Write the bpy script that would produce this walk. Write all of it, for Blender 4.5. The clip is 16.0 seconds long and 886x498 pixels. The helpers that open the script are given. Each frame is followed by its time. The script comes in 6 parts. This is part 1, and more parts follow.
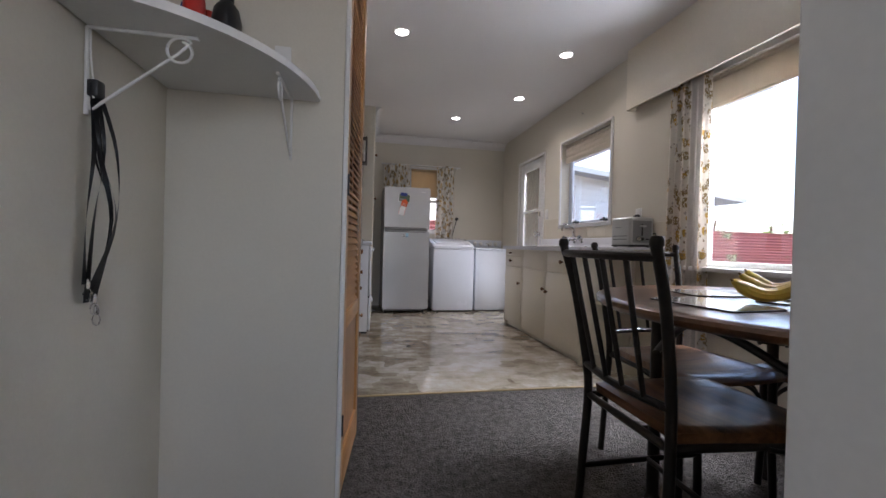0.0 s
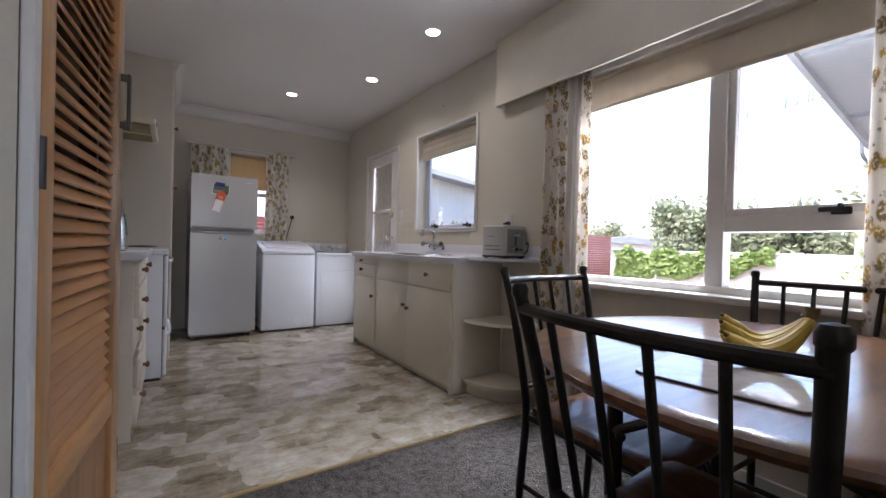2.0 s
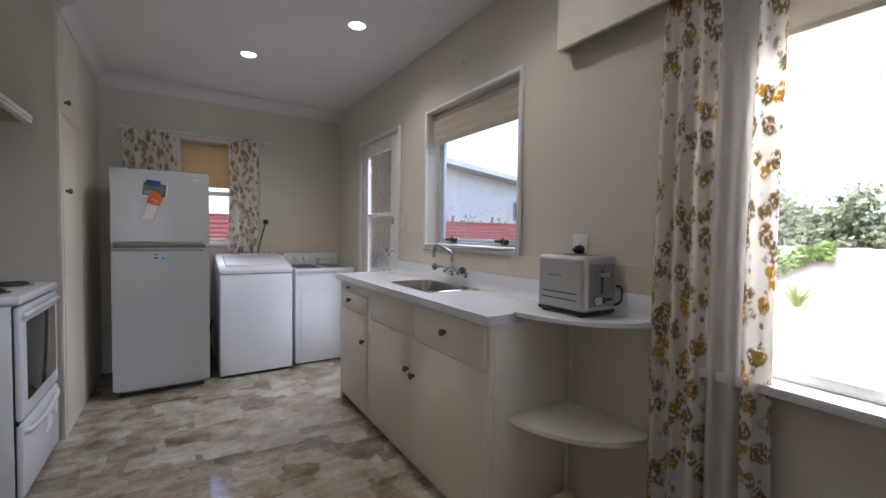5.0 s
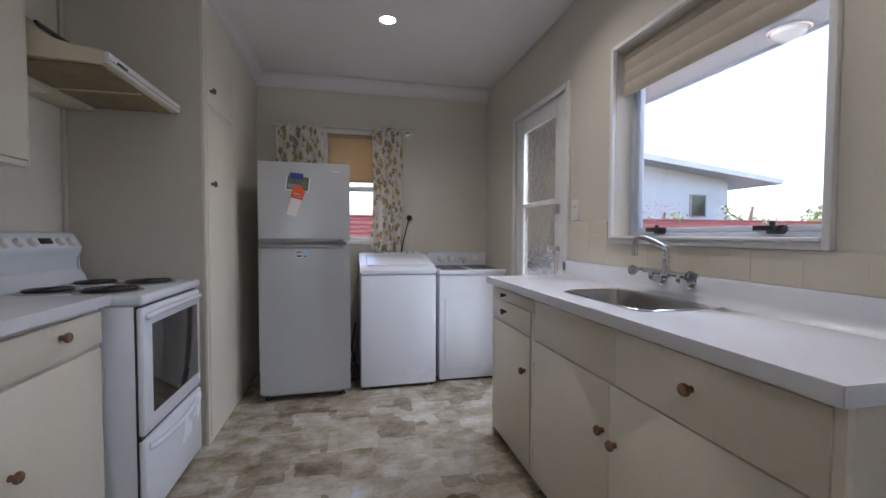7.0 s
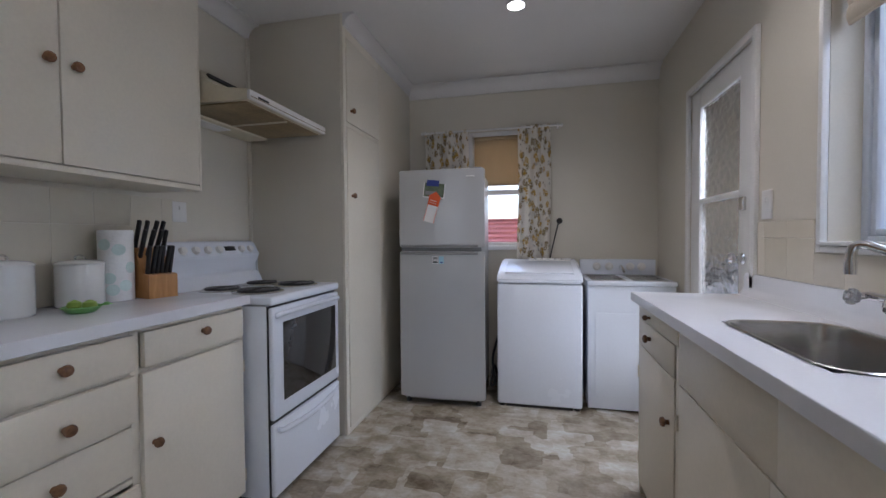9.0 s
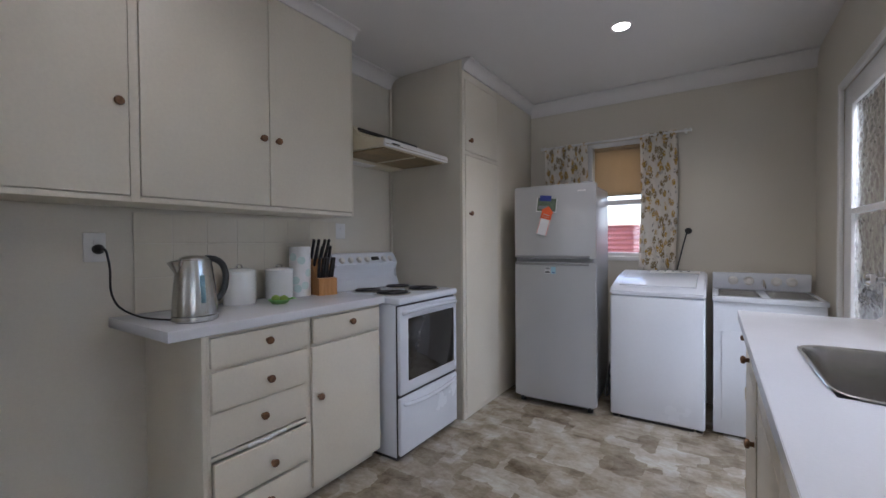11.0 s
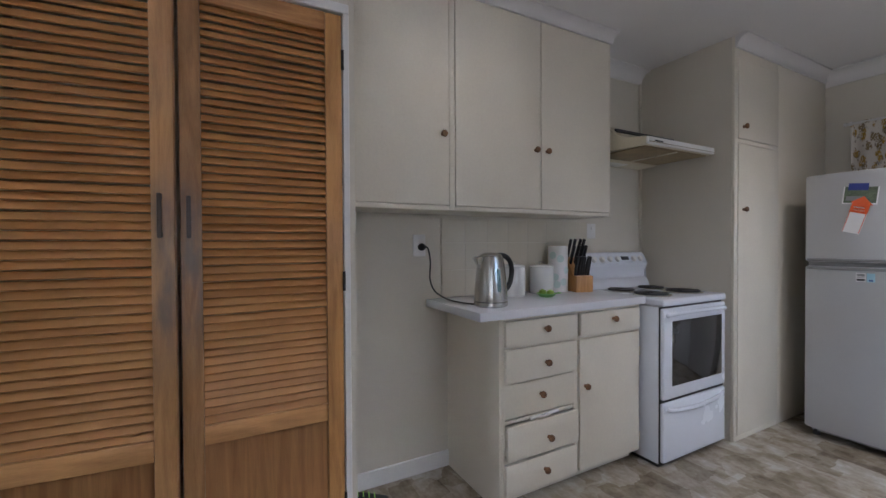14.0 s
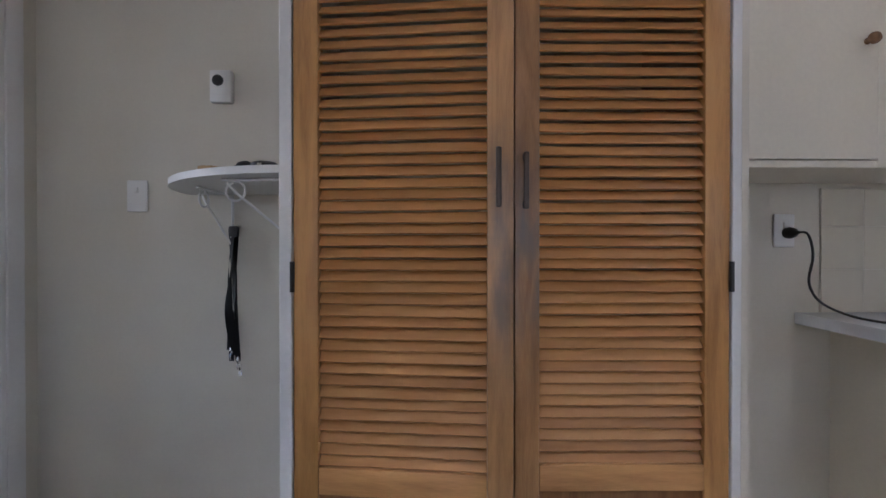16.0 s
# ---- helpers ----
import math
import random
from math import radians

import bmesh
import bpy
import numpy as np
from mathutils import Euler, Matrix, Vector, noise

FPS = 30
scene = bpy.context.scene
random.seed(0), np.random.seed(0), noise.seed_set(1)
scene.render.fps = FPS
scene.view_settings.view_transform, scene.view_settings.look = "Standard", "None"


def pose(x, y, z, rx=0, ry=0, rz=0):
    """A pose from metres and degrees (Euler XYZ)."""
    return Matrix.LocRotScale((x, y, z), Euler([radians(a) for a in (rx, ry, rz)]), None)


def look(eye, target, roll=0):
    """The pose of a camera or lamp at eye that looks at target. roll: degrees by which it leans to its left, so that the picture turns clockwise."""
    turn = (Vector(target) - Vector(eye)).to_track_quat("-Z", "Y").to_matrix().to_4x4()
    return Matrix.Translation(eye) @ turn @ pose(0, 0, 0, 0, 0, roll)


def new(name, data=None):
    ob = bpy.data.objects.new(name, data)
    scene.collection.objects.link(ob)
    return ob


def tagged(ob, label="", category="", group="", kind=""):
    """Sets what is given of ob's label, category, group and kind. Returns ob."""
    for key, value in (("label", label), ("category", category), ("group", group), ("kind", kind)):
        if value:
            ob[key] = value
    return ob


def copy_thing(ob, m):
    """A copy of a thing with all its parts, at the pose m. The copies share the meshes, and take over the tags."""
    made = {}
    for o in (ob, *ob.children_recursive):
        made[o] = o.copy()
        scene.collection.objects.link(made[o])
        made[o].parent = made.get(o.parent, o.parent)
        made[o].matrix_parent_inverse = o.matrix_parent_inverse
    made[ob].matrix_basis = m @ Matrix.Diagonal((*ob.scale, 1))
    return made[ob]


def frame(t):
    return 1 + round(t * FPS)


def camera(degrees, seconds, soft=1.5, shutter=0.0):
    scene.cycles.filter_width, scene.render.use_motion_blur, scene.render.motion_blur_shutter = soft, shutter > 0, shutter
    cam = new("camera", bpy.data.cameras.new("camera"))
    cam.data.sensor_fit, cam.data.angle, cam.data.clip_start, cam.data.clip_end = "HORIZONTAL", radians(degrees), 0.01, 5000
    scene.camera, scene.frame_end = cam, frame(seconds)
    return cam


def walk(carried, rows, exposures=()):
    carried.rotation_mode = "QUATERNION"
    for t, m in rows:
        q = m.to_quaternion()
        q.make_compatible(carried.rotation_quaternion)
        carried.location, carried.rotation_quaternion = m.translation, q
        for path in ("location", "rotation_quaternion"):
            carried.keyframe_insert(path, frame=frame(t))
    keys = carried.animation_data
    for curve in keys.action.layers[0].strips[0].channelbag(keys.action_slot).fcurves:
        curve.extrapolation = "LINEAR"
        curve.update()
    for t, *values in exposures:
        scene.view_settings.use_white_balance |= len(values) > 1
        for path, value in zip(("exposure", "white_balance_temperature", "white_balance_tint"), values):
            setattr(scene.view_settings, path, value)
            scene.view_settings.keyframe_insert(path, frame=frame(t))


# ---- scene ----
cam = camera(94.5, 16.0)
PATH = [
    (0, (0.017, 0.221, 0.885), (0.395, 2.186, 0.869), 1.55),
    (0.5, (-0.002, 0.397, 0.893), (0.599, 2.303, 0.865), 1.55),
    (1, (0.015, 0.545, 0.925), (0.814, 2.379, 0.907), 1.40),
    (1.5, (0.058, 0.710, 0.953), (1.012, 2.468, 0.936), 1.40),
    (2, (0.102, 0.881, 0.984), (1.210, 2.546, 0.968), 1.50),
    (2.5, (0.165, 1.018, 1.015), (1.398, 2.592, 0.999), 1.35),
    (3, (0.264, 1.208, 1.062), (1.552, 2.738, 1.036), 1.35),
    (3.2, (0.312, 1.263, 1.075), (1.607, 2.787, 1.052), 1.35),
    (5.3, (0.713, 2.013, 1.213), (1.71, 3.744, 1.133), 0.9),
    (5.5, (0.736, 2.092, 1.211), (1.676, 3.856, 1.133), 0.9),
    (6, (0.785, 2.248, 1.202), (1.559, 4.09, 1.127), 0.7),
    (6.5, (0.832, 2.42, 1.176), (1.449, 4.321, 1.103), 0.5),
    (7, (0.852, 2.573, 1.141), (1.292, 4.523, 1.071), 0.2),
    (7.5, (0.964, 2.71, 1.136), (1.181, 4.697, 1.068), 0.2),
    (8, (1.057, 2.803, 1.148), (1.041, 4.802, 1.086), -0.1),
    (8.5, (1.126, 2.827, 1.149), (0.858, 4.808, 1.088), -0.2),
    (9, (1.201, 2.778, 1.156), (0.744, 4.725, 1.103), -0.4),
    (9.2, (1.213, 2.759, 1.153), (0.697, 4.691, 1.12), -0.2),
    (11.3, (1.552, 2.556, 1.221), (0.377, 4.174, 1.185), -0.4),
    (11.5, (1.558, 2.544, 1.225), (0.343, 4.133, 1.187), -0.3),
    (12, (1.563, 2.504, 1.242), (0.244, 4.007, 1.202), -0.3),
    (12.5, (1.543, 2.458, 1.25), (0.121, 3.864, 1.209), -0.2),
    (13, (1.508, 2.395, 1.239), (-0.021, 3.683, 1.203), -0.2),
    (13.5, (1.482, 2.319, 1.229), (-0.164, 3.454, 1.197), -0.2),
    (14, (1.44, 2.251, 1.215), (-0.319, 3.201, 1.188), -0.3),
    (14.5, (1.358, 2.191, 1.199), (-0.499, 2.935, 1.169), -0.1),
    (15, (1.224, 2.127, 1.18), (-0.706, 2.652, 1.15), -0.1),
    (15.5, (1.07, 2.04, 1.165), (-0.909, 2.325, 1.127), -0.2),
    (16, (0.898, 1.964, 1.149), (-1.102, 1.985, 1.138), 0.0),
]
EXPOSURES = [(0.0, 2.85, 6200, 18), (1.0, 2.72, 6200, 19), (3.0, 2.78, 6120, 19), (6.0, 2.76, 6000, 16), (9.0, 2.7, 5800, 16), (13.5, 2.78, 5900, 16), (16.0, 2.95, 5800, 18)]
walk(cam, [(t, look(eye, target, roll)) for t, eye, target, roll in PATH], EXPOSURES)

# ---- light ----
world = bpy.data.worlds.new("world")
scene.world = world
world.use_nodes = True
wn = world.node_tree.nodes
sky = wn.new("ShaderNodeTexSky")
sky.sky_type, sky.sun_disc = "NISHITA", False
sky.sun_elevation, sky.sun_rotation = radians(52), radians(275)
sky.air_density, sky.dust_density, sky.ozone_density = 1.0, 3.0, 1.0
wn["Background"].inputs["Strength"].default_value = 0.12
world.node_tree.links.new(sky.outputs[0], wn["Background"].inputs["Color"])

sun = new("sun", bpy.data.lights.new("sun", "SUN"))
sun.data.energy, sun.data.angle, sun.data.color = 0.6, radians(20), (1.0, 0.95, 0.88)
sun.matrix_world = look((0, 0, 0), (-math.cos(radians(52)) * math.sin(radians(275)), -math.cos(radians(52)) * math.cos(radians(275)), -math.sin(radians(52))))


def window_light(name, place, target, w, h, watts, colour=(0.9, 0.95, 1.0)):
    """An area lamp added by an opening to stand in for sky light."""
    lamp = new(name, bpy.data.lights.new(name, "AREA"))
    lamp.data.shape, lamp.data.size, lamp.data.size_y = "RECTANGLE", w, h
    lamp.data.energy, lamp.data.color = watts, colour
    lamp.matrix_world = look(place, target)
    return lamp


window_light("dining_window_light", (2.75, 1.65, 2.45), (1.2, 1.65, 0.6), 1.4, 0.6, 20, (0.88, 0.94, 1.0)).data.spread = radians(112)
# Added low outside the sill to send fill light up to the ceiling.
window_light("dining_low_fill", (2.75, 1.65, 0.25), (1.3, 1.65, 1.9), 1.4, 0.5, 4, (0.85, 0.92, 1.0)).data.spread = radians(112)
window_light("kitchen_window_light", (2.6, 3.86, 2.4), (1.4, 3.86, 0.9), 0.8, 0.5, 0.9, (0.82, 0.9, 1.0)).data.spread = radians(120)
# Both door lamps are added out of sight to brighten the kitchen's back.
window_light("door_sky_light", (2.42, 5.14, 2.24), (1.3, 5.0, 0.9), 0.5, 0.3, 4.0, (0.9, 0.95, 1.0))
window_light("door_low_fill", (2.2, 5.14, 0.47), (1.0, 5.0, 0.75), 0.44, 0.34, 0.4, (0.9, 0.95, 1.0))
window_light("back_window_light", (0.95, 6.9, 2.25), (0.95, 5.6, 1.5), 0.5, 0.4, 1.0, (0.9, 0.95, 1.0))
# Fill lamp for the nook and doorway, in an opening invented behind the camera.
window_light("hall_fill_light", (0.1, -1.47, 1.45), (0.05, 1.5, 1.1), 0.78, 1.0, 1.9, (0.9, 0.95, 1.0))
# ---- materials ----
def links_of(m):
    return m.node_tree.nodes, m.node_tree.links


def material(name, colour, rough=0.5, metal=0.0, var=0.12, scale=6.0, fine=60.0, bump=0.05, spec=0.5, coat=0.0, stretch=(1, 1, 1), alpha=None):
    """A painted or plain surface with stains at a large scale and grain at a small one."""
    m = bpy.data.materials.new(name)
    m.use_nodes = True
    n, l = links_of(m)
    b = n["Principled BSDF"]
    b.inputs["Roughness"].default_value, b.inputs["Metallic"].default_value = rough, metal
    b.inputs["Specular IOR Level"].default_value, b.inputs["Coat Weight"].default_value = spec, coat
    tc, mp = n.new("ShaderNodeTexCoord"), n.new("ShaderNodeMapping")
    mp.inputs["Scale"].default_value = stretch
    l.new(tc.outputs["Object"], mp.inputs["Vector"])
    big, small = n.new("ShaderNodeTexNoise"), n.new("ShaderNodeTexNoise")
    big.inputs["Scale"].default_value, big.inputs["Detail"].default_value = scale, 5
    small.inputs["Scale"].default_value, small.inputs["Detail"].default_value = fine, 4
    l.new(mp.outputs[0], big.inputs["Vector"]), l.new(mp.outputs[0], small.inputs["Vector"])
    ramp = n.new("ShaderNodeValToRGB")
    c = Vector(colour)
    lo, hi = c * (1 - var), c * (1 + var * 0.6)
    ramp.color_ramp.elements[0].position, ramp.color_ramp.elements[1].position = 0.3, 0.7
    ramp.color_ramp.elements[0].color, ramp.color_ramp.elements[1].color = (*lo, 1), (*[min(v, 0.95) for v in hi], 1)
    add = n.new("ShaderNodeMath")
    add.operation = "MULTIPLY_ADD"
    add.inputs[1].default_value = 0.45
    l.new(small.outputs["Fac"], add.inputs[0])
    half = n.new("ShaderNodeMath")
    half.operation = "MULTIPLY"
    half.inputs[1].default_value = 0.55
    l.new(big.outputs["Fac"], half.inputs[0]), l.new(half.outputs[0], add.inputs[2])
    l.new(add.outputs[0], ramp.inputs["Fac"]), l.new(ramp.outputs[0], b.inputs["Base Color"])
    rr = n.new("ShaderNodeMapRange")
    rr.inputs["To Min"].default_value, rr.inputs["To Max"].default_value = max(rough - 0.08, 0.02), min(rough + 0.08, 1)
    l.new(big.outputs["Fac"], rr.inputs["Value"]), l.new(rr.outputs[0], b.inputs["Roughness"])
    if bump:
        bp = n.new("ShaderNodeBump")
        bp.inputs["Strength"].default_value, bp.inputs["Distance"].default_value = bump, 0.004
        l.new(small.outputs["Fac"], bp.inputs["Height"]), l.new(bp.outputs[0], b.inputs["Normal"])
    return m


def wood(name, dark, light, rough=0.4, along=(1, 1, 12), scale=3.0, coat=0.15):
    """Timber: bands of grain, fine pores; each piece has its own tone."""
    m = bpy.data.materials.new(name)
    m.use_nodes = True
    n, l = links_of(m)
    b = n["Principled BSDF"]
    b.inputs["Roughness"].default_value, b.inputs["Coat Weight"].default_value, b.inputs["Coat Roughness"].default_value = rough, coat, 0.3
    tc, mp, info = n.new("ShaderNodeTexCoord"), n.new("ShaderNodeMapping"), n.new("ShaderNodeObjectInfo")
    mp.inputs["Scale"].default_value = along
    shift = n.new("ShaderNodeVectorMath")
    shift.operation = "ADD"
    l.new(tc.outputs["Object"], shift.inputs[0])
    mul = n.new("ShaderNodeVectorMath")
    mul.operation = "SCALE"
    mul.inputs[0].default_value = (3.1, 5.7, 2.3)
    l.new(info.outputs["Random"], mul.inputs["Scale"]), l.new(mul.outputs[0], shift.inputs[1])
    l.new(shift.outputs[0], mp.inputs["Vector"])
    band, pore = n.new("ShaderNodeTexNoise"), n.new("ShaderNodeTexNoise")
    band.inputs["Scale"].default_value, band.inputs["Detail"].default_value, band.inputs["Distortion"].default_value = scale, 6, 1.2
    pore.inputs["Scale"].default_value, pore.inputs["Detail"].default_value = scale * 14, 3
    l.new(mp.outputs[0], band.inputs["Vector"]), l.new(mp.outputs[0], pore.inputs["Vector"])
    mix = n.new("ShaderNodeMath")
    mix.operation = "MULTIPLY_ADD"
    mix.inputs[1].default_value = 0.25
    l.new(pore.outputs["Fac"], mix.inputs[0])
    tone = n.new("ShaderNodeMath")
    tone.operation = "MULTIPLY_ADD"
    tone.inputs[1].default_value = 0.22
    l.new(info.outputs["Random"], tone.inputs[0]), l.new(band.outputs["Fac"], tone.inputs[2])
    sub = n.new("ShaderNodeMath")
    sub.operation = "SUBTRACT"
    sub.inputs[1].default_value = 0.22
    l.new(tone.outputs[0], sub.inputs[0]), l.new(sub.outputs[0], mix.inputs[2])
    ramp = n.new("ShaderNodeValToRGB")
    ramp.color_ramp.elements[0].position, ramp.color_ramp.elements[1].position = 0.3, 0.72
    ramp.color_ramp.elements[0].color, ramp.color_ramp.elements[1].color = (*dark, 1), (*light, 1)
    l.new(mix.outputs[0], ramp.inputs["Fac"]), l.new(ramp.outputs[0], b.inputs["Base Color"])
    bp = n.new("ShaderNodeBump")
    bp.inputs["Strength"].default_value, bp.inputs["Distance"].default_value = 0.08, 0.003
    l.new(pore.outputs["Fac"], bp.inputs["Height"]), l.new(bp.outputs[0], b.inputs["Normal"])
    return m


def glass_material(name, rough=0.0, tint=(1, 1, 1), bump=0.0, scale=60.0):
    m = bpy.data.materials.new(name)
    m.use_nodes = True
    n, l = links_of(m)
    b = n["Principled BSDF"]
    b.inputs["Base Color"].default_value = (*tint, 1)
    b.inputs["Transmission Weight"].default_value, b.inputs["Roughness"].default_value, b.inputs["IOR"].default_value = 1.0, rough, 1.45
    if bump:
        tc, mp, v, bp = n.new("ShaderNodeTexCoord"), n.new("ShaderNodeMapping"), n.new("ShaderNodeTexNoise"), n.new("ShaderNodeBump")
        mp.inputs["Scale"].default_value = (1, 1, 2.2)
        v.inputs["Scale"].default_value, v.inputs["Detail"].default_value = scale, 3
        bp.inputs["Strength"].default_value, bp.inputs["Distance"].default_value = bump, 0.05
        l.new(tc.outputs["Object"], mp.inputs["Vector"]), l.new(mp.outputs[0], v.inputs["Vector"])
        l.new(v.outputs["Fac"], bp.inputs["Height"]), l.new(bp.outputs[0], b.inputs["Normal"])
    return m


def lit_material(name, colour, strength):
    m = bpy.data.materials.new(name)
    m.use_nodes = True
    b = m.node_tree.nodes["Principled BSDF"]
    b.inputs["Emission Color"].default_value, b.inputs["Emission Strength"].default_value = (*colour, 1), strength
    return m


def carpet_material():
    m = material("carpet", (0.125, 0.112, 0.102), 1.0, var=0.75, scale=34, fine=110, bump=1.0, spec=0.05)
    for node in m.node_tree.nodes:
        if node.type == "BUMP":
            node.inputs["Distance"].default_value = 0.03
    return m


def vinyl_material():
    """Sheet vinyl printed with blotchy blocks of stone in cream, grey and tan."""
    m = bpy.data.materials.new("vinyl")
    m.use_nodes = True
    n, l = links_of(m)
    b = n["Principled BSDF"]
    b.inputs["Specular IOR Level"].default_value = 0.45
    tc, mp = n.new("ShaderNodeTexCoord"), n.new("ShaderNodeMapping")
    l.new(tc.outputs["Object"], mp.inputs["Vector"])
    warp = n.new("ShaderNodeTexNoise")
    warp.inputs["Scale"].default_value = 9
    wmix = n.new("ShaderNodeVectorMath")
    wmix.operation = "MULTIPLY_ADD"
    wmix.inputs[1].default_value = (0.045, 0.045, 0)
    l.new(mp.outputs[0], warp.inputs["Vector"]), l.new(warp.outputs["Color"], wmix.inputs[0]), l.new(mp.outputs[0], wmix.inputs[2])
    turn = n.new("ShaderNodeMapping")
    turn.inputs["Rotation"].default_value = (0, 0, radians(90))
    l.new(wmix.outputs[0], turn.inputs["Vector"])
    tones = []
    for size, seed in ((5.4, 0.0), (9.5, 3.7)):
        mv, vo, bw = n.new("ShaderNodeMapping"), n.new("ShaderNodeTexVoronoi"), n.new("ShaderNodeSeparateColor")
        mv.inputs["Location"].default_value = (seed, seed * 0.6, 0.0)
        mv.inputs["Scale"].default_value = (1.15, 0.9, 0.0)
        vo.distance, vo.feature = "CHEBYCHEV", "F1"
        vo.inputs["Scale"].default_value, vo.inputs["Randomness"].default_value = size, 0.8
        l.new(turn.outputs[0], mv.inputs["Vector"]), l.new(mv.outputs[0], vo.inputs["Vector"]), l.new(vo.outputs["Color"], bw.inputs[0])
        tones.append(bw)
    blot, grain = n.new("ShaderNodeTexNoise"), n.new("ShaderNodeTexNoise")
    blot.inputs["Scale"].default_value, blot.inputs["Detail"].default_value, blot.inputs["Roughness"].default_value = 6.5, 6, 0.66
    grain.inputs["Scale"].default_value, grain.inputs["Detail"].default_value = 45, 4
    st = n.new("ShaderNodeMapping")
    st.inputs["Scale"].default_value = (1.0, 1.35, 1)
    l.new(tc.outputs["Object"], st.inputs["Vector"])
    l.new(st.outputs[0], blot.inputs["Vector"]), l.new(st.outputs[0], grain.inputs["Vector"])
    total = None
    for source, weight in ((tones[0].outputs[0], 0.26), (tones[1].outputs[1], 0.12), (blot.outputs["Fac"], 0.74), (grain.outputs["Fac"], 0.14)):
        a = n.new("ShaderNodeMath")
        a.operation = "MULTIPLY_ADD"
        a.inputs[1].default_value = weight
        l.new(source, a.inputs[0])
        if total:
            l.new(total, a.inputs[2])
        else:
            a.inputs[2].default_value = -0.14
        total = a.outputs[0]
    ramp = n.new("ShaderNodeValToRGB")
    e = ramp.color_ramp.elements
    e[0].position, e[0].color = 0.22, (0.10, 0.074, 0.046, 1)
    e[1].position, e[1].color = 0.8, (0.54, 0.515, 0.46, 1)
    k = e.new(0.42)
    k.color = (0.25, 0.205, 0.147, 1)
    k = e.new(0.58)
    k.color = (0.37, 0.33, 0.27, 1)
    l.new(total, ramp.inputs["Fac"]), l.new(ramp.outputs[0], b.inputs["Base Color"])
    rr = n.new("ShaderNodeMapRange")
    rr.inputs["To Min"].default_value, rr.inputs["To Max"].default_value = 0.045, 0.12
    l.new(blot.outputs["Fac"], rr.inputs["Value"]), l.new(rr.outputs[0], b.inputs["Roughness"])
    bp = n.new("ShaderNodeBump")
    bp.inputs["Strength"].default_value, bp.inputs["Distance"].default_value = 0.03, 0.002
    l.new(grain.outputs["Fac"], bp.inputs["Height"]), l.new(bp.outputs[0], b.inputs["Normal"])
    return m


def curtain_material(name, ground, sheer=0.15):
    """Cotton printed with sprays of brown and gold flowers and small grey sprigs."""
    m = bpy.data.materials.new(name)
    m.use_nodes = True
    n, l = links_of(m)
    b = n["Principled BSDF"]
    b.inputs["Roughness"].default_value, b.inputs["Specular IOR Level"].default_value = 0.9, 0.1
    tc = n.new("ShaderNodeTexCoord")
    colour = None
    base = n.new("ShaderNodeRGB")
    base.outputs[0].default_value = (*ground, 1)
    colour = base.outputs[0]
    warp = n.new("ShaderNodeTexNoise")
    warp.inputs["Scale"].default_value, warp.inputs["Detail"].default_value = 26, 3
    l.new(tc.outputs["UV"], warp.inputs["Vector"])
    for sc, size, tint, seed in ((16, 0.24, (0.45, 0.43, 0.40), 3.1), (13, 0.44, (0.31, 0.23, 0.11), 0.0), (13, 0.36, (0.55, 0.35, 0.08), 7.3), (22, 0.24, (0.3, 0.24, 0.18), 5.2)):
        mp, v = n.new("ShaderNodeMapping"), n.new("ShaderNodeTexVoronoi")
        mp.inputs["Location"].default_value = (seed, seed * 0.7, 0)
        l.new(tc.outputs["UV"], mp.inputs["Vector"])
        wm = n.new("ShaderNodeVectorMath")
        wm.operation = "MULTIPLY_ADD"
        wm.inputs[1].default_value = (0.5 / sc, 0.5 / sc, 0)
        l.new(warp.outputs["Color"], wm.inputs[0]), l.new(mp.outputs[0], wm.inputs[2])
        v.inputs["Scale"].default_value = sc
        l.new(wm.outputs[0], v.inputs["Vector"])
        lt = n.new("ShaderNodeMapRange")
        lt.inputs["From Min"].default_value, lt.inputs["From Max"].default_value = size, size - 0.1
        l.new(v.outputs["Distance"], lt.inputs["Value"])
        br = n.new("ShaderNodeMath")
        br.operation = "MULTIPLY"
        pet = n.new("ShaderNodeTexNoise")
        pet.inputs["Scale"].default_value = sc * 5
        l.new(tc.outputs["UV"], pet.inputs["Vector"])
        pr = n.new("ShaderNodeMapRange")
        pr.inputs["From Min"].default_value, pr.inputs["From Max"].default_value = 0.38, 0.5
        l.new(pet.outputs["Fac"], pr.inputs["Value"])
        l.new(lt.outputs[0], br.inputs[0]), l.new(pr.outputs[0], br.inputs[1])
        mx = n.new("ShaderNodeMix")
        mx.data_type = "RGBA"
        mx.inputs[7].default_value = (*tint, 1)
        l.new(br.outputs[0], mx.inputs[0]), l.new(colour, mx.inputs[6])
        colour = mx.outputs[2]
    l.new(colour, b.inputs["Base Color"])
    tr, mixs = n.new("ShaderNodeBsdfTranslucent"), n.new("ShaderNodeMixShader")
    mixs.inputs[0].default_value = sheer
    l.new(colour, tr.inputs["Color"]), l.new(b.outputs[0], mixs.inputs[1]), l.new(tr.outputs[0], mixs.inputs[2])
    l.new(mixs.outputs[0], n["Material Output"].inputs["Surface"])
    return m


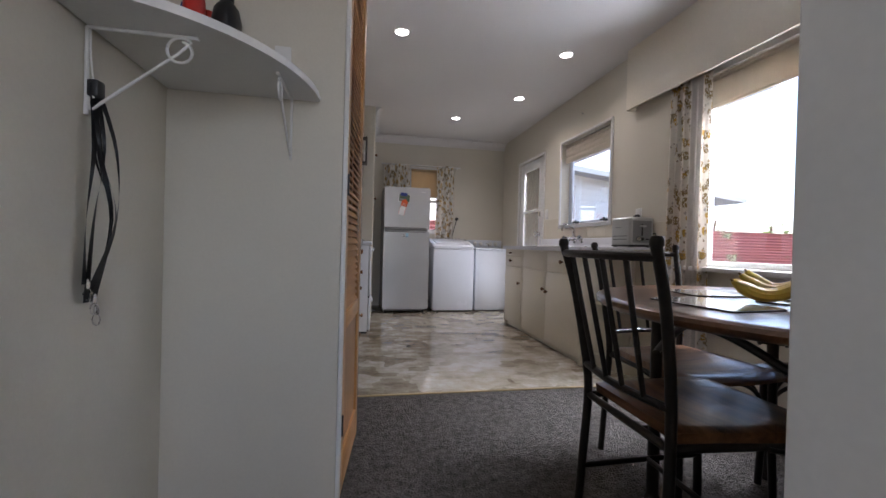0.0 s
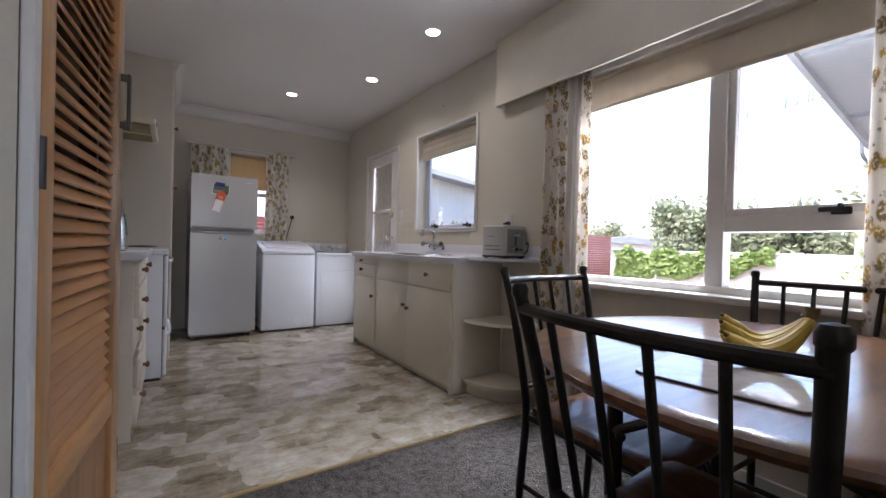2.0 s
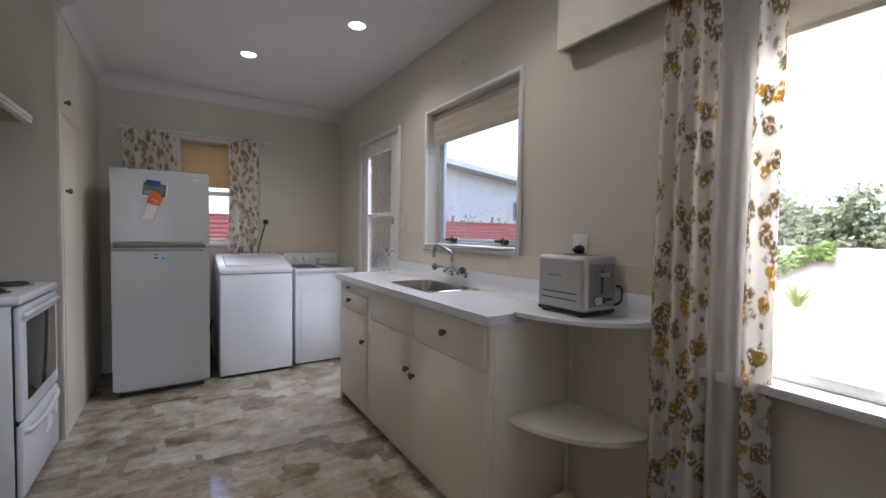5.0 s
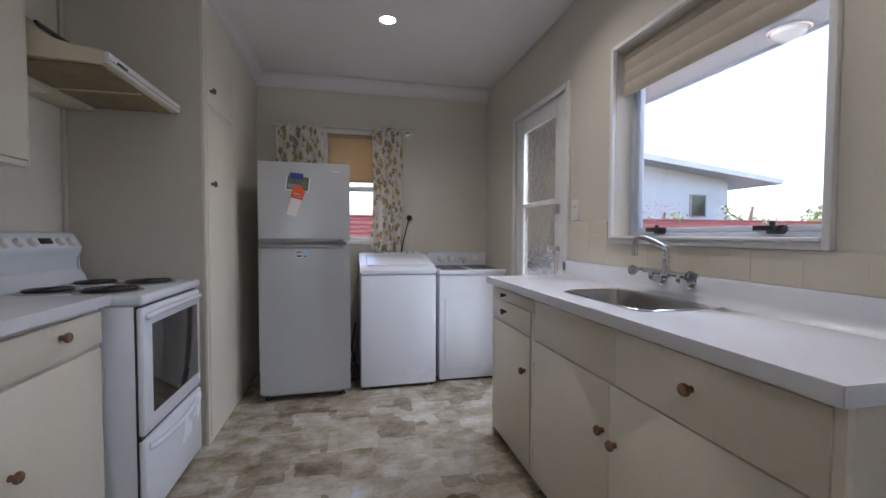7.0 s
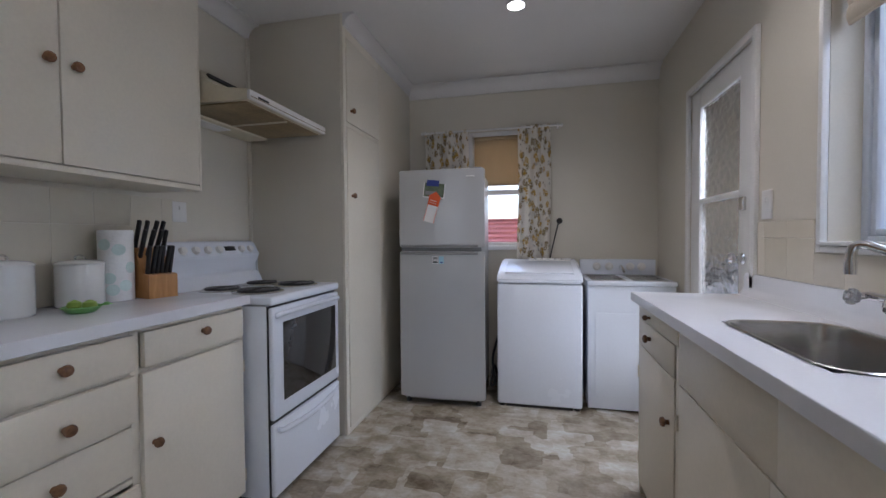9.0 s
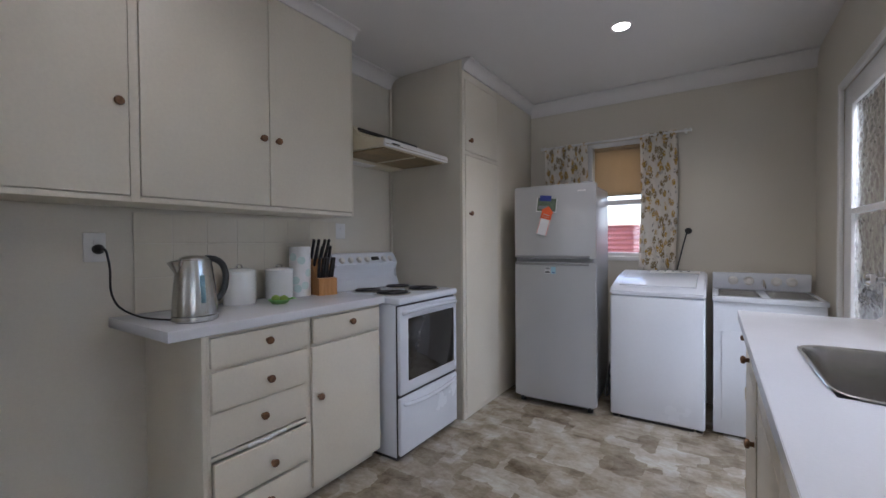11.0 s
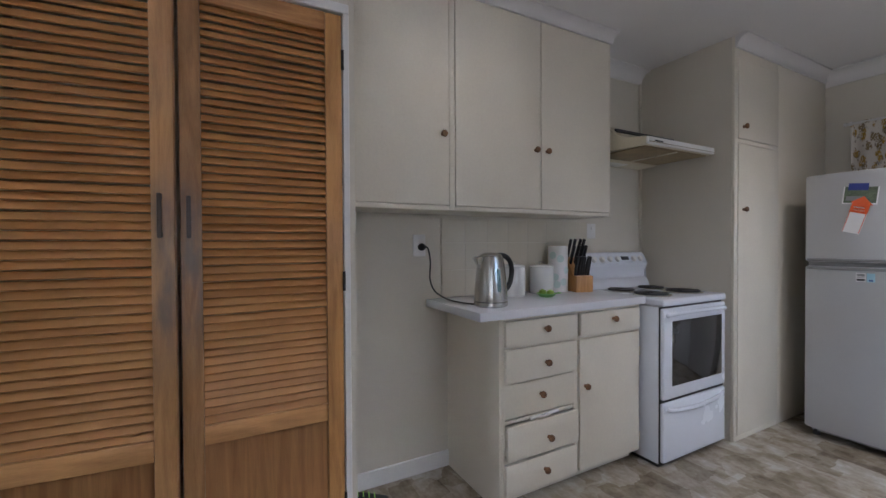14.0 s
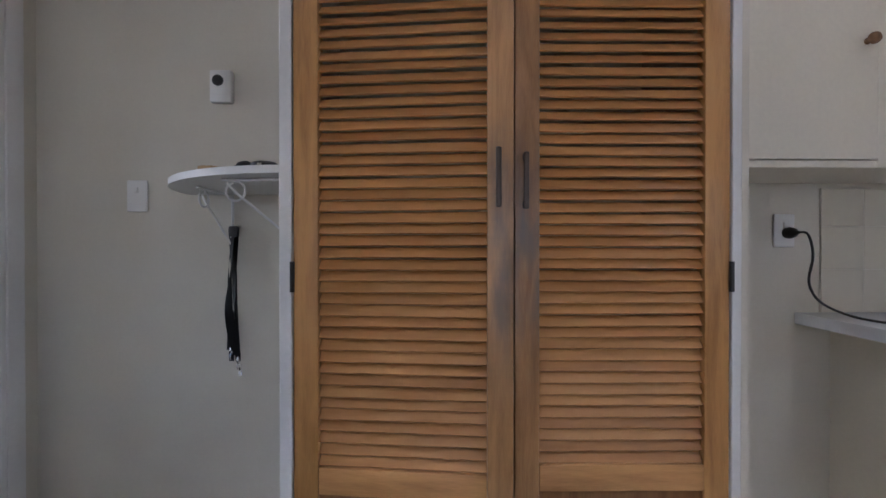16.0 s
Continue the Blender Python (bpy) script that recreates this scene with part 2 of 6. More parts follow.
def cloth_material(name, colour, sheer=0.3):
    m = material(name, colour, 0.9, var=0.08, scale=20, fine=220, bump=0.15, spec=0.1, stretch=(1, 1, 0.3))
    n, l = links_of(m)
    tr, mixs = n.new("ShaderNodeBsdfTranslucent"), n.new("ShaderNodeMixShader")
    tr.inputs["Color"].default_value = (*colour, 1)
    mixs.inputs[0].default_value = sheer
    l.new(n["Principled BSDF"].outputs[0], mixs.inputs[1]), l.new(tr.outputs[0], mixs.inputs[2])
    l.new(mixs.outputs[0], n["Material Output"].inputs["Surface"])
    return m


WALL = material("cream_wall_paint", (0.62, 0.578, 0.49), 0.55, var=0.05, scale=1.6, fine=120, bump=0.08)
CEIL = material("white_ceiling_paint", (0.7, 0.68, 0.66), 0.7, var=0.04, scale=1.2, fine=90, bump=0.06)
CREAM = material("cream_gloss_paint", (0.725, 0.672, 0.565), 0.38, var=0.06, scale=2.5, fine=80, bump=0.06)
TRIM = material("white_trim_paint", (0.72, 0.71, 0.69), 0.4, var=0.05, scale=4, fine=90, bump=0.05)
ALU = material("blue_grey_window_paint", (0.5, 0.54, 0.6), 0.4, var=0.06, scale=4, fine=80, bump=0.03)
TILE = material("cream_glazed_tile", (0.65, 0.60, 0.49), 0.12, var=0.04, scale=3, fine=30, bump=0.02)
GROUT = material("pale_grout", (0.66, 0.62, 0.53), 0.9, var=0.1, scale=10, fine=120)
BENCH = material("white_laminate", (0.72, 0.73, 0.77), 0.22, var=0.04, scale=3, fine=200, bump=0.01)
ENAMEL = material("white_enamel", (0.73, 0.76, 0.82), 0.25, var=0.03, scale=2, fine=60, bump=0.015, coat=0.2)
WHITE_PLASTIC = material("white_plastic", (0.72, 0.71, 0.69), 0.4, var=0.04, scale=6, fine=120, bump=0.03)
SILVER = material("silver_fridge_paint", (0.47, 0.47, 0.47), 0.36, metal=0.45, var=0.06, scale=2.2, fine=240, bump=0.03)
GREY_PLASTIC = material("grey_plastic", (0.25, 0.25, 0.25), 0.45, var=0.08, scale=8, fine=120)
STEEL = material("brushed_steel", (0.6, 0.59, 0.57), 0.24, metal=1.0, var=0.08, scale=5, fine=180, bump=0.04, stretch=(1, 1, 0.08))
CHROME = material("chrome", (0.75, 0.75, 0.76), 0.08, metal=1.0, var=0.05, scale=6, fine=60, bump=0.0)
TOASTER = material("silver_toaster_metal", (0.5, 0.5, 0.49), 0.4, metal=0.6, var=0.06, scale=6, fine=160, bump=0.03)
BLACK = material("black_plastic", (0.018, 0.018, 0.019), 0.4, var=0.25, scale=10, fine=140, bump=0.05)
IRON = material("dark_bronze_metal", (0.022, 0.019, 0.017), 0.42, metal=0.3, var=0.35, scale=14, fine=120, bump=0.12)
OVENGLASS = material("dark_oven_glass", (0.03, 0.027, 0.024), 0.08, var=0.2, scale=3, fine=60, bump=0.0, coat=0.3)
BROWN_HOOD = material("greasy_brown_filter", (0.27, 0.2, 0.105), 0.6, var=0.4, scale=9, fine=110, bump=0.2)
HOODPAINT = material("cream_hood_enamel", (0.6, 0.54, 0.4), 0.4, var=0.1, scale=4, fine=70, bump=0.03)
KNOB = wood("varnished_knob_wood", (0.11, 0.05, 0.022), (0.25, 0.125, 0.055), 0.25, (6, 6, 6), 5, 0.4)
RIMU_V = wood("golden_timber_upright", (0.29, 0.125, 0.033), (0.53, 0.27, 0.088), 0.38, (9, 9, 0.9), 3.0)
RIMU_WORN = wood("golden_timber_worn", (0.25, 0.115, 0.038), (0.48, 0.255, 0.10), 0.38, (9, 9, 0.9), 3.0)


def wear(m, za, zb, tint):
    """Grime with a ragged edge between two heights of the part."""
    n, l = links_of(m)
    b = n["Principled BSDF"]
    clean = b.inputs["Base Color"].links[0].from_socket
    tc, sep, ns = n.new("ShaderNodeTexCoord"), n.new("ShaderNodeSeparateXYZ"), n.new("ShaderNodeTexNoise")
    mp = n.new("ShaderNodeMapping")
    mp.inputs["Scale"].default_value = (22, 22, 5)
    ns.inputs["Scale"].default_value, ns.inputs["Detail"].default_value = 1.0, 5
    l.new(tc.outputs["Object"], mp.inputs["Vector"]), l.new(mp.outputs[0], ns.inputs["Vector"]), l.new(tc.outputs["Object"], sep.inputs[0])
    lo, hi = n.new("ShaderNodeMapRange"), n.new("ShaderNodeMapRange")
    lo.inputs["From Min"].default_value, lo.inputs["From Max"].default_value = za - 0.12, za + 0.12
    hi.inputs["From Min"].default_value, hi.inputs["From Max"].default_value = zb + 0.06, zb - 0.06
    l.new(sep.outputs["Z"], lo.inputs["Value"]), l.new(sep.outputs["Z"], hi.inputs["Value"])
    both, spot, edge = n.new("ShaderNodeMath"), n.new("ShaderNodeMapRange"), n.new("ShaderNodeMath")
    both.operation = edge.operation = "MULTIPLY"
    spot.inputs["From Min"].default_value, spot.inputs["From Max"].default_value, spot.inputs["To Max"].default_value = 0.36, 0.62, 0.8
    l.new(lo.outputs[0], both.inputs[0]), l.new(hi.outputs[0], both.inputs[1])
    l.new(ns.outputs["Fac"], spot.inputs["Value"]), l.new(both.outputs[0], edge.inputs[0]), l.new(spot.outputs[0], edge.inputs[1])
    mx = n.new("ShaderNodeMix")
    mx.data_type = "RGBA"
    mx.inputs[7].default_value = (*tint, 1)
    l.new(edge.outputs[0], mx.inputs[0]), l.new(clean, mx.inputs[6]), l.new(mx.outputs[2], b.inputs["Base Color"])


wear(RIMU_WORN, 0.85, 1.36, (0.13, 0.10, 0.075))
RIMU_H = wood("golden_timber_across", (0.33, 0.145, 0.045), (0.6, 0.31, 0.115), 0.42, (9, 0.9, 9), 3.0)
RIMU_S = wood("golden_timber_slat", (0.38, 0.165, 0.045), (0.51, 0.245, 0.078), 0.45, (9, 0.7, 9), 2.2)
RIMU_P = wood("golden_timber_panel", (0.22, 0.095, 0.03), (0.38, 0.18, 0.062), 0.4, (14, 14, 0.7), 2.2)
SEAT = wood("brown_seat_wood", (0.075, 0.032, 0.014), (0.24, 0.115, 0.052), 0.22, (1.5, 9, 9), 2.2, 0.45)
TABLEWOOD = wood("brown_tabletop_wood", (0.07, 0.032, 0.016), (0.2, 0.095, 0.044), 0.14, (1.2, 9, 9), 2.2, 0.5)
BLOCK = wood("orange_beech", (0.42, 0.19, 0.05), (0.58, 0.3, 0.1), 0.4, (9, 9, 1), 4)
CARPET = carpet_material()
VINYL = vinyl_material()
CURTAIN = curtain_material("floral_curtain", (0.83, 0.79, 0.72), 0.4)
LINING = cloth_material("cream_curtain_lining", (0.6, 0.57, 0.53), 0.15)
BLIND = cloth_material("beige_blind_cloth", (0.55, 0.49, 0.4), 0.22)
TANBLIND = cloth_material("tan_holland_blind", (0.56, 0.43, 0.27), 0.35)
GLASS = glass_material("window_glass")
CRYSTAL = glass_material("clear_knob_plastic", 0.12, (0.86, 0.88, 0.9))
TEXTURED = glass_material("hammered_glass", 0.2, (0.93, 0.97, 1.0))
RED_IRON = material("faded_red_iron", (0.30, 0.095, 0.085), 0.6, var=0.15, scale=3, fine=40, bump=0.08)
BOARD = material("pale_weatherboard", (0.5, 0.52, 0.51), 0.6, var=0.06, scale=2, fine=40)
ROOF = material("grey_roof_iron", (0.3, 0.33, 0.36), 0.6, var=0.12, scale=2, fine=30)
BLOCKWALL = material("white_block_wall", (0.6, 0.57, 0.54), 0.85, var=0.1, scale=3, fine=60, bump=0.2)
SOIL = material("dry_lawn", (0.40, 0.34, 0.27), 1.0, var=0.25, scale=1.2, fine=40, bump=0.5)
LEAF = material("hedge_leaf", (0.23, 0.26, 0.15), 0.6, var=0.4, scale=4, fine=40)
IVY = material("ivy_leaf", (0.19, 0.28, 0.075), 0.5, var=0.4, scale=5, fine=40)
BARK = material("bark", (0.15, 0.11, 0.08), 0.9, var=0.3, scale=9, fine=60, bump=0.4)
LATTICE = material("weathered_lattice", (0.52, 0.49, 0.44), 0.8, var=0.2, scale=6, fine=60, bump=0.15)
BANANA = material("ripe_banana_skin", (0.6, 0.42, 0.05), 0.5, var=0.1, scale=14, fine=60, bump=0.06)
BANANA_TIP = material("brown_banana_tip", (0.2, 0.13, 0.045), 0.7, var=0.3, scale=30, fine=90)
MAT = material("glossy_placemat", (0.55, 0.52, 0.5), 0.1, var=0.25, scale=12, fine=40, bump=0.01, coat=0.4)
CORK = material("placemat_edge", (0.06, 0.045, 0.035), 0.7, var=0.2, scale=20, fine=90)
PORCELAIN = material("white_porcelain", (0.76, 0.76, 0.74), 0.15, var=0.03, scale=5, fine=60, bump=0.0, coat=0.3)
PAPER = material("paper_towel", (0.8, 0.8, 0.79), 0.95, var=0.05, scale=20, fine=120, bump=0.4)
AQUA = material("pale_green_print", (0.62, 0.74, 0.71), 0.95, var=0.1, scale=20, fine=120)
GREEN_TRAY = material("green_plastic", (0.2, 0.48, 0.14), 0.35, var=0.15, scale=12, fine=60)
LIME = material("lime_skin", (0.3, 0.45, 0.08), 0.4, var=0.15, scale=30, fine=90)
RED = material("red_plastic", (0.5, 0.03, 0.02), 0.4, var=0.15, scale=8, fine=80)
ORANGE = material("orange_card", (0.75, 0.12, 0.03), 0.6, var=0.1, scale=12, fine=80)
WHITE_CARD = material("white_card", (0.78, 0.77, 0.76), 0.6, var=0.03, scale=12, fine=80)
BLUE = material("dark_blue_plastic", (0.03, 0.05, 0.25), 0.4, var=0.2, scale=8, fine=80)
SKYBLUE = material("pale_blue_label", (0.35, 0.58, 0.68), 0.5, var=0.1, scale=12, fine=80)
GREEN_PHOTO = material("green_photo_print", (0.12, 0.16, 0.1), 0.4, var=0.6, scale=40, fine=120)
YELLOW = material("yellow_cap", (0.62, 0.48, 0.2), 0.45, var=0.1, scale=10, fine=80)
BRASS = material("dull_brass", (0.35, 0.25, 0.12), 0.35, metal=0.9, var=0.2, scale=10, fine=80)
GAUGE = material("kettle_gauge", (0.2, 0.34, 0.38), 0.2, var=0.2, scale=30, fine=90, bump=0.02)
PATINA = material("dark_grimy_timber", (0.075, 0.055, 0.04), 0.5, var=0.35, scale=10, fine=60, stretch=(4, 4, 0.6))
CARD_BOX = material("brown_cardboard", (0.42, 0.27, 0.13), 0.85, var=0.1, scale=8, fine=80)
PINK = material("pink_blossom", (0.42, 0.2, 0.18), 0.6, var=0.3, scale=10, fine=60)
SHOE_GREEN = material("lime_shoe_cloth", (0.3, 0.6, 0.1), 0.6, var=0.15, scale=20, fine=120, bump=0.15)
SHOE_BLACK = material("black_shoe_cloth", (0.02, 0.02, 0.022), 0.7, var=0.25, scale=20, fine=160, bump=0.25)
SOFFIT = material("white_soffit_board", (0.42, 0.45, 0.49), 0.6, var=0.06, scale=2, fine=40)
LAMP_ON = lit_material("lamp_diffuser", (1.0, 0.97, 0.93), 3.0)
# ---- builders ----
def thing(name, x=0, y=0, z=0, rz=0, label="", category="", group="", kind=""):
    ob = new(name)
    ob.empty_display_size = 0.1
    ob.matrix_basis = pose(x, y, z, 0, 0, rz)
    return tagged(ob, label, category, group, kind)


def mesh_of(bm, name, material_, smooth=False):
    me = bpy.data.meshes.new(name)
    bmesh.ops.recalc_face_normals(bm, faces=bm.faces)
    bm.to_mesh(me)
    bm.free()
    me.materials.append(material_)
    if smooth:
        me.shade_smooth()
        me.set_sharp_from_angle(angle=radians(35))
    return me


def part(name, bm, material_, parent=None, label="", smooth=True):
    ob = new(name, mesh_of(bm, name, material_, smooth))
    ob.parent = parent
    return tagged(ob, label)


def solid(name, bm, material_, label="", category="", kind="structure", group="", smooth=False):
    ob = new(name, mesh_of(bm, name, material_, smooth))
    return tagged(ob, label, category, group, kind)


def B():
    return bmesh.new()


def box(bm, x0, x1, y0, y1, z0, z1, bevel=0.0, seg=2):
    r = bmesh.ops.create_cube(bm, size=1.0, matrix=Matrix.Translation(((x0 + x1) / 2, (y0 + y1) / 2, (z0 + z1) / 2)) @ Matrix.Diagonal((abs(x1 - x0), abs(y1 - y0), abs(z1 - z0), 1)))
    if bevel:
        edges = list({e for v in r["verts"] for e in v.link_edges})
        bmesh.ops.bevel(bm, geom=edges, offset=bevel, segments=seg, profile=0.5, affect="EDGES", clamp_overlap=True)
    return bm


def rod(bm, a, b, r0, r1=None, n=12):
    a, b = Vector(a), Vector(b)
    d = b - a
    m = Matrix.Translation((a + b) / 2) @ d.to_track_quat("Z", "Y").to_matrix().to_4x4()
    bmesh.ops.create_cone(bm, cap_ends=True, segments=n, radius1=r0, radius2=r0 if r1 is None else r1, depth=d.length, matrix=m)
    return bm


def tube(bm, pts, r, n=8):
    """A bent rod through the points."""
    pts = [Vector(p) for p in pts]
    rings = []
    up = Vector((0.31, 0.2, 0.93)).normalized()
    for i, p in enumerate(pts):
        d = (pts[min(i + 1, len(pts) - 1)] - pts[max(i - 1, 0)]).normalized()
        u = d.cross(up)
        if u.length < 0.15:
            u = d.cross(Vector((1, 0, 0)))
        u.normalize()
        w = d.cross(u)
        rr = r[i] if isinstance(r, (list, tuple)) else r
        rings.append([bm.verts.new(p + rr * (math.cos(2 * math.pi * k / n) * u + math.sin(2 * math.pi * k / n) * w)) for k in range(n)])
    for a, b in zip(rings, rings[1:]):
        for k in range(n):
            bm.faces.new((a[k], a[(k + 1) % n], b[(k + 1) % n], b[k]))
    bm.faces.new(rings[0][::-1]), bm.faces.new(rings[-1])
    return bm


def curve_pts(pts, steps=6):
    """Catmull-Rom through a few points."""
    pts = [Vector(p) for p in pts]
    out = []
    for i in range(len(pts) - 1):
        p0, p1, p2, p3 = pts[max(i - 1, 0)], pts[i], pts[i + 1], pts[min(i + 2, len(pts) - 1)]
        for k in range(steps):
            t = k / steps
            out.append(0.5 * (2 * p1 + (p2 - p0) * t + (2 * p0 - 5 * p1 + 4 * p2 - p3) * t * t + (3 * p1 - p0 - 3 * p2 + p3) * t ** 3))
    return out + [pts[-1]]


def lathe(bm, profile, n=24, m=Matrix()):
    """Turn (radius, height) pairs about z."""
    rings = []
    for r, z in profile:
        rings.append([bm.verts.new(m @ Vector((r * math.cos(2 * math.pi * k / n), r * math.sin(2 * math.pi * k / n), z))) for k in range(n)])
    for a, b in zip(rings, rings[1:]):
        for k in range(n):
            bm.faces.new((a[k], a[(k + 1) % n], b[(k + 1) % n], b[k]))
    bm.faces.new(rings[0][::-1]), bm.faces.new(rings[-1])
    return bm


def prism(bm, outline, axis, a, b):
    """Push a closed outline along an axis from a to b."""
    def at(p, v):
        return {"x": (v, p[0], p[1]), "y": (p[0], v, p[1]), "z": (p[0], p[1], v)}[axis]
    lo, hi = [bm.verts.new(at(p, a)) for p in outline], [bm.verts.new(at(p, b)) for p in outline]
    k = len(outline)
    for i in range(k):
        bm.faces.new((lo[i], lo[(i + 1) % k], hi[(i + 1) % k], hi[i]))
    bm.faces.new(lo[::-1]), bm.faces.new(hi)
    return bm


def wall_x(bm, x0, x1, y0, y1, z0, z1, holes):
    """A wall along y with holes (ya, yb, za, zb), in strips."""
    at = y0
    for ya, yb, za, zb in sorted(holes):
        if ya > at:
            box(bm, x0, x1, at, ya, z0, z1)
        if za > z0:
            box(bm, x0, x1, ya, yb, z0, za)
        if zb < z1:
            box(bm, x0, x1, ya, yb, zb, z1)
        at = yb
    if at < y1:
        box(bm, x0, x1, at, y1, z0, z1)
    return bm


def wall_y(bm, y0, y1, x0, x1, z0, z1, holes):
    at = x0
    for xa, xb, za, zb in sorted(holes):
        if xa > at:
            box(bm, at, xa, y0, y1, z0, z1)
        if za > z0:
            box(bm, xa, xb, y0, y1, z0, za)
        if zb < z1:
            box(bm, xa, xb, y0, y1, zb, z1)
        at = xb
    if at < x1:
        box(bm, at, x1, y0, y1, z0, z1)
    return bm


# ---- the shell of the house ----
XL, XR, YB, YD, TOP = -0.52, 2.085, 6.2, 0.53, 2.447
KWIN = (3.408, 4.31, 1.125, 2.004)
DWIN = (0.86, 2.50, 0.80, 1.96)
DOOR = (4.757, 5.51, -0.02, 1.99)
BWIN = (0.66, 1.09, 1.09, 2.0)

solid("wall_east", wall_x(B(), XR, XR + 0.14, YD - 0.1, YB + 0.14, -0.3, 2.6, [DWIN, KWIN, DOOR]), WALL, "cream painted wall with two windows and a door", "wall")
solid("wall_north", wall_y(B(), YB, YB + 0.14, XL - 0.12, XR, -0.3, 2.6, [BWIN]), WALL, "cream painted end wall with a small window", "wall")
XN = -0.58
solid("wall_west", box(B(), XL - 0.12, XL, 1.61, YB, -0.3, 2.6), WALL, "cream painted wall", "wall")
solid("wall_nook", box(B(), XN - 0.09, XN, -1.6, 1.61, -0.3, 2.6), WALL, "cream painted wall beside the doorway", "wall")
solid("wall_south", wall_y(B(), YD - 0.1, YD, XN, XR, -0.3, 2.6, [(-0.46, 0.44, -0.3, 2.05)]), WALL, "cream painted wall with an open doorway", "wall")
# Unseen hall closing the place; its opening only holds the added fill lamp.
hall = wall_y(B(), -1.6, -1.5, XN, 1.2, -0.3, 2.6, [(-0.3, 0.5, 0.93, 1.97)])
box(hall, 1.1, 1.2, -1.5, YD - 0.1, -0.3, 2.6)
solid("wall_hall", hall, WALL, "cream painted hall walls", "wall")
solid("ceiling", box(B(), XL - 0.12, XR + 0.14, -1.6, YB + 0.14, TOP, TOP + 0.08), CEIL, "white painted flat ceiling", "ceiling")
VINYL_EDGE = 2.61
solid("floor", box(B(), XL - 0.12, XR + 0.14, VINYL_EDGE, YB + 0.14, -0.05, 0.0), VINYL, "sheet vinyl floor printed with blotchy stone blocks", "floor")
solid("carpet_floor", box(B(), XL - 0.12, XR + 0.14, -1.6, VINYL_EDGE, -0.05, 0.008), CARPET, "dark grey brown cut pile carpet", "carpet")
solid("floor_trim", box(B(), 0.0, 2.05, VINYL_EDGE - 0.012, VINYL_EDGE + 0.012, 0.0, 0.0115, 0.003), BRASS, "thin strip where carpet meets vinyl", "trim")

# doorway lining
lin = box(B(), -0.46, -0.44, YD - 0.115, YD + 0.015, 0.008, 2.05, 0.003)
solid("door_jamb_left", lin, TRIM, "white painted doorway lining", "door jamb")
solid("door_jamb_right", box(B(), 0.42, 0.44, YD - 0.115, YD + 0.015, 0.008, 2.05, 0.003), TRIM, "white painted doorway lining", "door jamb")
solid("door_jamb_head", box(B(), -0.44, 0.42, YD - 0.115, YD + 0.015, 2.03, 2.05, 0.003), TRIM, "white painted doorway lining", "door jamb")
solid("architrave", box(B(), -0.52, -0.46, YD, YD + 0.018, 0.008, 2.12, 0.004), TRIM, "white painted flat architrave", "trim")


# coved cornice along the end wall and over the cupboards
def cove(name, axis, at, a, b, sign, size=0.085, drop=None):
    z = TOP
    pts = [(at, z - 0.0015), (at, z - size)]
    for k in range(9):
        t = math.pi / 2 * k / 8
        pts.append((at + sign * (0.012 + (size - 0.012) * (1 - math.cos(t))), z - size + (size - 0.012) * math.sin(t)))
    pts.append((at + sign * size, z - 0.0015))
    bm = prism(B(), pts, axis, a, b)
    return solid(name, bm, CEIL, "white coved plaster cornice", "cornice", smooth=True)


cove("cornice_north", "x", YB, 0.11, XR, -1, 0.10)
cove("cornice_west", "y", XL, 4.30, 4.955, 1)
cove("cornice_cupboard", "y", -0.235, 2.69, 4.30, 1, 0.06)
cove("cornice_pantry", "y", 0.107, 4.96, YB, 1, 0.07)
cove("cornice_nook", "y", XN, YD, 1.6, 1)

# skirting boards
solid("skirting_west", box(B(), XL, XL + 0.014, 2.70, 3.36, 0.0, 0.085, 0.004), TRIM, "white painted skirting board", "skirting")
solid("skirting_nook", box(B(), XN, XN + 0.014, YD, 1.6, 0.008, 0.095, 0.004), TRIM, "white painted skirting board", "skirting")
solid("skirting_south", box(B(), 0.443, XR, YD, YD + 0.014, 0.008, 0.095, 0.004), TRIM, "white painted skirting board", "skirting")
solid("skirting_east", box(B(), XR - 0.014, XR, YD + 0.014, 2.66, 0.008, 0.095, 0.004), TRIM, "white painted skirting board", "skirting")


def frame_of(bm, axis, c0, c1, a0, a1, z0, z1, w, bevel=0.003):
    """Four bars round an opening; axis: the wall's normal."""
    for p in ((a0, a0 + w, z0, z1), (a1 - w, a1, z0, z1), (a0 + w, a1 - w, z0, z0 + w), (a0 + w, a1 - w, z1 - w, z1)):
        if axis == "x":
            box(bm, c0, c1, p[0], p[1], p[2], p[3], bevel)
        else:
            box(bm, p[0], p[1], c0, c1, p[2], p[3], bevel)
    return bm


def pane(bm, axis, c, a0, a1, z0, z1, t=0.004):
    return box(bm, c, c + t, a0, a1, z0, z1) if axis == "x" else box(bm, a0, a1, c, c + t, z0, z1)


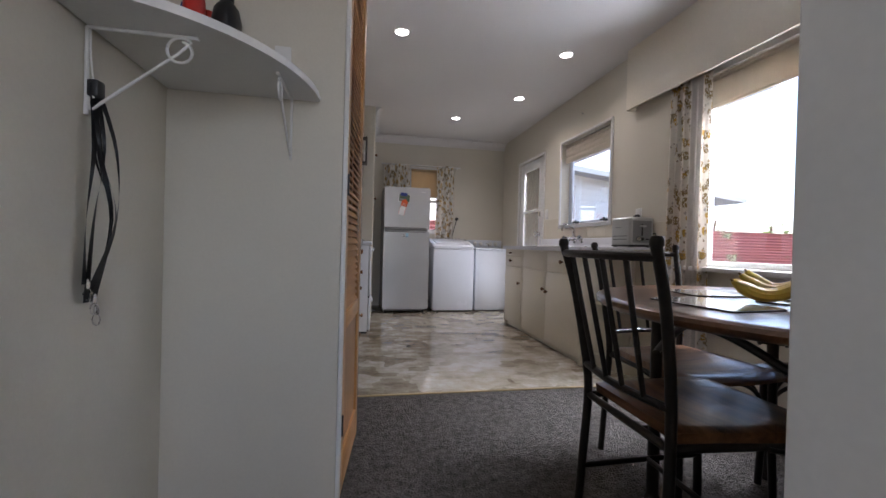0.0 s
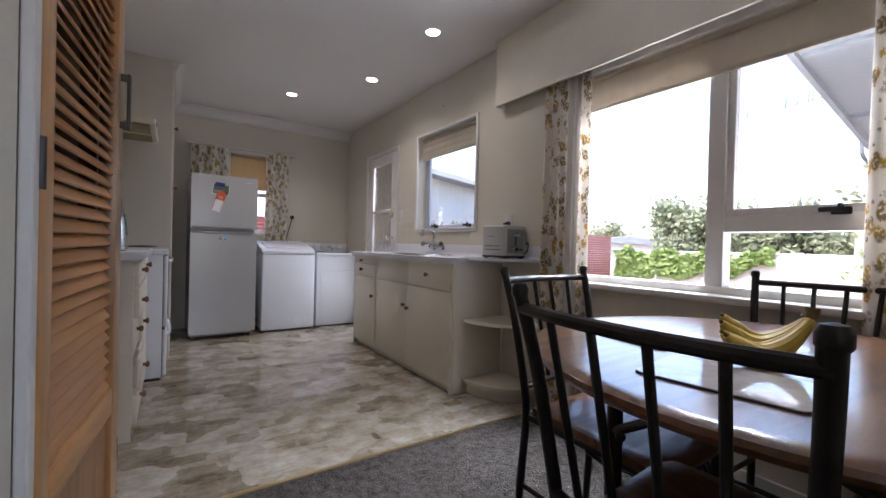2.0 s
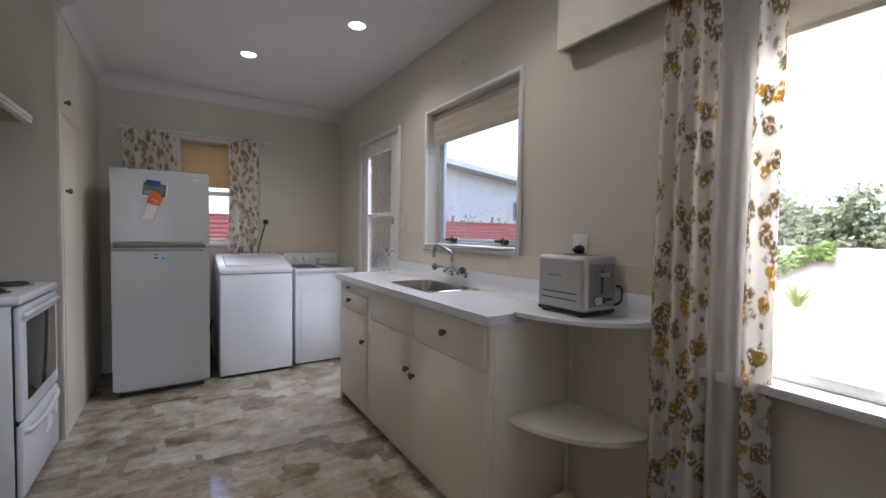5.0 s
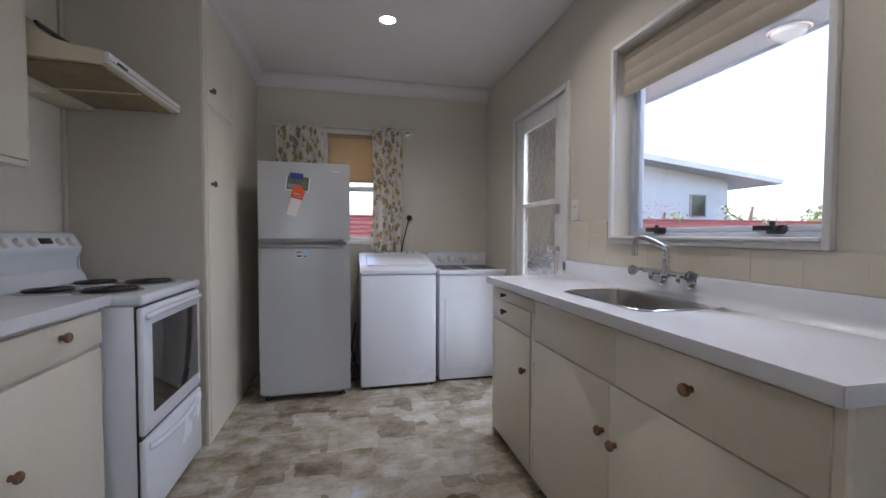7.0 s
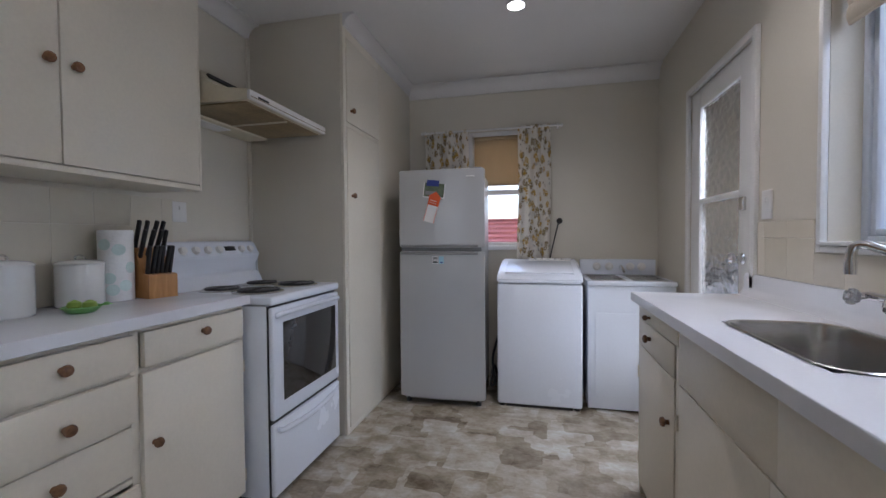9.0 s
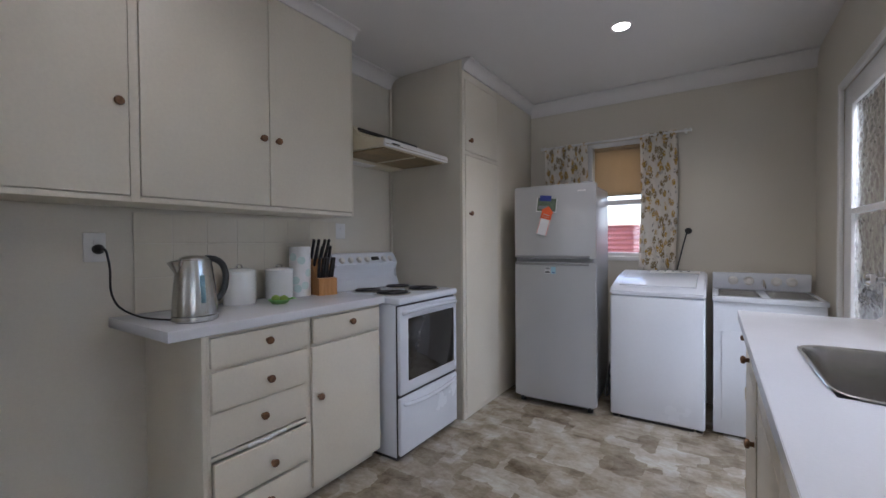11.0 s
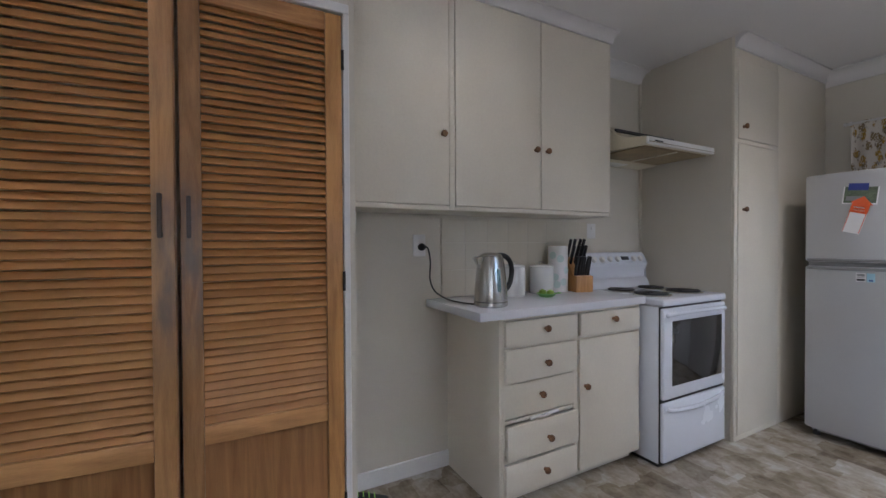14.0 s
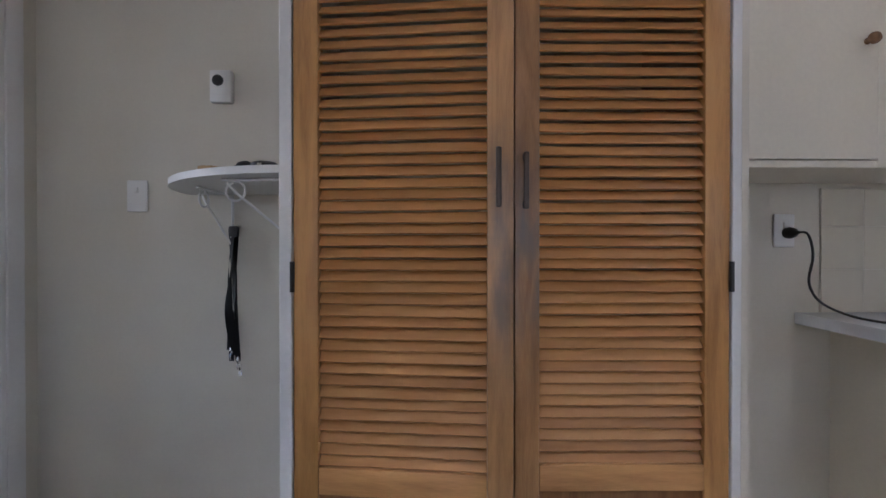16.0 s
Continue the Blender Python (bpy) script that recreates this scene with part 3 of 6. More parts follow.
def hammered(y0, y1, z0, z1, cell=0.0095):
    """Rolled obscure glass: short raised dashes on the room side, smooth outside."""
    rnd = random.Random(8)
    ny, nz = int((y1 - y0) / cell), int((z1 - z0) / cell)
    verts, faces = [], []
    row = [0.0] * (ny + 1)
    for k in range(nz + 1):
        run = 0
        for j in range(ny + 1):
            if run <= 0:
                run, level = rnd.randint(2, 5), rnd.choice((-1, 0.2, 1)) * rnd.uniform(0.5, 1)
            run -= 1
            verts.append((XR + 0.018 - 0.0024 * level * (0.35 if rnd.random() < 0.2 else 1), y0 + (y1 - y0) * j / ny, z0 + (z1 - z0) * k / nz))
    for k in range(nz):
        for j in range(ny):
            a = k * (ny + 1) + j
            faces.append((a, a + ny + 1, a + ny + 2, a + 1))
    b0 = len(verts)
    for y, z in ((y0, z0), (y1, z0), (y1, z1), (y0, z1)):
        verts.append((XR + 0.023, y, z))
    faces.append((b0, b0 + 1, b0 + 2, b0 + 3))
    me = bpy.data.meshes.new("pane")
    me.from_pydata(verts, [], faces)
    bm = B()
    bm.from_mesh(me)
    bpy.data.meshes.remove(me)
    return bm


def stay(bm, x, y, z):
    """A window stay or catch: foot, arm and thumb piece."""
    box(bm, x - 0.012, x + 0.004, y - 0.028, y + 0.028, z - 0.014, z + 0.014, 0.003)
    box(bm, x - 0.03, x - 0.01, y - 0.012, y + 0.06, z - 0.004, z + 0.014, 0.004)
    rod(bm, (x - 0.02, y, z + 0.005), (x - 0.02, y, z + 0.026), 0.01, 0.008, 10)
    return bm


# kitchen window
ya, yb, za, zb = KWIN
w = thing("window_1", XR, (ya + yb) / 2, za, 0, "white framed kitchen window above the sink", "window", "", "structure")
W0 = Matrix.Translation((-XR, -(ya + yb) / 2, -za))


def local(bm, m=None):
    bm.transform(m)
    return bm


part("window_frame", local(frame_of(B(), "x", XR + 0.085, XR + 0.13, ya, yb, za, zb, 0.028), W0), ALU, w, "pale blue grey frame")
part("architrave", local(frame_of(B(), "x", XR - 0.022, XR - 0.001, ya - 0.02, yb + 0.02, za - 0.022, zb + 0.022, 0.021), W0), TRIM, w)
part("window_sill", local(box(B(), XR - 0.03, XR + 0.085, ya, yb, za, za + 0.012, 0.004), W0), TRIM, w)
part("sash", local(frame_of(B(), "x", XR + 0.092, XR + 0.122, ya + 0.029, yb - 0.029, za + 0.029, zb - 0.029, 0.02), W0), ALU, w)
g = part("pane", local(pane(B(), "x", XR + 0.105, ya + 0.046, yb - 0.046, za + 0.046, zb - 0.046), W0), GLASS, w, smooth=False)
g.visible_shadow = False
for yy in (ya + 0.2, yb - 0.2):
    part("window_stay", local(stay(B(), XR + 0.088, yy, za + 0.036), W0), BLACK, w, "black metal window stay")

# dining window: fixed light, and an opening light over a small one
ya, yb, za, zb = DWIN
mull, tr0, tr1 = 1.735, 1.075, 1.145
w = thing("window_2", XR, (ya + yb) / 2, za, 0, "wide white painted dining window with three panes", "window", "", "structure")
W0 = Matrix.Translation((-XR, -(ya + yb) / 2, -za))
part("window_frame", local(frame_of(B(), "x", XR + 0.04, XR + 0.12, ya, yb, za, zb, 0.035), W0), TRIM, w)
part("mullion", local(box(B(), XR + 0.038, XR + 0.118, mull - 0.036, mull + 0.036, za + 0.034, zb - 0.034, 0.004), W0), TRIM, w)
part("transom", local(box(B(), XR + 0.042, XR + 0.112, ya + 0.034, mull - 0.035, tr0, tr1, 0.004), W0), TRIM, w)
part("sash", local(frame_of(B(), "x", XR + 0.05, XR + 0.09, ya + 0.036, mull - 0.037, tr1 + 0.001, zb - 0.036, 0.03), W0), TRIM, w)
part("window_sill", local(box(B(), XR - 0.045, XR + 0.045, ya - 0.03, yb + 0.03, za - 0.03, za - 0.001, 0.005), W0), TRIM, w)
for p in ((mull + 0.034, yb - 0.034, za + 0.034, zb - 0.034), (ya + 0.034, mull - 0.034, za + 0.034, tr0), (ya + 0.06, mull - 0.06, tr1 + 0.03, zb - 0.06)):
    g = part("pane", local(pane(B(), "x", XR + 0.075, *p), W0), GLASS, w, smooth=False)
    g.visible_shadow = False
part("window_stay", local(stay(B(), XR + 0.044, 1.32, 1.15), W0), BLACK, w, "black metal window stay")

# back window
xa, xb, za, zb = BWIN
w = thing("window_3", (xa + xb) / 2, YB, za, 0, "small white framed window above the washing machine", "window", "", "structure")
W0 = Matrix.Translation((-(xa + xb) / 2, -YB, -za))
part("window_frame", local(frame_of(B(), "y", YB + 0.06, YB + 0.12, xa, xb, za, zb, 0.03), W0), TRIM, w)
part("architrave", local(frame_of(B(), "y", YB - 0.018, YB - 0.001, xa - 0.035, xb + 0.035, za - 0.035, zb + 0.03, 0.035), W0), TRIM, w)
g = part("pane", local(pane(B(), "y", YB + 0.09, xa + 0.03, xb - 0.03, za + 0.03, zb - 0.03), W0), GLASS, w, smooth=False)
g.visible_shadow = False
part("transom", local(box(B(), xa + 0.03, xb - 0.03, YB + 0.065, YB + 0.115, 1.52, 1.56, 0.003), W0), TRIM, w)

# glazed back door
ya, yb, za, zb = DOOR
w = thing("door_1", XR, (ya + yb) / 2, 0, 0, "white painted back door with two hammered glass panes", "door", "", "structure")
W0 = Matrix.Translation((-XR, -(ya + yb) / 2, 0))
part("architrave", local(frame_of(B(), "x", XR - 0.02, XR - 0.001, ya - 0.034, yb + 0.034, -0.06, zb + 0.034, 0.036), W0), TRIM, w)
leaf = B()
box(leaf, XR + 0.001, XR + 0.039, ya + 0.004, ya + 0.15, 0.004, zb - 0.004, 0.004)
box(leaf, XR + 0.001, XR + 0.039, yb - 0.132, yb - 0.004, 0.004, zb - 0.004, 0.004)
for p in ((0.004, 0.30), (1.338, 1.366), (1.876, zb - 0.004)):
    box(leaf, XR + 0.0015, XR + 0.0385, ya + 0.15, yb - 0.132, p[0], p[1], 0.004)
part("leaf", local(leaf, W0), TRIM, w)
for p in ((0.30, 1.338), (1.366, 1.876)):
    g = part("pane", local(hammered(ya + 0.148, yb - 0.13, *p), W0), TEXTURED, w, "hammered obscure glass", smooth=True)
    g.visible_shadow = False
kn = B()
lathe(kn, [(0.026, 0), (0.026, 0.006), (0.012, 0.01), (0.011, 0.03), (0.024, 0.042), (0.027, 0.055), (0.02, 0.066), (0.004, 0.068)], 20, pose(XR + 0.001, ya + 0.095, 1.055, 0, -90, 0))
part("door_knob", local(kn, W0), CHROME, w, "round polished door knob")
part("door_lock", local(box(B(), XR - 0.012, XR + 0.001, ya + 0.075, ya + 0.125, 1.27, 1.33, 0.004), W0), STEEL, w)
part("hinge", local(rod(B(), (XR + 0.006, yb - 0.002, 1.83), (XR + 0.006, yb - 0.002, 1.9), 0.006), W0), BRASS, w)
# ---- louvred cupboard ----
FX = -0.045
solid("wall_cupboard_side", box(B(), XN, FX - 0.014, 1.598, 1.6225, 0.008, TOP), WALL, "cream painted end panel of the louvred cupboard", "wall")
solid("cupboard_jamb_left", box(B(), FX - 0.013, FX + 0.002, 1.598, 1.627, 0.008, 2.05, 0.003), TRIM, "white painted cupboard jamb", "door jamb")
solid("cupboard_jamb_right", box(B(), FX - 0.09, FX + 0.002, 2.644, 2.667, 0.008, 2.05, 0.003), TRIM, "white painted cupboard jamb", "door jamb")
solid("cupboard_head", box(B(), FX - 0.09, FX + 0.002, 1.598, 2.667, 2.05, 2.085, 0.003), TRIM, "white painted cupboard head", "door jamb")
solid("wall_cupboard_top", box(B(), FX - 0.06, FX - 0.006, 1.625, 2.667, 2.086, TOP), WALL, "cream painted panel above the cupboard doors", "wall")
solid("wall_cupboard_far", box(B(), XL, FX - 0.006, 2.668, 2.688, 0.008, TOP), WALL, "cream painted end panel of the louvred cupboard", "wall")

SLAT = None


def louvre_door(y0, y1, handle_y, hinge_y, ajar, state):
    global SLAT
    d = thing("louvre_door", FX, y0, 0.02, ajar, "golden varnished timber louvre door, " + state + ", with a solid lower panel", "cupboard door", "louvre doors")
    H, st = 2.02, 0.058
    wd = y1 - y0
    for k, y in enumerate((0, wd - st)):
        worn = abs(y + st / 2 - (handle_y - y0)) < 0.05
        part("stile", box(B(), -0.034, 0, y, y + st, 0, H, 0.003), RIMU_WORN if worn else RIMU_V, d, "timber stile darkened by wear below the handle" if worn else "")
    for za, zb in ((0, 0.13), (0.56, 0.622), (H - 0.065, H)):
        part("rail", box(B(), -0.0335, -0.0005, st, wd - st, za, zb, 0.003), RIMU_H, d)
    part("panel", box(B(), -0.024, -0.01, st - 0.004, wd - st + 0.004, 0.126, 0.564), RIMU_P, d, "plain timber lower panel")
    count, z0, z1 = 50, 0.622, H - 0.065
    step = (z1 - z0) / count
    if SLAT is None:
        bm = box(B(), -0.014, 0.014, 0, wd - 2 * st, -0.0029, 0.0029, 0.001, 1)
        bm.transform(Matrix.Rotation(radians(55), 4, "Y"))
        SLAT = mesh_of(bm, "slat", RIMU_S, True)
    for k in range(count):
        s = new("slat", SLAT)
        s.parent = d
        s.matrix_basis = pose(-0.0165 + random.uniform(-0.001, 0.001), st, z0 + step * (k + 0.5) + random.uniform(-0.0012, 0.0012), random.uniform(-0.2, 0.2), random.uniform(-3.2, 3.2), 0)
    hb = B()
    hy = handle_y - y0
    box(hb, 0.012, 0.02, hy - 0.006, hy + 0.006, 1.215, 1.345, 0.003)
    for z in (1.225, 1.335):
        box(hb, -0.001, 0.014, hy - 0.005, hy + 0.005, z - 0.008, z + 0.008, 0.002)
    part("handle", hb, PATINA, d, "dark worn timber pull handle")
    for z in (0.25, 1.06, 1.86):
        part("hinge", rod(B(), (0.003, hinge_y - y0, z - 0.035), (0.003, hinge_y - y0, z + 0.035), 0.0055, None, 10), BLACK, d, "dark metal butt hinge")
    return d


louvre_door(1.63, 2.131, 2.097, 1.629, -5.5, "slightly ajar")
louvre_door(2.139, 2.64, 2.163, 2.642, 0, "closed")


def knob(parent, m, r=0.0165):
    bm = lathe(B(), [(r * 0.55, 0), (r * 0.5, 0.008), (r * 0.55, 0.012), (r * 0.95, 0.016), (r, 0.021), (r * 0.85, 0.027), (r * 0.3, 0.03)], 18)
    bm.transform(m)
    return part("knob", bm, KNOB, parent, "turned varnished wooden knob")


XKNOB = Matrix.Rotation(radians(90), 4, "Y")


def face_panel(name, parent, x, y0, y1, z0, z1, t=0.016, mat=None, bevel=0.0035):
    return part(name, box(B(), x, x + t, y0, y1, z0, z1, bevel), mat or CREAM, parent)


# ---- wall cupboards ----
UF = -0.235
u = thing("wall_cupboard", XL, 2.69, 1.37, 0, "cream painted wall cupboard with three flat doors and wooden knobs", "cupboard")
D = UF - XL
body = box(B(), 0.002, D - 0.018, 0, 1.60, 0.0, 0.022, 0.002)
box(body, 0.002, D - 0.018, 0, 0.02, 0.022, 1.03)
box(body, 0.002, D - 0.018, 1.58, 1.60, 0.022, 1.03)
box(body, 0.002, 0.012, 0.02, 1.58, 0.022, 1.03)
box(body, 0.012, D - 0.018, 0.02, 1.58, 1.01, 1.03)
part("body", body, CREAM, u)
fr = B()
for a, b in ((0, 0.018), (0.502, 0.532), (1.588, 1.60)):
    box(fr, D - 0.018, D, a, b, 0.0, 1.035, 0.0015)
for a, b in ((0.018, 0.502), (0.532, 1.588)):
    box(fr, D - 0.018, D - 0.0004, a, b, 0.0, 0.02, 0.0015)
    box(fr, D - 0.018, D - 0.0004, a, b, 1.018, 1.035, 0.0015)
part("face_frame", fr, CREAM, u)
for a, b, ky, kz in ((0.021, 0.499, 0.465, 0.35), (0.535, 1.058, 1.02, 0.333), (1.062, 1.585, 1.098, 0.333)):
    dr = face_panel("door", u, D - 0.012, a, b, 0.023, 1.015)
    knob(dr, Matrix.Translation((D + 0.004, ky, kz)) @ XKNOB)
    for z in (0.12, 0.9):
        hy = a + 0.002 if ky > (a + b) / 2 else b - 0.002
        part("hinge", rod(B(), (D + 0.003, hy, z - 0.022), (D + 0.003, hy, z + 0.022), 0.0035, None, 8), CREAM, dr)

# ---- drawer unit with its bench ----
UX = -0.042
u = thing("drawer_unit", XL, 3.332, 0, 0, "cream painted base unit with five drawers, one ajar, and doors", "cupboard")
D, Wd = UX - XL, 0.955
part("side_panel", box(B(), 0.002, D, 0, 0.018, 0.0, 0.879, 0.002), CREAM, u)
part("side_panel", box(B(), 0.002, D, Wd - 0.018, Wd, 0.09, 0.879, 0.002), CREAM, u)
part("back_panel", box(B(), 0.002, 0.012, 0.018, Wd - 0.018, 0.09, 0.879), CREAM, u)
part("bottom", box(B(), 0.012, D - 0.02, 0.018, Wd - 0.018, 0.09, 0.106), CREAM, u)
part("plinth", box(B(), 0.02, D - 0.06, 0.018, Wd - 0.002, 0.0, 0.0895), CREAM, u)
fr = B()
for a, b in ((0.018, 0.03), (0.455, 0.485), (Wd - 0.03, Wd - 0.0005)):
    box(fr, D - 0.018, D + 0.0008, a, b, 0.06, 0.878, 0.0015)
for z in (0.068, 0.222, 0.401, 0.581, 0.741, 0.868):
    box(fr, D - 0.018, D, 0.03, 0.455, z - 0.008, z + 0.008, 0.0015)
for z in (0.068, 0.736, 0.868):
    box(fr, D - 0.018, D, 0.485, Wd - 0.03, z - 0.009, z + 0.009, 0.0015)
part("face_frame", fr, CREAM, u)
# drawers: face heights, how far pulled out, knob height
for za, zb, out, kz, ky in ((0.749, 0.862, 0.004, 0.815, 0.255), (0.589, 0.734, 0.006, 0.655, 0.258), (0.416, 0.573, -0.013, 0.503, 0.24), (0.236, 0.394, 0.016, 0.304, 0.263), (0.074, 0.215, 0.004, 0.15, 0.25)):
    dr = face_panel("drawer", u, D - 0.002 if -0.01 < out < 0.01 else D + out, 0.026, 0.458, za, zb, 0.018 + out if -0.01 < out < 0.01 else 0.016)
    part("drawer_box", box(B(), 0.06, D + out, 0.04, 0.445, za + 0.012, zb - 0.03), CREAM, dr)
    knob(dr, Matrix.Translation((D + out + 0.016, ky, kz)) @ XKNOB)
rag = B()
tube(rag, curve_pts([(D + 0.01, 0.17, 0.401), (D + 0.02, 0.21, 0.408), (D + 0.016, 0.25, 0.402), (D + 0.02, 0.30, 0.412), (D + 0.01, 0.34, 0.404)], 5), 0.008, 8)
part("cloth", rag, WHITE_CARD, u, "white cloth caught in the open drawer")
dr = face_panel("drawer", u, D - 0.002, 0.49, Wd - 0.018, 0.749, 0.862, 0.022)
knob(dr, Matrix.Translation((D + 0.02, 0.722, 0.818)) @ XKNOB)
dr = face_panel("door", u, D - 0.002, 0.482, Wd - 0.02, 0.074, 0.731, 0.02)
knob(dr, Matrix.Translation((D + 0.018, 0.517, 0.497)) @ XKNOB)
for z in (0.15, 0.62):
    part("hinge", rod(B(), (D + 0.018, Wd - 0.02, z - 0.025), (D + 0.018, Wd - 0.02, z + 0.025), 0.004, None, 8), CREAM, dr)

bt = B()
box(bt, XL + 0.001, 0.0, 3.205, 4.287, 0.88, 0.92, 0.004)
wk = thing("worktop", -0.27, 3.75, 0.88, 0, "white laminate bench top overhanging the drawer unit", "worktop")
bt.transform(Matrix.Translation((0.27, -3.75, -0.88)))
part("slab", bt, BENCH, wk)
part("edge_strip", box(B(), 0.2702, 0.2715, -0.543, 0.535, 0.003, 0.037), BENCH, wk)

# ---- pantry beside the stove ----
p = thing("pantry_cupboard", 0.107, 4.96, 0, 0, "full height cream painted pantry with two doors", "cupboard")
body = box(B(), XL - 0.107 + 0.002, -0.018, 0, 0.02, 0, TOP - 0.001)
box(body, XL - 0.107 + 0.002, -0.018, 0.58, YB - 4.96 - 0.002, 0, TOP - 0.001)
part("body", body, WALL, p)
fr = B()
box(fr, -0.018, 0.0, 0, 0.035, 0, TOP - 0.001, 0.003)
box(fr, -0.018, 0.0, 0.53, YB - 4.96 - 0.002, 0, TOP - 0.001, 0.002)
for a, b in ((0.0, 0.03), (1.815, 1.84), (2.33, TOP - 0.001)):
    box(fr, -0.0178, -0.0004, 0.035, 0.53, a, b, 0.002)
part("face_frame", fr, CREAM, p)
for a, b, kz in ((0.033, 1.812, 1.413), (1.843, 2.327, 1.915)):
    dr = face_panel("door", p, -0.012, 0.038, 0.527, a, b)
    knob(dr, Matrix.Translation((0.004, 0.09, kz)) @ XKNOB)
solid("corner_bead", box(B(), XL, XL + 0.016, 4.935, 4.958, 0.9, TOP - 0.08, 0.004), WALL, "painted timber corner bead", "trim")
# ---- stove ----
def stove():
    s = thing("stove", 0.0, 4.303, 0, 0, "white freestanding electric stove with four coil elements", "stove")
    Wd, F = 0.602, 0.075
    part("body", box(B(), -0.515, F - 0.012, 0, Wd, 0.02, 0.868, 0.004), ENAMEL, s)
    part("cooktop", box(B(), -0.515, F + 0.018, -0.001, Wd + 0.001, 0.87, 0.91, 0.012, 3), ENAMEL, s)
    back = B()
    pts = [(-0.517, 0.905), (-0.40, 0.912), (-0.415, 0.95), (-0.442, 0.975), (-0.445, 1.02), (-0.425, 1.055), (-0.42, 1.075), (-0.452, 1.135), (-0.475, 1.148), (-0.517, 1.148)]
    prism(back, pts, "y", 0.0, Wd)
    bmesh.ops.bevel(back, geom=[e for e in back.edges if abs(e.verts[0].co.y - e.verts[1].co.y) < 1e-4], offset=0.008, segments=2, affect="EDGES")
    bp = part("control_panel", back, ENAMEL, s)
    for y in (0.07, 0.145, 0.22, 0.295, 0.46, 0.53):
        part("dial", lathe(B(), [(0.021, 0), (0.021, 0.008), (0.016, 0.02), (0.003, 0.021)], 18, pose(-0.437, y, 1.1, 0, 62, 0)), WHITE_PLASTIC, bp)
    clock = box(B(), -0.0035, 0.0035, -0.036, 0.036, -0.013, 0.013, 0.002)
    clock.transform(pose(-0.436, 0.378, 1.108, 0, -28, 0))
    part("clock", clock, BLACK, bp, "small black clock display")
    d = part("oven_door", box(B(), F - 0.01, F + 0.016, 0.006, Wd - 0.006, 0.368, 0.86, 0.01, 3), ENAMEL, s)
    part("window", box(B(), F + 0.006, F + 0.0185, 0.075, Wd - 0.045, 0.435, 0.79, 0.008, 2), OVENGLASS, d, "dark oven door glass")
    h = tube(B(), curve_pts([(F + 0.014, 0.03, 0.82), (F + 0.03, 0.06, 0.83), (F + 0.036, 0.3, 0.834), (F + 0.03, 0.54, 0.83), (F + 0.014, 0.572, 0.82)], 6), 0.0125, 10)
    part("handle", h, ENAMEL, d)
    # Black bar stands in for the shade between oven door and drawer.
    part("gap", box(B(), F - 0.014, F + 0.002, 0.004, Wd - 0.004, 0.352, 0.368), BLACK, s)
    dr = part("drawer", box(B(), F - 0.01, F + 0.016, 0.006, Wd - 0.006, 0.03, 0.352, 0.01, 3), ENAMEL, s)
    h = tube(B(), curve_pts([(F + 0.012, 0.03, 0.325), (F + 0.022, 0.08, 0.308), (F + 0.03, 0.3, 0.296), (F + 0.022, 0.52, 0.308), (F + 0.012, 0.572, 0.325)], 6), 0.0125, 10)
    part("handle", h, ENAMEL, dr)
    part("plinth", box(B(), -0.49, F - 0.02, 0.01, Wd - 0.01, 0.0, 0.02), BLACK, s)
    # Thin black sheet paints the shade seen in the seams round the fronts.
    part("seam_shade", box(B(), F - 0.0125, F - 0.0095, 0.003, Wd - 0.003, 0.02, 0.866), BLACK, s, "black sheet standing in for the shaded gap behind the door")
    for x, y, r in ((-0.30, 0.16, 0.082), (-0.29, 0.44, 0.082), (-0.085, 0.145, 0.098), (-0.075, 0.435, 0.098)):
        e = part("element", lathe(B(), [(r + 0.016, 0), (r + 0.016, 0.005), (r + 0.006, 0.008), (r, 0.004), (r * 0.2, 0.003), (0.004, 0.003)], 32, pose(x, y, 0.909)), STEEL, s, "coil element in a bright ring")
        coil = []
        for k in range(150):
            a = k / 149 * 2 * math.pi * 4.2
            rr = 0.02 + (r - 0.024) * k / 149
            coil.append((x + rr * math.cos(a), y + rr * math.sin(a), 0.9205))
        part("coil", tube(B(), coil, 0.0058, 6), BLACK, e, "black heating coil")
    return s


stove()

# ---- range hood ----
hd = thing("range_hood", XL, 4.305, 1.70, 0, "cream enamel range hood with a greasy brown filter", "range hood")
shell = B()
pts = [(0.002, 0.075), (0.30, 0.062), (0.49, 0.055), (0.515, 0.058), (0.515, 0.098), (0.49, 0.104), (0.41, 0.114), (0.35, 0.13), (0.305, 0.158), (0.27, 0.2), (0.25, 0.215), (0.002, 0.215)]
prism(shell, pts, "y", 0.0, 0.63)
part("shell", shell, HOODPAINT, hd)
part("filter", box(B(), 0.16, 0.49, 0.02, 0.61, 0.049, 0.058, 0.002), BROWN_HOOD, hd, "greasy brown metal filter")
part("filter_bar", box(B(), 0.17, 0.485, 0.31, 0.322, 0.043, 0.05, 0.002), HOODPAINT, hd)
part("light_strip", box(B(), 0.004, 0.15, 0.01, 0.62, 0.042, 0.075, 0.006), HOODPAINT, hd)
part("lamp_cover", box(B(), 0.03, 0.12, 0.05, 0.36, 0.037, 0.043, 0.002), WHITE_PLASTIC, hd, "clear lamp cover")
part("front_rail", box(B(), 0.508, 0.525, -0.003, 0.633, 0.056, 0.097, 0.005), TRIM, hd, "pale enamel front rail")
part("rail_groove", box(B(), 0.5245, 0.5262, 0.0, 0.63, 0.067, 0.07), BROWN_HOOD, hd, smooth=False)
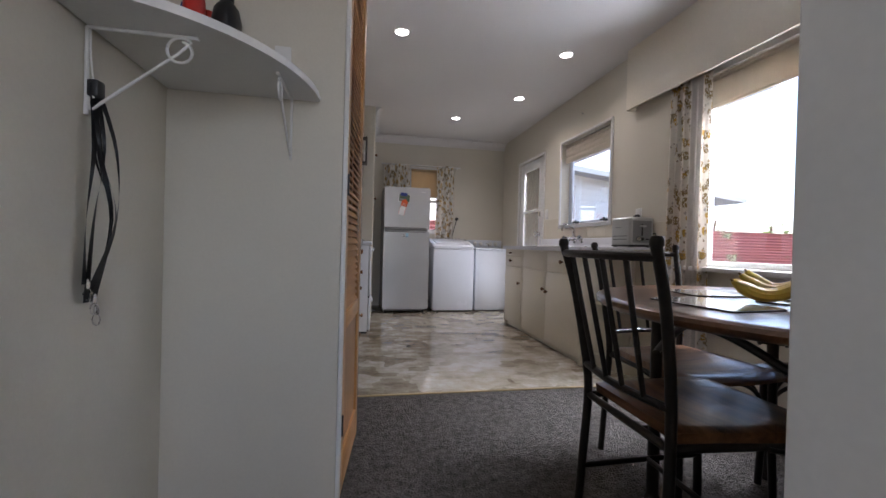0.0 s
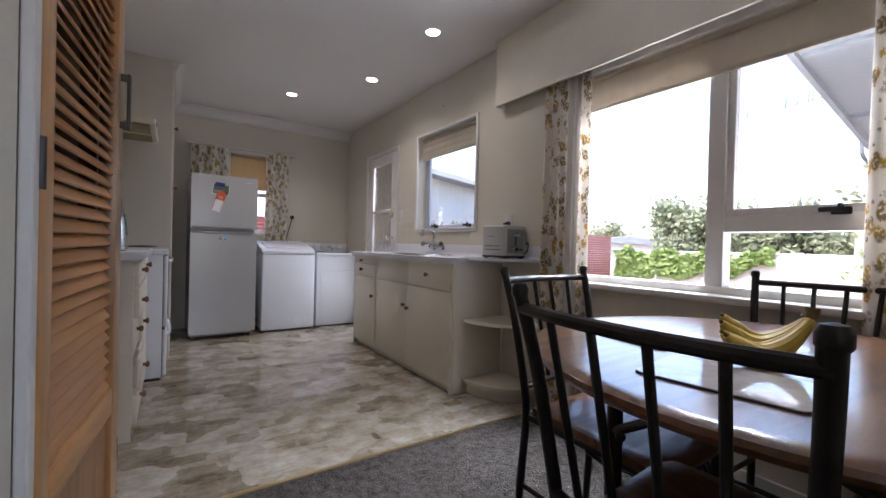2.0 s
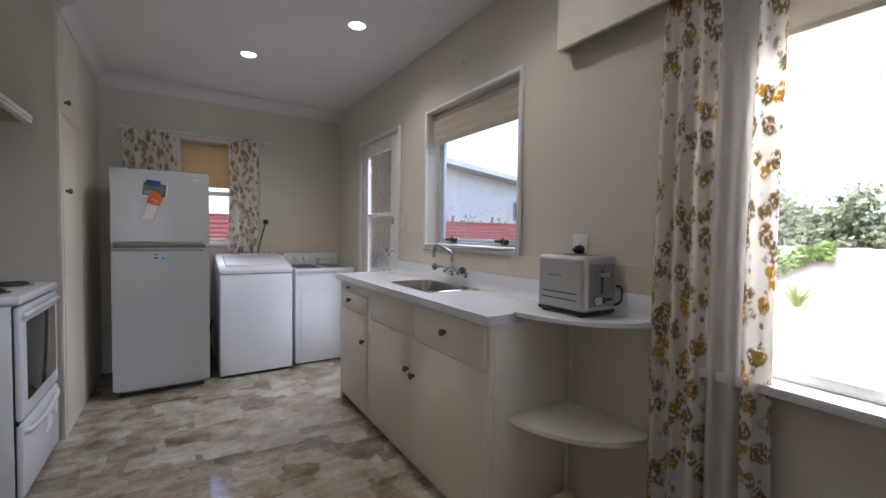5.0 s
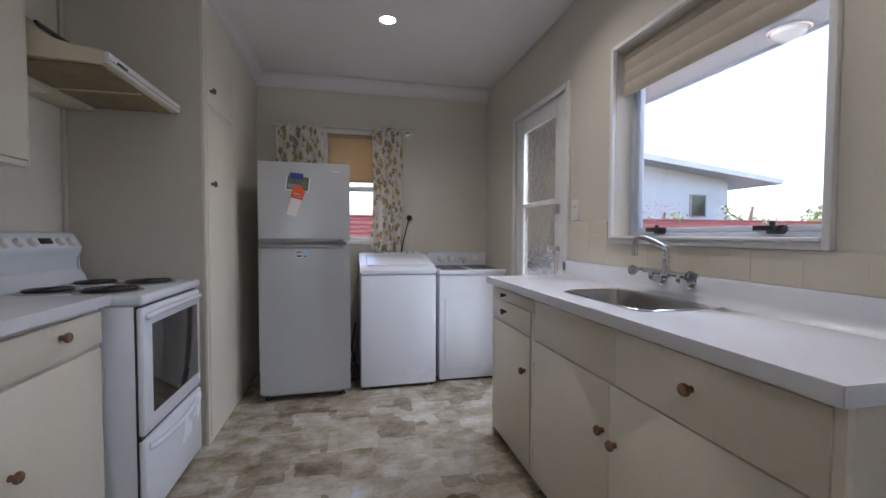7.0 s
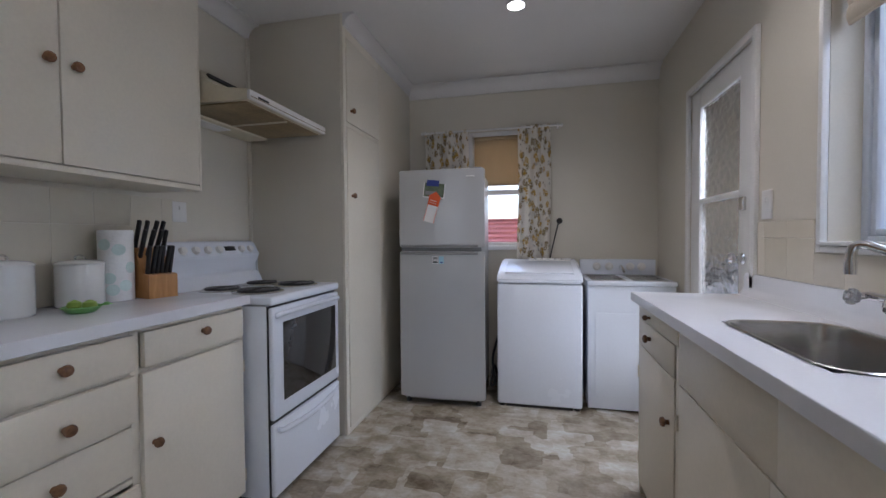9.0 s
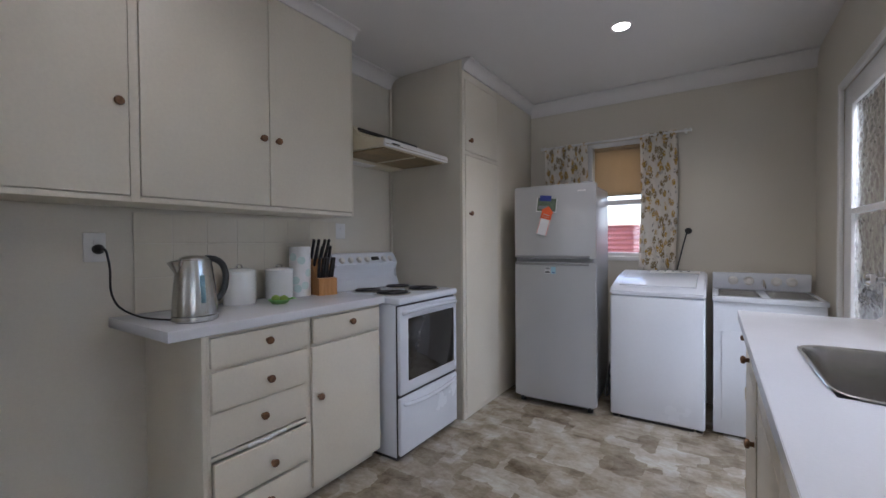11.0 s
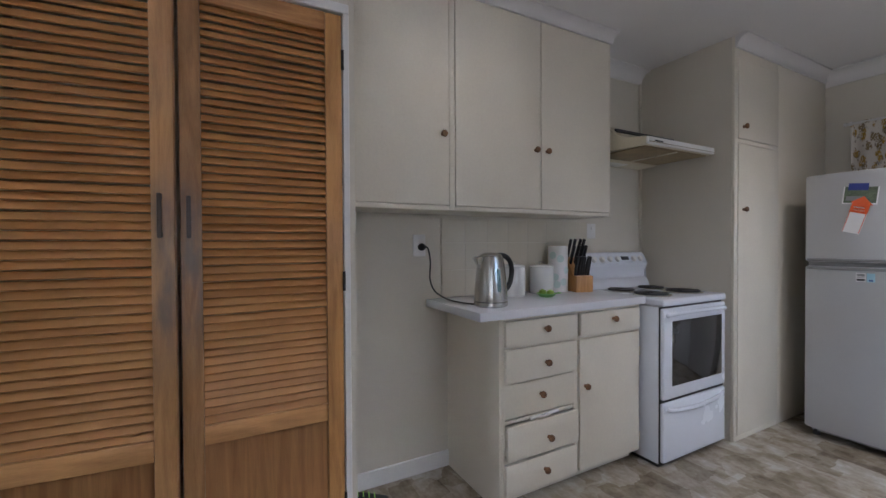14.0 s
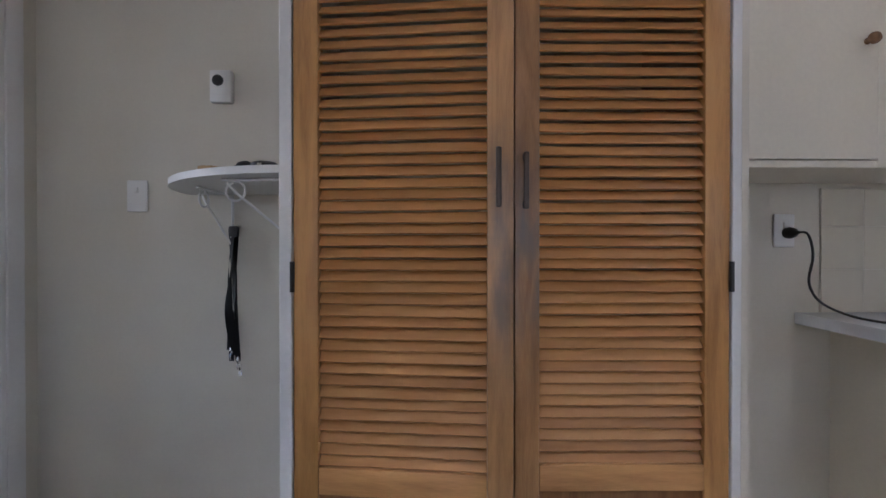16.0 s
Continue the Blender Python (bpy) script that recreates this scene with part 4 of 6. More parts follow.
part("switch", box(B(), 0.523, 0.529, 0.05, 0.12, 0.072, 0.08, 0.001), BLACK, hd)
vent = box(B(), -0.012, 0.012, 0.03, 0.6, -0.006, 0.006)
vent.transform(pose(0.287, 0, 0.186, 0, 58, 0))
part("vent_slot", vent, BLACK, hd, "dark vent slot")


# ---- fridge ----
def fridge():
    f = thing("fridge", 0.538, 5.81, 0, 1.5, "silver two door fridge freezer with cards on the door", "fridge")
    w = 0.289
    part("body", box(B(), -w + 0.003, w - 0.022, -0.265, 0.31, 0.035, 1.615, 0.008), SILVER, f)
    for za, zb, nm in ((0.055, 1.065, "fridge_door"), (1.092, 1.622, "freezer_door")):
        d = B()
        pts = [(-w, -0.27)] + [(-w + (2 * w + 0.012) * k / 12, -0.318 - 0.012 * math.sin(math.pi * k / 12)) for k in range(13)] + [(w + 0.012, -0.27)]
        prism(d, pts, "z", za, zb)
        bmesh.ops.bevel(d, geom=[e for e in d.edges if abs(e.verts[0].co.z - e.verts[1].co.z) < 1e-4], offset=0.007, segments=2, affect="EDGES")
        dd = part(nm, d, SILVER, f)
        z = zb - 0.012 if nm == "fridge_door" else za + 0.012
        part("grip", box(B(), -w + 0.01, w - 0.03, -0.337, -0.315, z - 0.009, z + 0.009, 0.005), GREY_PLASTIC, dd, "moulded grey grip")
    part("seal", box(B(), -w + 0.012, w - 0.012, -0.31, -0.26, 1.06, 1.096), GREY_PLASTIC, f)
    part("hinge_cover", box(B(), w - 0.09, w - 0.01, -0.31, -0.2, 1.618, 1.632, 0.004), GREY_PLASTIC, f)
    part("top_trim", box(B(), -w + 0.004, w - 0.024, -0.25, 0.3, 1.613, 1.62, 0.003), GREY_PLASTIC, f)
    part("kick_plate", box(B(), -w + 0.02, w - 0.02, -0.27, -0.24, 0.025, 0.055), GREY_PLASTIC, f)
    for x in (-w + 0.04, w - 0.04):
        part("foot", rod(B(), (x, -0.255, 0), (x, -0.255, 0.036), 0.02, 0.016, 14), BLACK, f)
        part("roller", rod(B(), (x - 0.012, 0.25, 0.018), (x + 0.012, 0.25, 0.018), 0.018, None, 14), BLACK, f)
    part("badge", box(B(), 0.18, 0.235, -0.332, -0.327, 1.565, 1.573, 0.001), WHITE_PLASTIC, f, "small plain badge")
    return f


fridge()


def card(name, mat, w, h, x, y, z, tilt, label, category, bars=(), lean=0):
    t = thing(name, x, y, z, 1.5, label, category)
    t.matrix_basis = pose(x, y, z, 0, tilt, 1.5)
    part("sheet", box(B(), -w / 2, w / 2, -0.0012, 0.0012, -h / 2, h / 2, 0.0005, 1), mat, t, smooth=False)
    for m, x0, x1, z0, z1 in bars:
        part("print", box(B(), x0, x1, -0.0022, -0.0011, z0, z1), m, t, smooth=False)
    return t


FY = 5.478
card("photo_card", GREEN_PHOTO, 0.15, 0.1, 0.508, FY, 1.478, 6, "photo card with a purple header and white edge on the fridge", "card", ((WHITE_CARD, -0.075, -0.069, -0.05, 0.05), (WHITE_CARD, 0.069, 0.075, -0.05, 0.05), (WHITE_CARD, -0.069, 0.069, -0.05, -0.043), (BLUE, -0.055, 0.03, 0.03, 0.07), (GREY_PLASTIC, -0.06, 0.02, -0.03, -0.005)))
tg = card("door_tag", WHITE_CARD, 0.078, 0.125, 0.484, FY - 0.004, 1.325, 16, "orange and white tag hanging on the fridge door", "tag", ((ORANGE, -0.039, 0.039, 0.055, 0.112), (ORANGE, -0.037, -0.034, -0.06, 0.06), (ORANGE, 0.034, 0.037, -0.06, 0.06), (WHITE_CARD, -0.026, 0.026, 0.066, 0.075), (WHITE_CARD, -0.026, 0.02, 0.084, 0.09)))
arrow = prism(B(), [(-0.05, 0.108), (0.05, 0.108), (0.0, 0.152)], "y", -0.002, 0.001)
part("arrow", arrow, ORANGE, tg, "orange pointed top", smooth=False)
card("energy_sticker", WHITE_CARD, 0.04, 0.05, 0.512, FY + 0.002, 1.007, 0, "small printed sticker on the fridge door", "sticker", ((GREY_PLASTIC, -0.017, 0.017, 0.006, 0.021), (GREY_PLASTIC, -0.017, 0.017, -0.002, 0.003), (BLACK, -0.017, 0.017, -0.02, -0.008)))
card("blue_sticker", SKYBLUE, 0.034, 0.05, 0.554, FY + 0.002, 1.007, 0, "small pale blue sticker on the fridge door", "sticker", ((BLUE, -0.008, 0.01, -0.02, -0.012),))


# ---- washing machine ----
def washer():
    s = thing("washing_machine", 1.2, 5.868, 0, 0, "white top loading washing machine with a sloping lid", "washing machine")
    w, f = 0.279, -0.29
    part("body", box(B(), -w, w, f, 0.29, 0.02, 0.845, 0.014, 3), ENAMEL, s)
    deck = B()
    prism(deck, [(f - 0.004, 0.848), (f - 0.004, 0.868), (f + 0.04, 0.905), (0.05, 0.955), (0.20, 0.985), (0.292, 0.985), (0.292, 0.848)], "x", -w - 0.003, w + 0.003)
    bmesh.ops.bevel(deck, geom=list(deck.edges), offset=0.012, segments=2, affect="EDGES")
    d = part("deck", deck, ENAMEL, s)
    lid = box(B(), -w + 0.05, w - 0.05, -0.17, 0.17, -0.008, 0.008, 0.006)
    lid.transform(pose(0, -0.07, 0.94, 10, 0, 0))
    part("lid", lid, ENAMEL, d)
    pan = box(B(), -w + 0.2, w - 0.04, -0.035, 0.035, -0.003, 0.003, 0.002)
    pan.transform(pose(0, 0.17, 0.985, 10, 0, 0))
    cp = part("control_strip", pan, WHITE_PLASTIC, d)
    for k in range(5):
        bt_ = lathe(B(), [(0.009, 0), (0.009, 0.004), (0.002, 0.006)], 12, pose(-0.03 + 0.05 * k, 0.17, 0.987, 10, 0, 0))
        part("button", bt_, GREY_PLASTIC, cp)
    part("plinth", box(B(), -w + 0.06, w - 0.06, f + 0.02, 0.27, 0.0, 0.022), BLACK, s)
    for x in (-w + 0.03, w - 0.03):
        part("foot", rod(B(), (x, f + 0.04, 0), (x, f + 0.04, 0.022), 0.02, None, 12), BLACK, s)
    return s


washer()


# ---- laundry tub ----
def tub():
    s = thing("laundry_tub", 1.785, 5.90, 0, 0, "white enamel laundry tub with two steel bowls", "laundry tub")
    w, f = 0.272, -0.262
    part("body", box(B(), -w + 0.006, w - 0.006, f, 0.29, 0.015, 0.835, 0.006), ENAMEL, s)
    part("panel", box(B(), -w + 0.05, w - 0.04, f - 0.006, f, 0.10, 0.655, 0.004), ENAMEL, s)
    part("plinth", box(B(), -w + 0.02, w - 0.02, f + 0.03, 0.28, 0, 0.016), BLACK, s)
    top = B()
    for x0, x1, y0, y1 in ((-w, w, f - 0.012, f + 0.045), (-w, w, 0.20, 0.295), (-w, -w + 0.03, f + 0.045, 0.20), (w - 0.03, w, f + 0.045, 0.20), (-0.02, 0.02, f + 0.045, 0.20)):
        box(top, x0, x1, y0, y1, 0.836, 0.866, 0.005)
    part("rim", top, ENAMEL, s)
    for a, b in ((-w + 0.03, -0.02), (0.02, w - 0.03)):
        bowl = B()
        for x0, x1, y0, y1 in ((a, b, f + 0.045, f + 0.05), (a, b, 0.195, 0.20), (a, a + 0.005, f + 0.05, 0.195), (b - 0.005, b, f + 0.05, 0.195)):
            box(bowl, x0, x1, y0, y1, 0.60, 0.8685)
        box(bowl, a, b, f + 0.045, 0.20, 0.836, 0.838)
        part("bowl", bowl, STEEL, s, "stainless steel bowl", smooth=False)
    sp = part("splashback", box(B(), -w, w, 0.235, 0.295, 0.867, 0.985, 0.01), ENAMEL, s)
    for x in (-0.15, -0.06, 0.09, 0.17):
        part("tap_knob", lathe(B(), [(0.03, 0), (0.03, 0.008), (0.02, 0.022), (0.004, 0.024)], 18, pose(x, 0.235, 0.93, 90, 0, 0)), WHITE_PLASTIC, sp)
    part("swivel_spout", tube(B(), curve_pts([(0.015, 0.225, 0.92), (0.015, 0.19, 0.94), (0.015, 0.10, 0.92), (0.015, 0.07, 0.90)], 5), 0.009, 10), CHROME, sp, "chrome swivel spout")
    return s


tub()

# hoses and cords between the machines
hs = thing("drain_hose", 0.87, 5.75, 0, 0, "black drain hose looped beside the washing machine", "hose")
part("hose", tube(B(), curve_pts([(0.02, 0.3, 0.4), (-0.01, 0.1, 0.25), (0.02, -0.05, 0.12), (-0.015, -0.02, 0.1), (0.0, 0.1, 0.2), (0.02, 0.25, 0.013)], 8), 0.009, 8), BLACK, hs)


def outlet(name, m, w, h, label, plug=True, switch=True, cord=None, cat="socket"):
    s = thing(name, label=label, category=cat)
    s.matrix_basis = m
    part("plate", box(B(), -w / 2, w / 2, -0.009, 0, -h / 2, h / 2, 0.004), WHITE_PLASTIC, s)
    if switch:
        part("rocker", box(B(), -0.006, 0.006, -0.014, -0.008, 0.01, 0.03, 0.002), WHITE_PLASTIC, s)
    if plug:
        pl = lathe(B(), [(0.019, 0), (0.02, 0.014), (0.016, 0.03), (0.007, 0.04), (0.005, 0.05)], 16, pose(0.008, -0.008, -0.008, 90, 0, 0))
        part("plug", pl, BLACK, s, "black round plug")
    return s


# ---- sink counter ----
CX, C0, C1 = 1.645, 3.07, 4.78
c = thing("sink_cabinet", XR, C0, 0, 0, "cream painted sink cabinet with drawers, doors and wooden knobs", "cupboard")
D = CX - XR
part("side_panel", box(B(), D + 0.019, -0.002, 0.0005, 0.018, 0.0, 0.866, 0.002), CREAM, c)
part("side_panel", box(B(), D + 0.019, -0.002, C1 - C0 - 0.018, C1 - C0 - 0.0005, 0.0, 0.866, 0.002), CREAM, c)
part("back_panel", box(B(), -0.012, -0.002, 0.018, C1 - C0 - 0.018, 0.08, 0.866), CREAM, c)
part("bottom", box(B(), D + 0.02, -0.012, 0.018, C1 - C0 - 0.018, 0.08, 0.096), CREAM, c)
part("plinth", box(B(), D + 0.035, -0.02, 0.018, C1 - C0 - 0.018, 0.0, 0.0795), CREAM, c)
fr = B()
for a, b in ((0.0, 0.03), (1.16, 1.2), (C1 - C0 - 0.03, C1 - C0)):
    box(fr, D - 0.001, D + 0.018, a, b, 0.0 if a != 1.16 else 0.05, 0.866, 0.0015)
for z in (0.058, 0.857):
    box(fr, D, D + 0.017, 0.03, 1.16, z - 0.009, z + 0.009, 0.0015)
    box(fr, D, D + 0.017, 1.2, C1 - C0 - 0.03, z - 0.009, z + 0.009, 0.0015)
part("face_frame", fr, CREAM, c)
NK = Matrix.Rotation(radians(-90), 4, "Y")


def front(nm, y0, y1, z0, z1, ky, kz, out=0.012, r=0.0165):
    d = part(nm, box(B(), D - out, D - out + 0.016, y0, y1, z0, z1, 0.003), CREAM, c)
    if r:
        knob(d, Matrix.Translation((D - out, ky, kz)) @ NK, r)
    return d


front("drawer", 1.168, C1 - C0 - 0.012, 0.795, 0.853, 1.51, 0.826, 0.005, 0.011)
front("drawer", 1.205, C1 - C0 - 0.012, 0.678, 0.792, 1.505, 0.741, 0.005)
d1 = front("door", 1.205, C1 - C0 - 0.012, 0.055, 0.675, 1.258, 0.51, 0.005)
d2 = front("door", 0.625, 1.1645, 0.055, 0.675, 0.655, 0.515, 0.004)
front("fascia", 0.60, 1.1645, 0.678, 0.853, 0, 0, 0.003, 0)
front("drawer", 0.02, 0.597, 0.68, 0.853, 0.31, 0.776, 0.006)
d3 = front("door", 0.02, 0.622, 0.055, 0.676, 0.59, 0.497, 0.005)
for d, y in ((d1, C1 - C0 - 0.012), (d2, 1.163), (d3, 0.021)):
    for z in (0.16, 0.55):
        part("hinge", rod(B(), (D - 0.006, y, z - 0.026), (D - 0.006, y, z + 0.026), 0.004, None, 8), CREAM, d)

# worktop with the sink cut through it
T0, T1 = 3.055, 4.80
sx0, sx1, sy0, sy1 = 1.725, 2.005, 3.665, 4.145
wt = B()
box(wt, 1.612, sx0, T0, T1, 0.867, 0.904)
box(wt, sx1, XR - 0.001, T0, T1, 0.867, 0.904)
box(wt, sx0, sx1, T0, sy0, 0.867, 0.904)
box(wt, sx0, sx1, sy1, T1, 0.867, 0.904)
bmesh.ops.remove_doubles(wt, verts=wt.verts, dist=0.0005)
wk = thing("sink_worktop", 1.85, 3.92, 0.867, 0, "white laminate bench top around a steel sink", "worktop")
wt.transform(Matrix.Translation((-1.85, -3.92, -0.867)))
part("slab", wt, BENCH, wk, smooth=False)
part("edge_strip", box(B(), -0.2395, -0.2382, -0.863, 0.878, 0.002, 0.036), BENCH, wk)
up = B()
prism(up, [(XR - 0.001, 0.904), (XR - 0.045, 0.904), (XR - 0.028, 0.918), (XR - 0.02, 0.938), (XR - 0.02, 0.985), (XR - 0.014, 0.995), (XR - 0.001, 0.995)], "y", 2.70, T1)
up.transform(Matrix.Translation((-1.85, -3.92, -0.867)))
part("upstand", up, BENCH, wk, "coved white upstand against the wall")
sk = thing("sink", (sx0 + sx1) / 2, (sy0 + sy1) / 2, 0.904, 0, "rectangular stainless steel sink set in the bench", "sink")
hx, hy = (sx1 - sx0) / 2, (sy1 - sy0) / 2
bowl = B()


def rounded(hx, hy, r, n=6):
    out = []
    for cx, cy, a0 in ((hx - r, hy - r, 0), (-hx + r, hy - r, 90), (-hx + r, -hy + r, 180), (hx - r, -hy + r, 270)):
        for k in range(n + 1):
            a = radians(a0 + 90 * k / n)
            out.append((cx + r * math.cos(a), cy + r * math.sin(a)))
    return out


rings = []
for s_, z in ((1.045, 0.0035), (1.03, 0.006), (0.985, 0.004), (0.975, -0.004), (0.955, -0.12), (0.93, -0.15), (0.86, -0.162), (0.1, -0.166)):
    rings.append([bowl.verts.new((x, y, z)) for x, y in rounded(hx * s_, hy * s_, 0.07 * s_)])
for a, b in zip(rings, rings[1:]):
    for k in range(len(a)):
        bowl.faces.new((a[k], a[(k + 1) % len(a)], b[(k + 1) % len(b)], b[k]))
bowl.faces.new(rings[-1])
part("bowl", bowl, STEEL, sk)
part("drain", lathe(B(), [(0.03, -0.165), (0.03, -0.16), (0.02, -0.162), (0.004, -0.164)], 20), CHROME, sk)
pn = thing("sink_plug", 1.995, 3.63, 0.904, 0, "small steel strainer lying beside the sink", "sink plug")
part("strainer", lathe(B(), [(0.022, 0), (0.024, 0.004), (0.012, 0.008), (0.003, 0.012)], 18), STEEL, pn)

# wall mounted tap
t = thing("sink_tap", XR - 0.02, 3.9, 1.0, 0, "chrome wall mounted sink mixer with clear knobs and a swung spout", "tap")
part("bar", tube(B(), [(-0.046, -0.135, -0.004), (-0.046, 0.0, -0.002), (-0.046, 0.135, 0.002)], 0.0115, 12), CHROME, t)
part("collar", lathe(B(), [(0.018, -0.02), (0.02, -0.012), (0.02, 0.012), (0.015, 0.02), (0.0145, 0.05), (0.017, 0.053), (0.017, 0.062), (0.011, 0.066)], 18, pose(-0.046, 0, 0)), CHROME, t)
for y in (-0.07, 0.07):
    part("elbow", tube(B(), curve_pts([(0.002, y, -0.032), (-0.03, y, -0.032), (-0.05, y, -0.022), (-0.046, y, -0.004)], 4), 0.0125, 12), CHROME, t)
    part("flange", lathe(B(), [(0.027, 0), (0.025, 0.006), (0.014, 0.012)], 20, pose(0.0, y, -0.032, 0, -90, 0)), CHROME, t)
for y, s_ in ((-0.14, -1), (0.14, 1)):
    hnd = part("valve", rod(B(), (-0.046, y, 0), (-0.066, y + 0.008 * s_, -0.004), 0.012, 0.01, 14), CHROME, t)
    kb_ = B()
    for k in range(6):
        a = math.pi / 3 * k
        lathe(kb_, [(0.003, 0), (0.008, 0.004), (0.0095, 0.012), (0.008, 0.02), (0.002, 0.023)], 8, pose(-0.064, y + 0.008 * s_, -0.004, 0, -80, 0) @ Matrix.Translation((0.0125 * math.cos(a), 0.0125 * math.sin(a), 0)))
    lathe(kb_, [(0.013, 0.002), (0.0145, 0.02), (0.01, 0.026), (0.002, 0.027)], 14, pose(-0.064, y + 0.008 * s_, -0.004, 0, -80, 0))
    part("handle", kb_, CRYSTAL, hnd, "clear fluted plastic knob")
part("spout", tube(B(), curve_pts([(-0.046, 0.0, 0.055), (-0.046, 0.0, 0.085), (-0.06, 0.004, 0.1), (-0.075, 0.018, 0.112), (-0.108, 0.048, 0.132), (-0.122, 0.06, 0.132), (-0.128, 0.066, 0.118), (-0.13, 0.067, 0.09)], 6), 0.0105, 12), CHROME, t)
part("nozzle", rod(B(), (-0.13, 0.067, 0.062), (-0.13, 0.067, 0.094), 0.0125, None, 14), CHROME, t)

# quarter round end shelves
es = thing("end_shelf", XR, C0, 0, 0, "cream painted quarter round open end shelves", "shelf")


def quarter(bm, rx, ry, z0, z1, n=20, x=-0.002, y=-0.001):
    pts = [(x, y)] + [(x - rx * math.cos(radians(90 * k / n)), y - ry * math.sin(radians(90 * k / n))) for k in range(n + 1)]
    prism(bm, pts, "z", z0, z1)
    bmesh.ops.bevel(bm, geom=[e for e in bm.edges if abs(e.verts[0].co.z - e.verts[1].co.z) < 1e-5], offset=0.004, segments=2, affect="EDGES")
    return bm


part("top", quarter(B(), 0.335, 0.39, 0.894, 0.91), BENCH, es, "white laminate quarter round top")
part("shelf", quarter(B(), 0.345, 0.385, 0.478, 0.498), CREAM, es)
part("shelf", quarter(B(), 0.335, 0.385, 0.075, 0.098), CREAM, es)
part("plinth", quarter(B(), 0.30, 0.34, 0.0, 0.075), CREAM, es)
part("back_bead", box(B(), -0.018, -0.002, -0.018, -0.002, 0.098, 0.894), CREAM, es)


# ---- toaster ----
tt = thing("toaster", 1.974, 2.957, 0.91, 0, "silver two slice toaster at the end of the bench", "toaster")
w_, d_, h_ = 0.097, 0.116, 0.221
part("body", box(B(), -w_, w_, -d_, d_, 0.014, h_, 0.02, 4), TOASTER, tt)
part("base", box(B(), -w_ + 0.004, w_ - 0.004, -d_ + 0.004, d_ - 0.004, 0.006, 0.02, 0.004), BLACK, tt)
for x in (-w_ + 0.02, w_ - 0.02):
    for y in (-d_ + 0.03, d_ - 0.03):
        part("foot", rod(B(), (x, y, 0), (x, y, 0.01), 0.013, None, 12), BLACK, tt)
for x in (-0.03, 0.03):
    part("slot", box(B(), x - 0.013, x + 0.013, -d_ + 0.035, d_ - 0.035, h_ - 0.004, h_ + 0.0012), BLACK, tt, "dark bread slot", smooth=False)
part("trim_plate", box(B(), -w_ - 0.0008, -w_ + 0.002, -0.01, 0.055, 0.142, 0.148), GREY_PLASTIC, tt, "plain grey name bar", smooth=False)
for z in (0.082, 0.058):
    part("groove", box(B(), -w_ - 0.0008, -w_ + 0.002, -0.08, 0.085, z - 0.002, z + 0.002), BLACK, tt, smooth=False)
part("end_plate", box(B(), -w_ + 0.022, w_ - 0.022, -d_ - 0.0006, -d_ + 0.002, 0.035, h_ - 0.028, 0.0), GREY_PLASTIC, tt, "recessed grey end plate", smooth=False)
part("lever_slot", box(B(), -0.006, 0.006, -d_ - 0.001, -d_ + 0.004, 0.085, 0.17), BLACK, tt, smooth=False)
part("lever", box(B(), -0.022, 0.022, -d_ - 0.018, -d_ + 0.002, 0.146, 0.16, 0.004), TOASTER, tt)
part("dial", lathe(B(), [(0.018, 0), (0.018, 0.012), (0.015, 0.018), (0.003, 0.019)], 20, pose(-0.032, -d_, 0.062, 90, 0, 0)), STEEL, tt, "round browning dial")
part("dial", lathe(B(), [(0.012, 0), (0.012, 0.018), (0.009, 0.022), (0.002, 0.022)], 16, pose(-0.006, -d_, 0.062, 90, 0, 0)), BLACK, tt)
part("button", box(B(), 0.03, 0.06, -d_ - 0.006, -d_ + 0.002, 0.055, 0.066, 0.002), BLACK, tt)
part("cord", tube(B(), curve_pts([(0.07, 0.02 - d_, 0.03), (0.085, -d_ - 0.02, 0.05), (0.1, -d_ - 0.012, 0.10), (0.1, -d_ + 0.02, 0.10), (0.09, 0.0, 0.05)], 6), 0.0045, 8), BLACK, tt)

# ---- glazed tiles: behind each bench ----
TILE_MESHES = {}


def tile_rows(wall, x, sign, y0, y1, z0, z1, size=0.152):
    back = box(B(), min(x, x + sign * 0.0065), max(x, x + sign * 0.0065), y0, y1, z0, z1)
    bed = tagged(new("tile_splashback", mesh_of(back, "tile_splashback", GROUT)), "cream glazed wall tiles in rows behind the bench", "tiles", "", "structure")
    z = z0
    while z < z1 - 0.02:
        zt = min(z + size, z1)
        y = y0
        while y < y1 - 0.01:
            yt = min(y + size, y1)
            key = (round(yt - y, 3), round(zt - z, 3), sign)
            if key not in TILE_MESHES:
                a, b = key[0] - 0.0012, key[1] - 0.0012
                TILE_MESHES[key] = mesh_of(box(B(), 0, sign * 0.0045, 0.001, a, 0.001, b, 0.0012, 1), "tile", TILE, True)
            ob = new("tile", TILE_MESHES[key])
            ob.parent = bed
            ob.matrix_basis = pose(x + sign * 0.003, y, z)
            y = yt
        z = zt


hk_ = thing("wall_hook", XR, 3.905, 2.209, 0, "tiny dark screw hook in the wall", "hook")
part("hook", tube(B(), curve_pts([(0.002, 0, 0.0), (-0.012, 0, 0.0), (-0.016, 0, 0.008), (-0.01, 0, 0.014)], 4), 0.002, 6), GREY_PLASTIC, hk_)
part("plate", lathe(B(), [(0.006, 0), (0.006, 0.002), (0.002, 0.003)], 10, pose(0, 0, 0, 0, -90, 0)), GREY_PLASTIC, hk_)

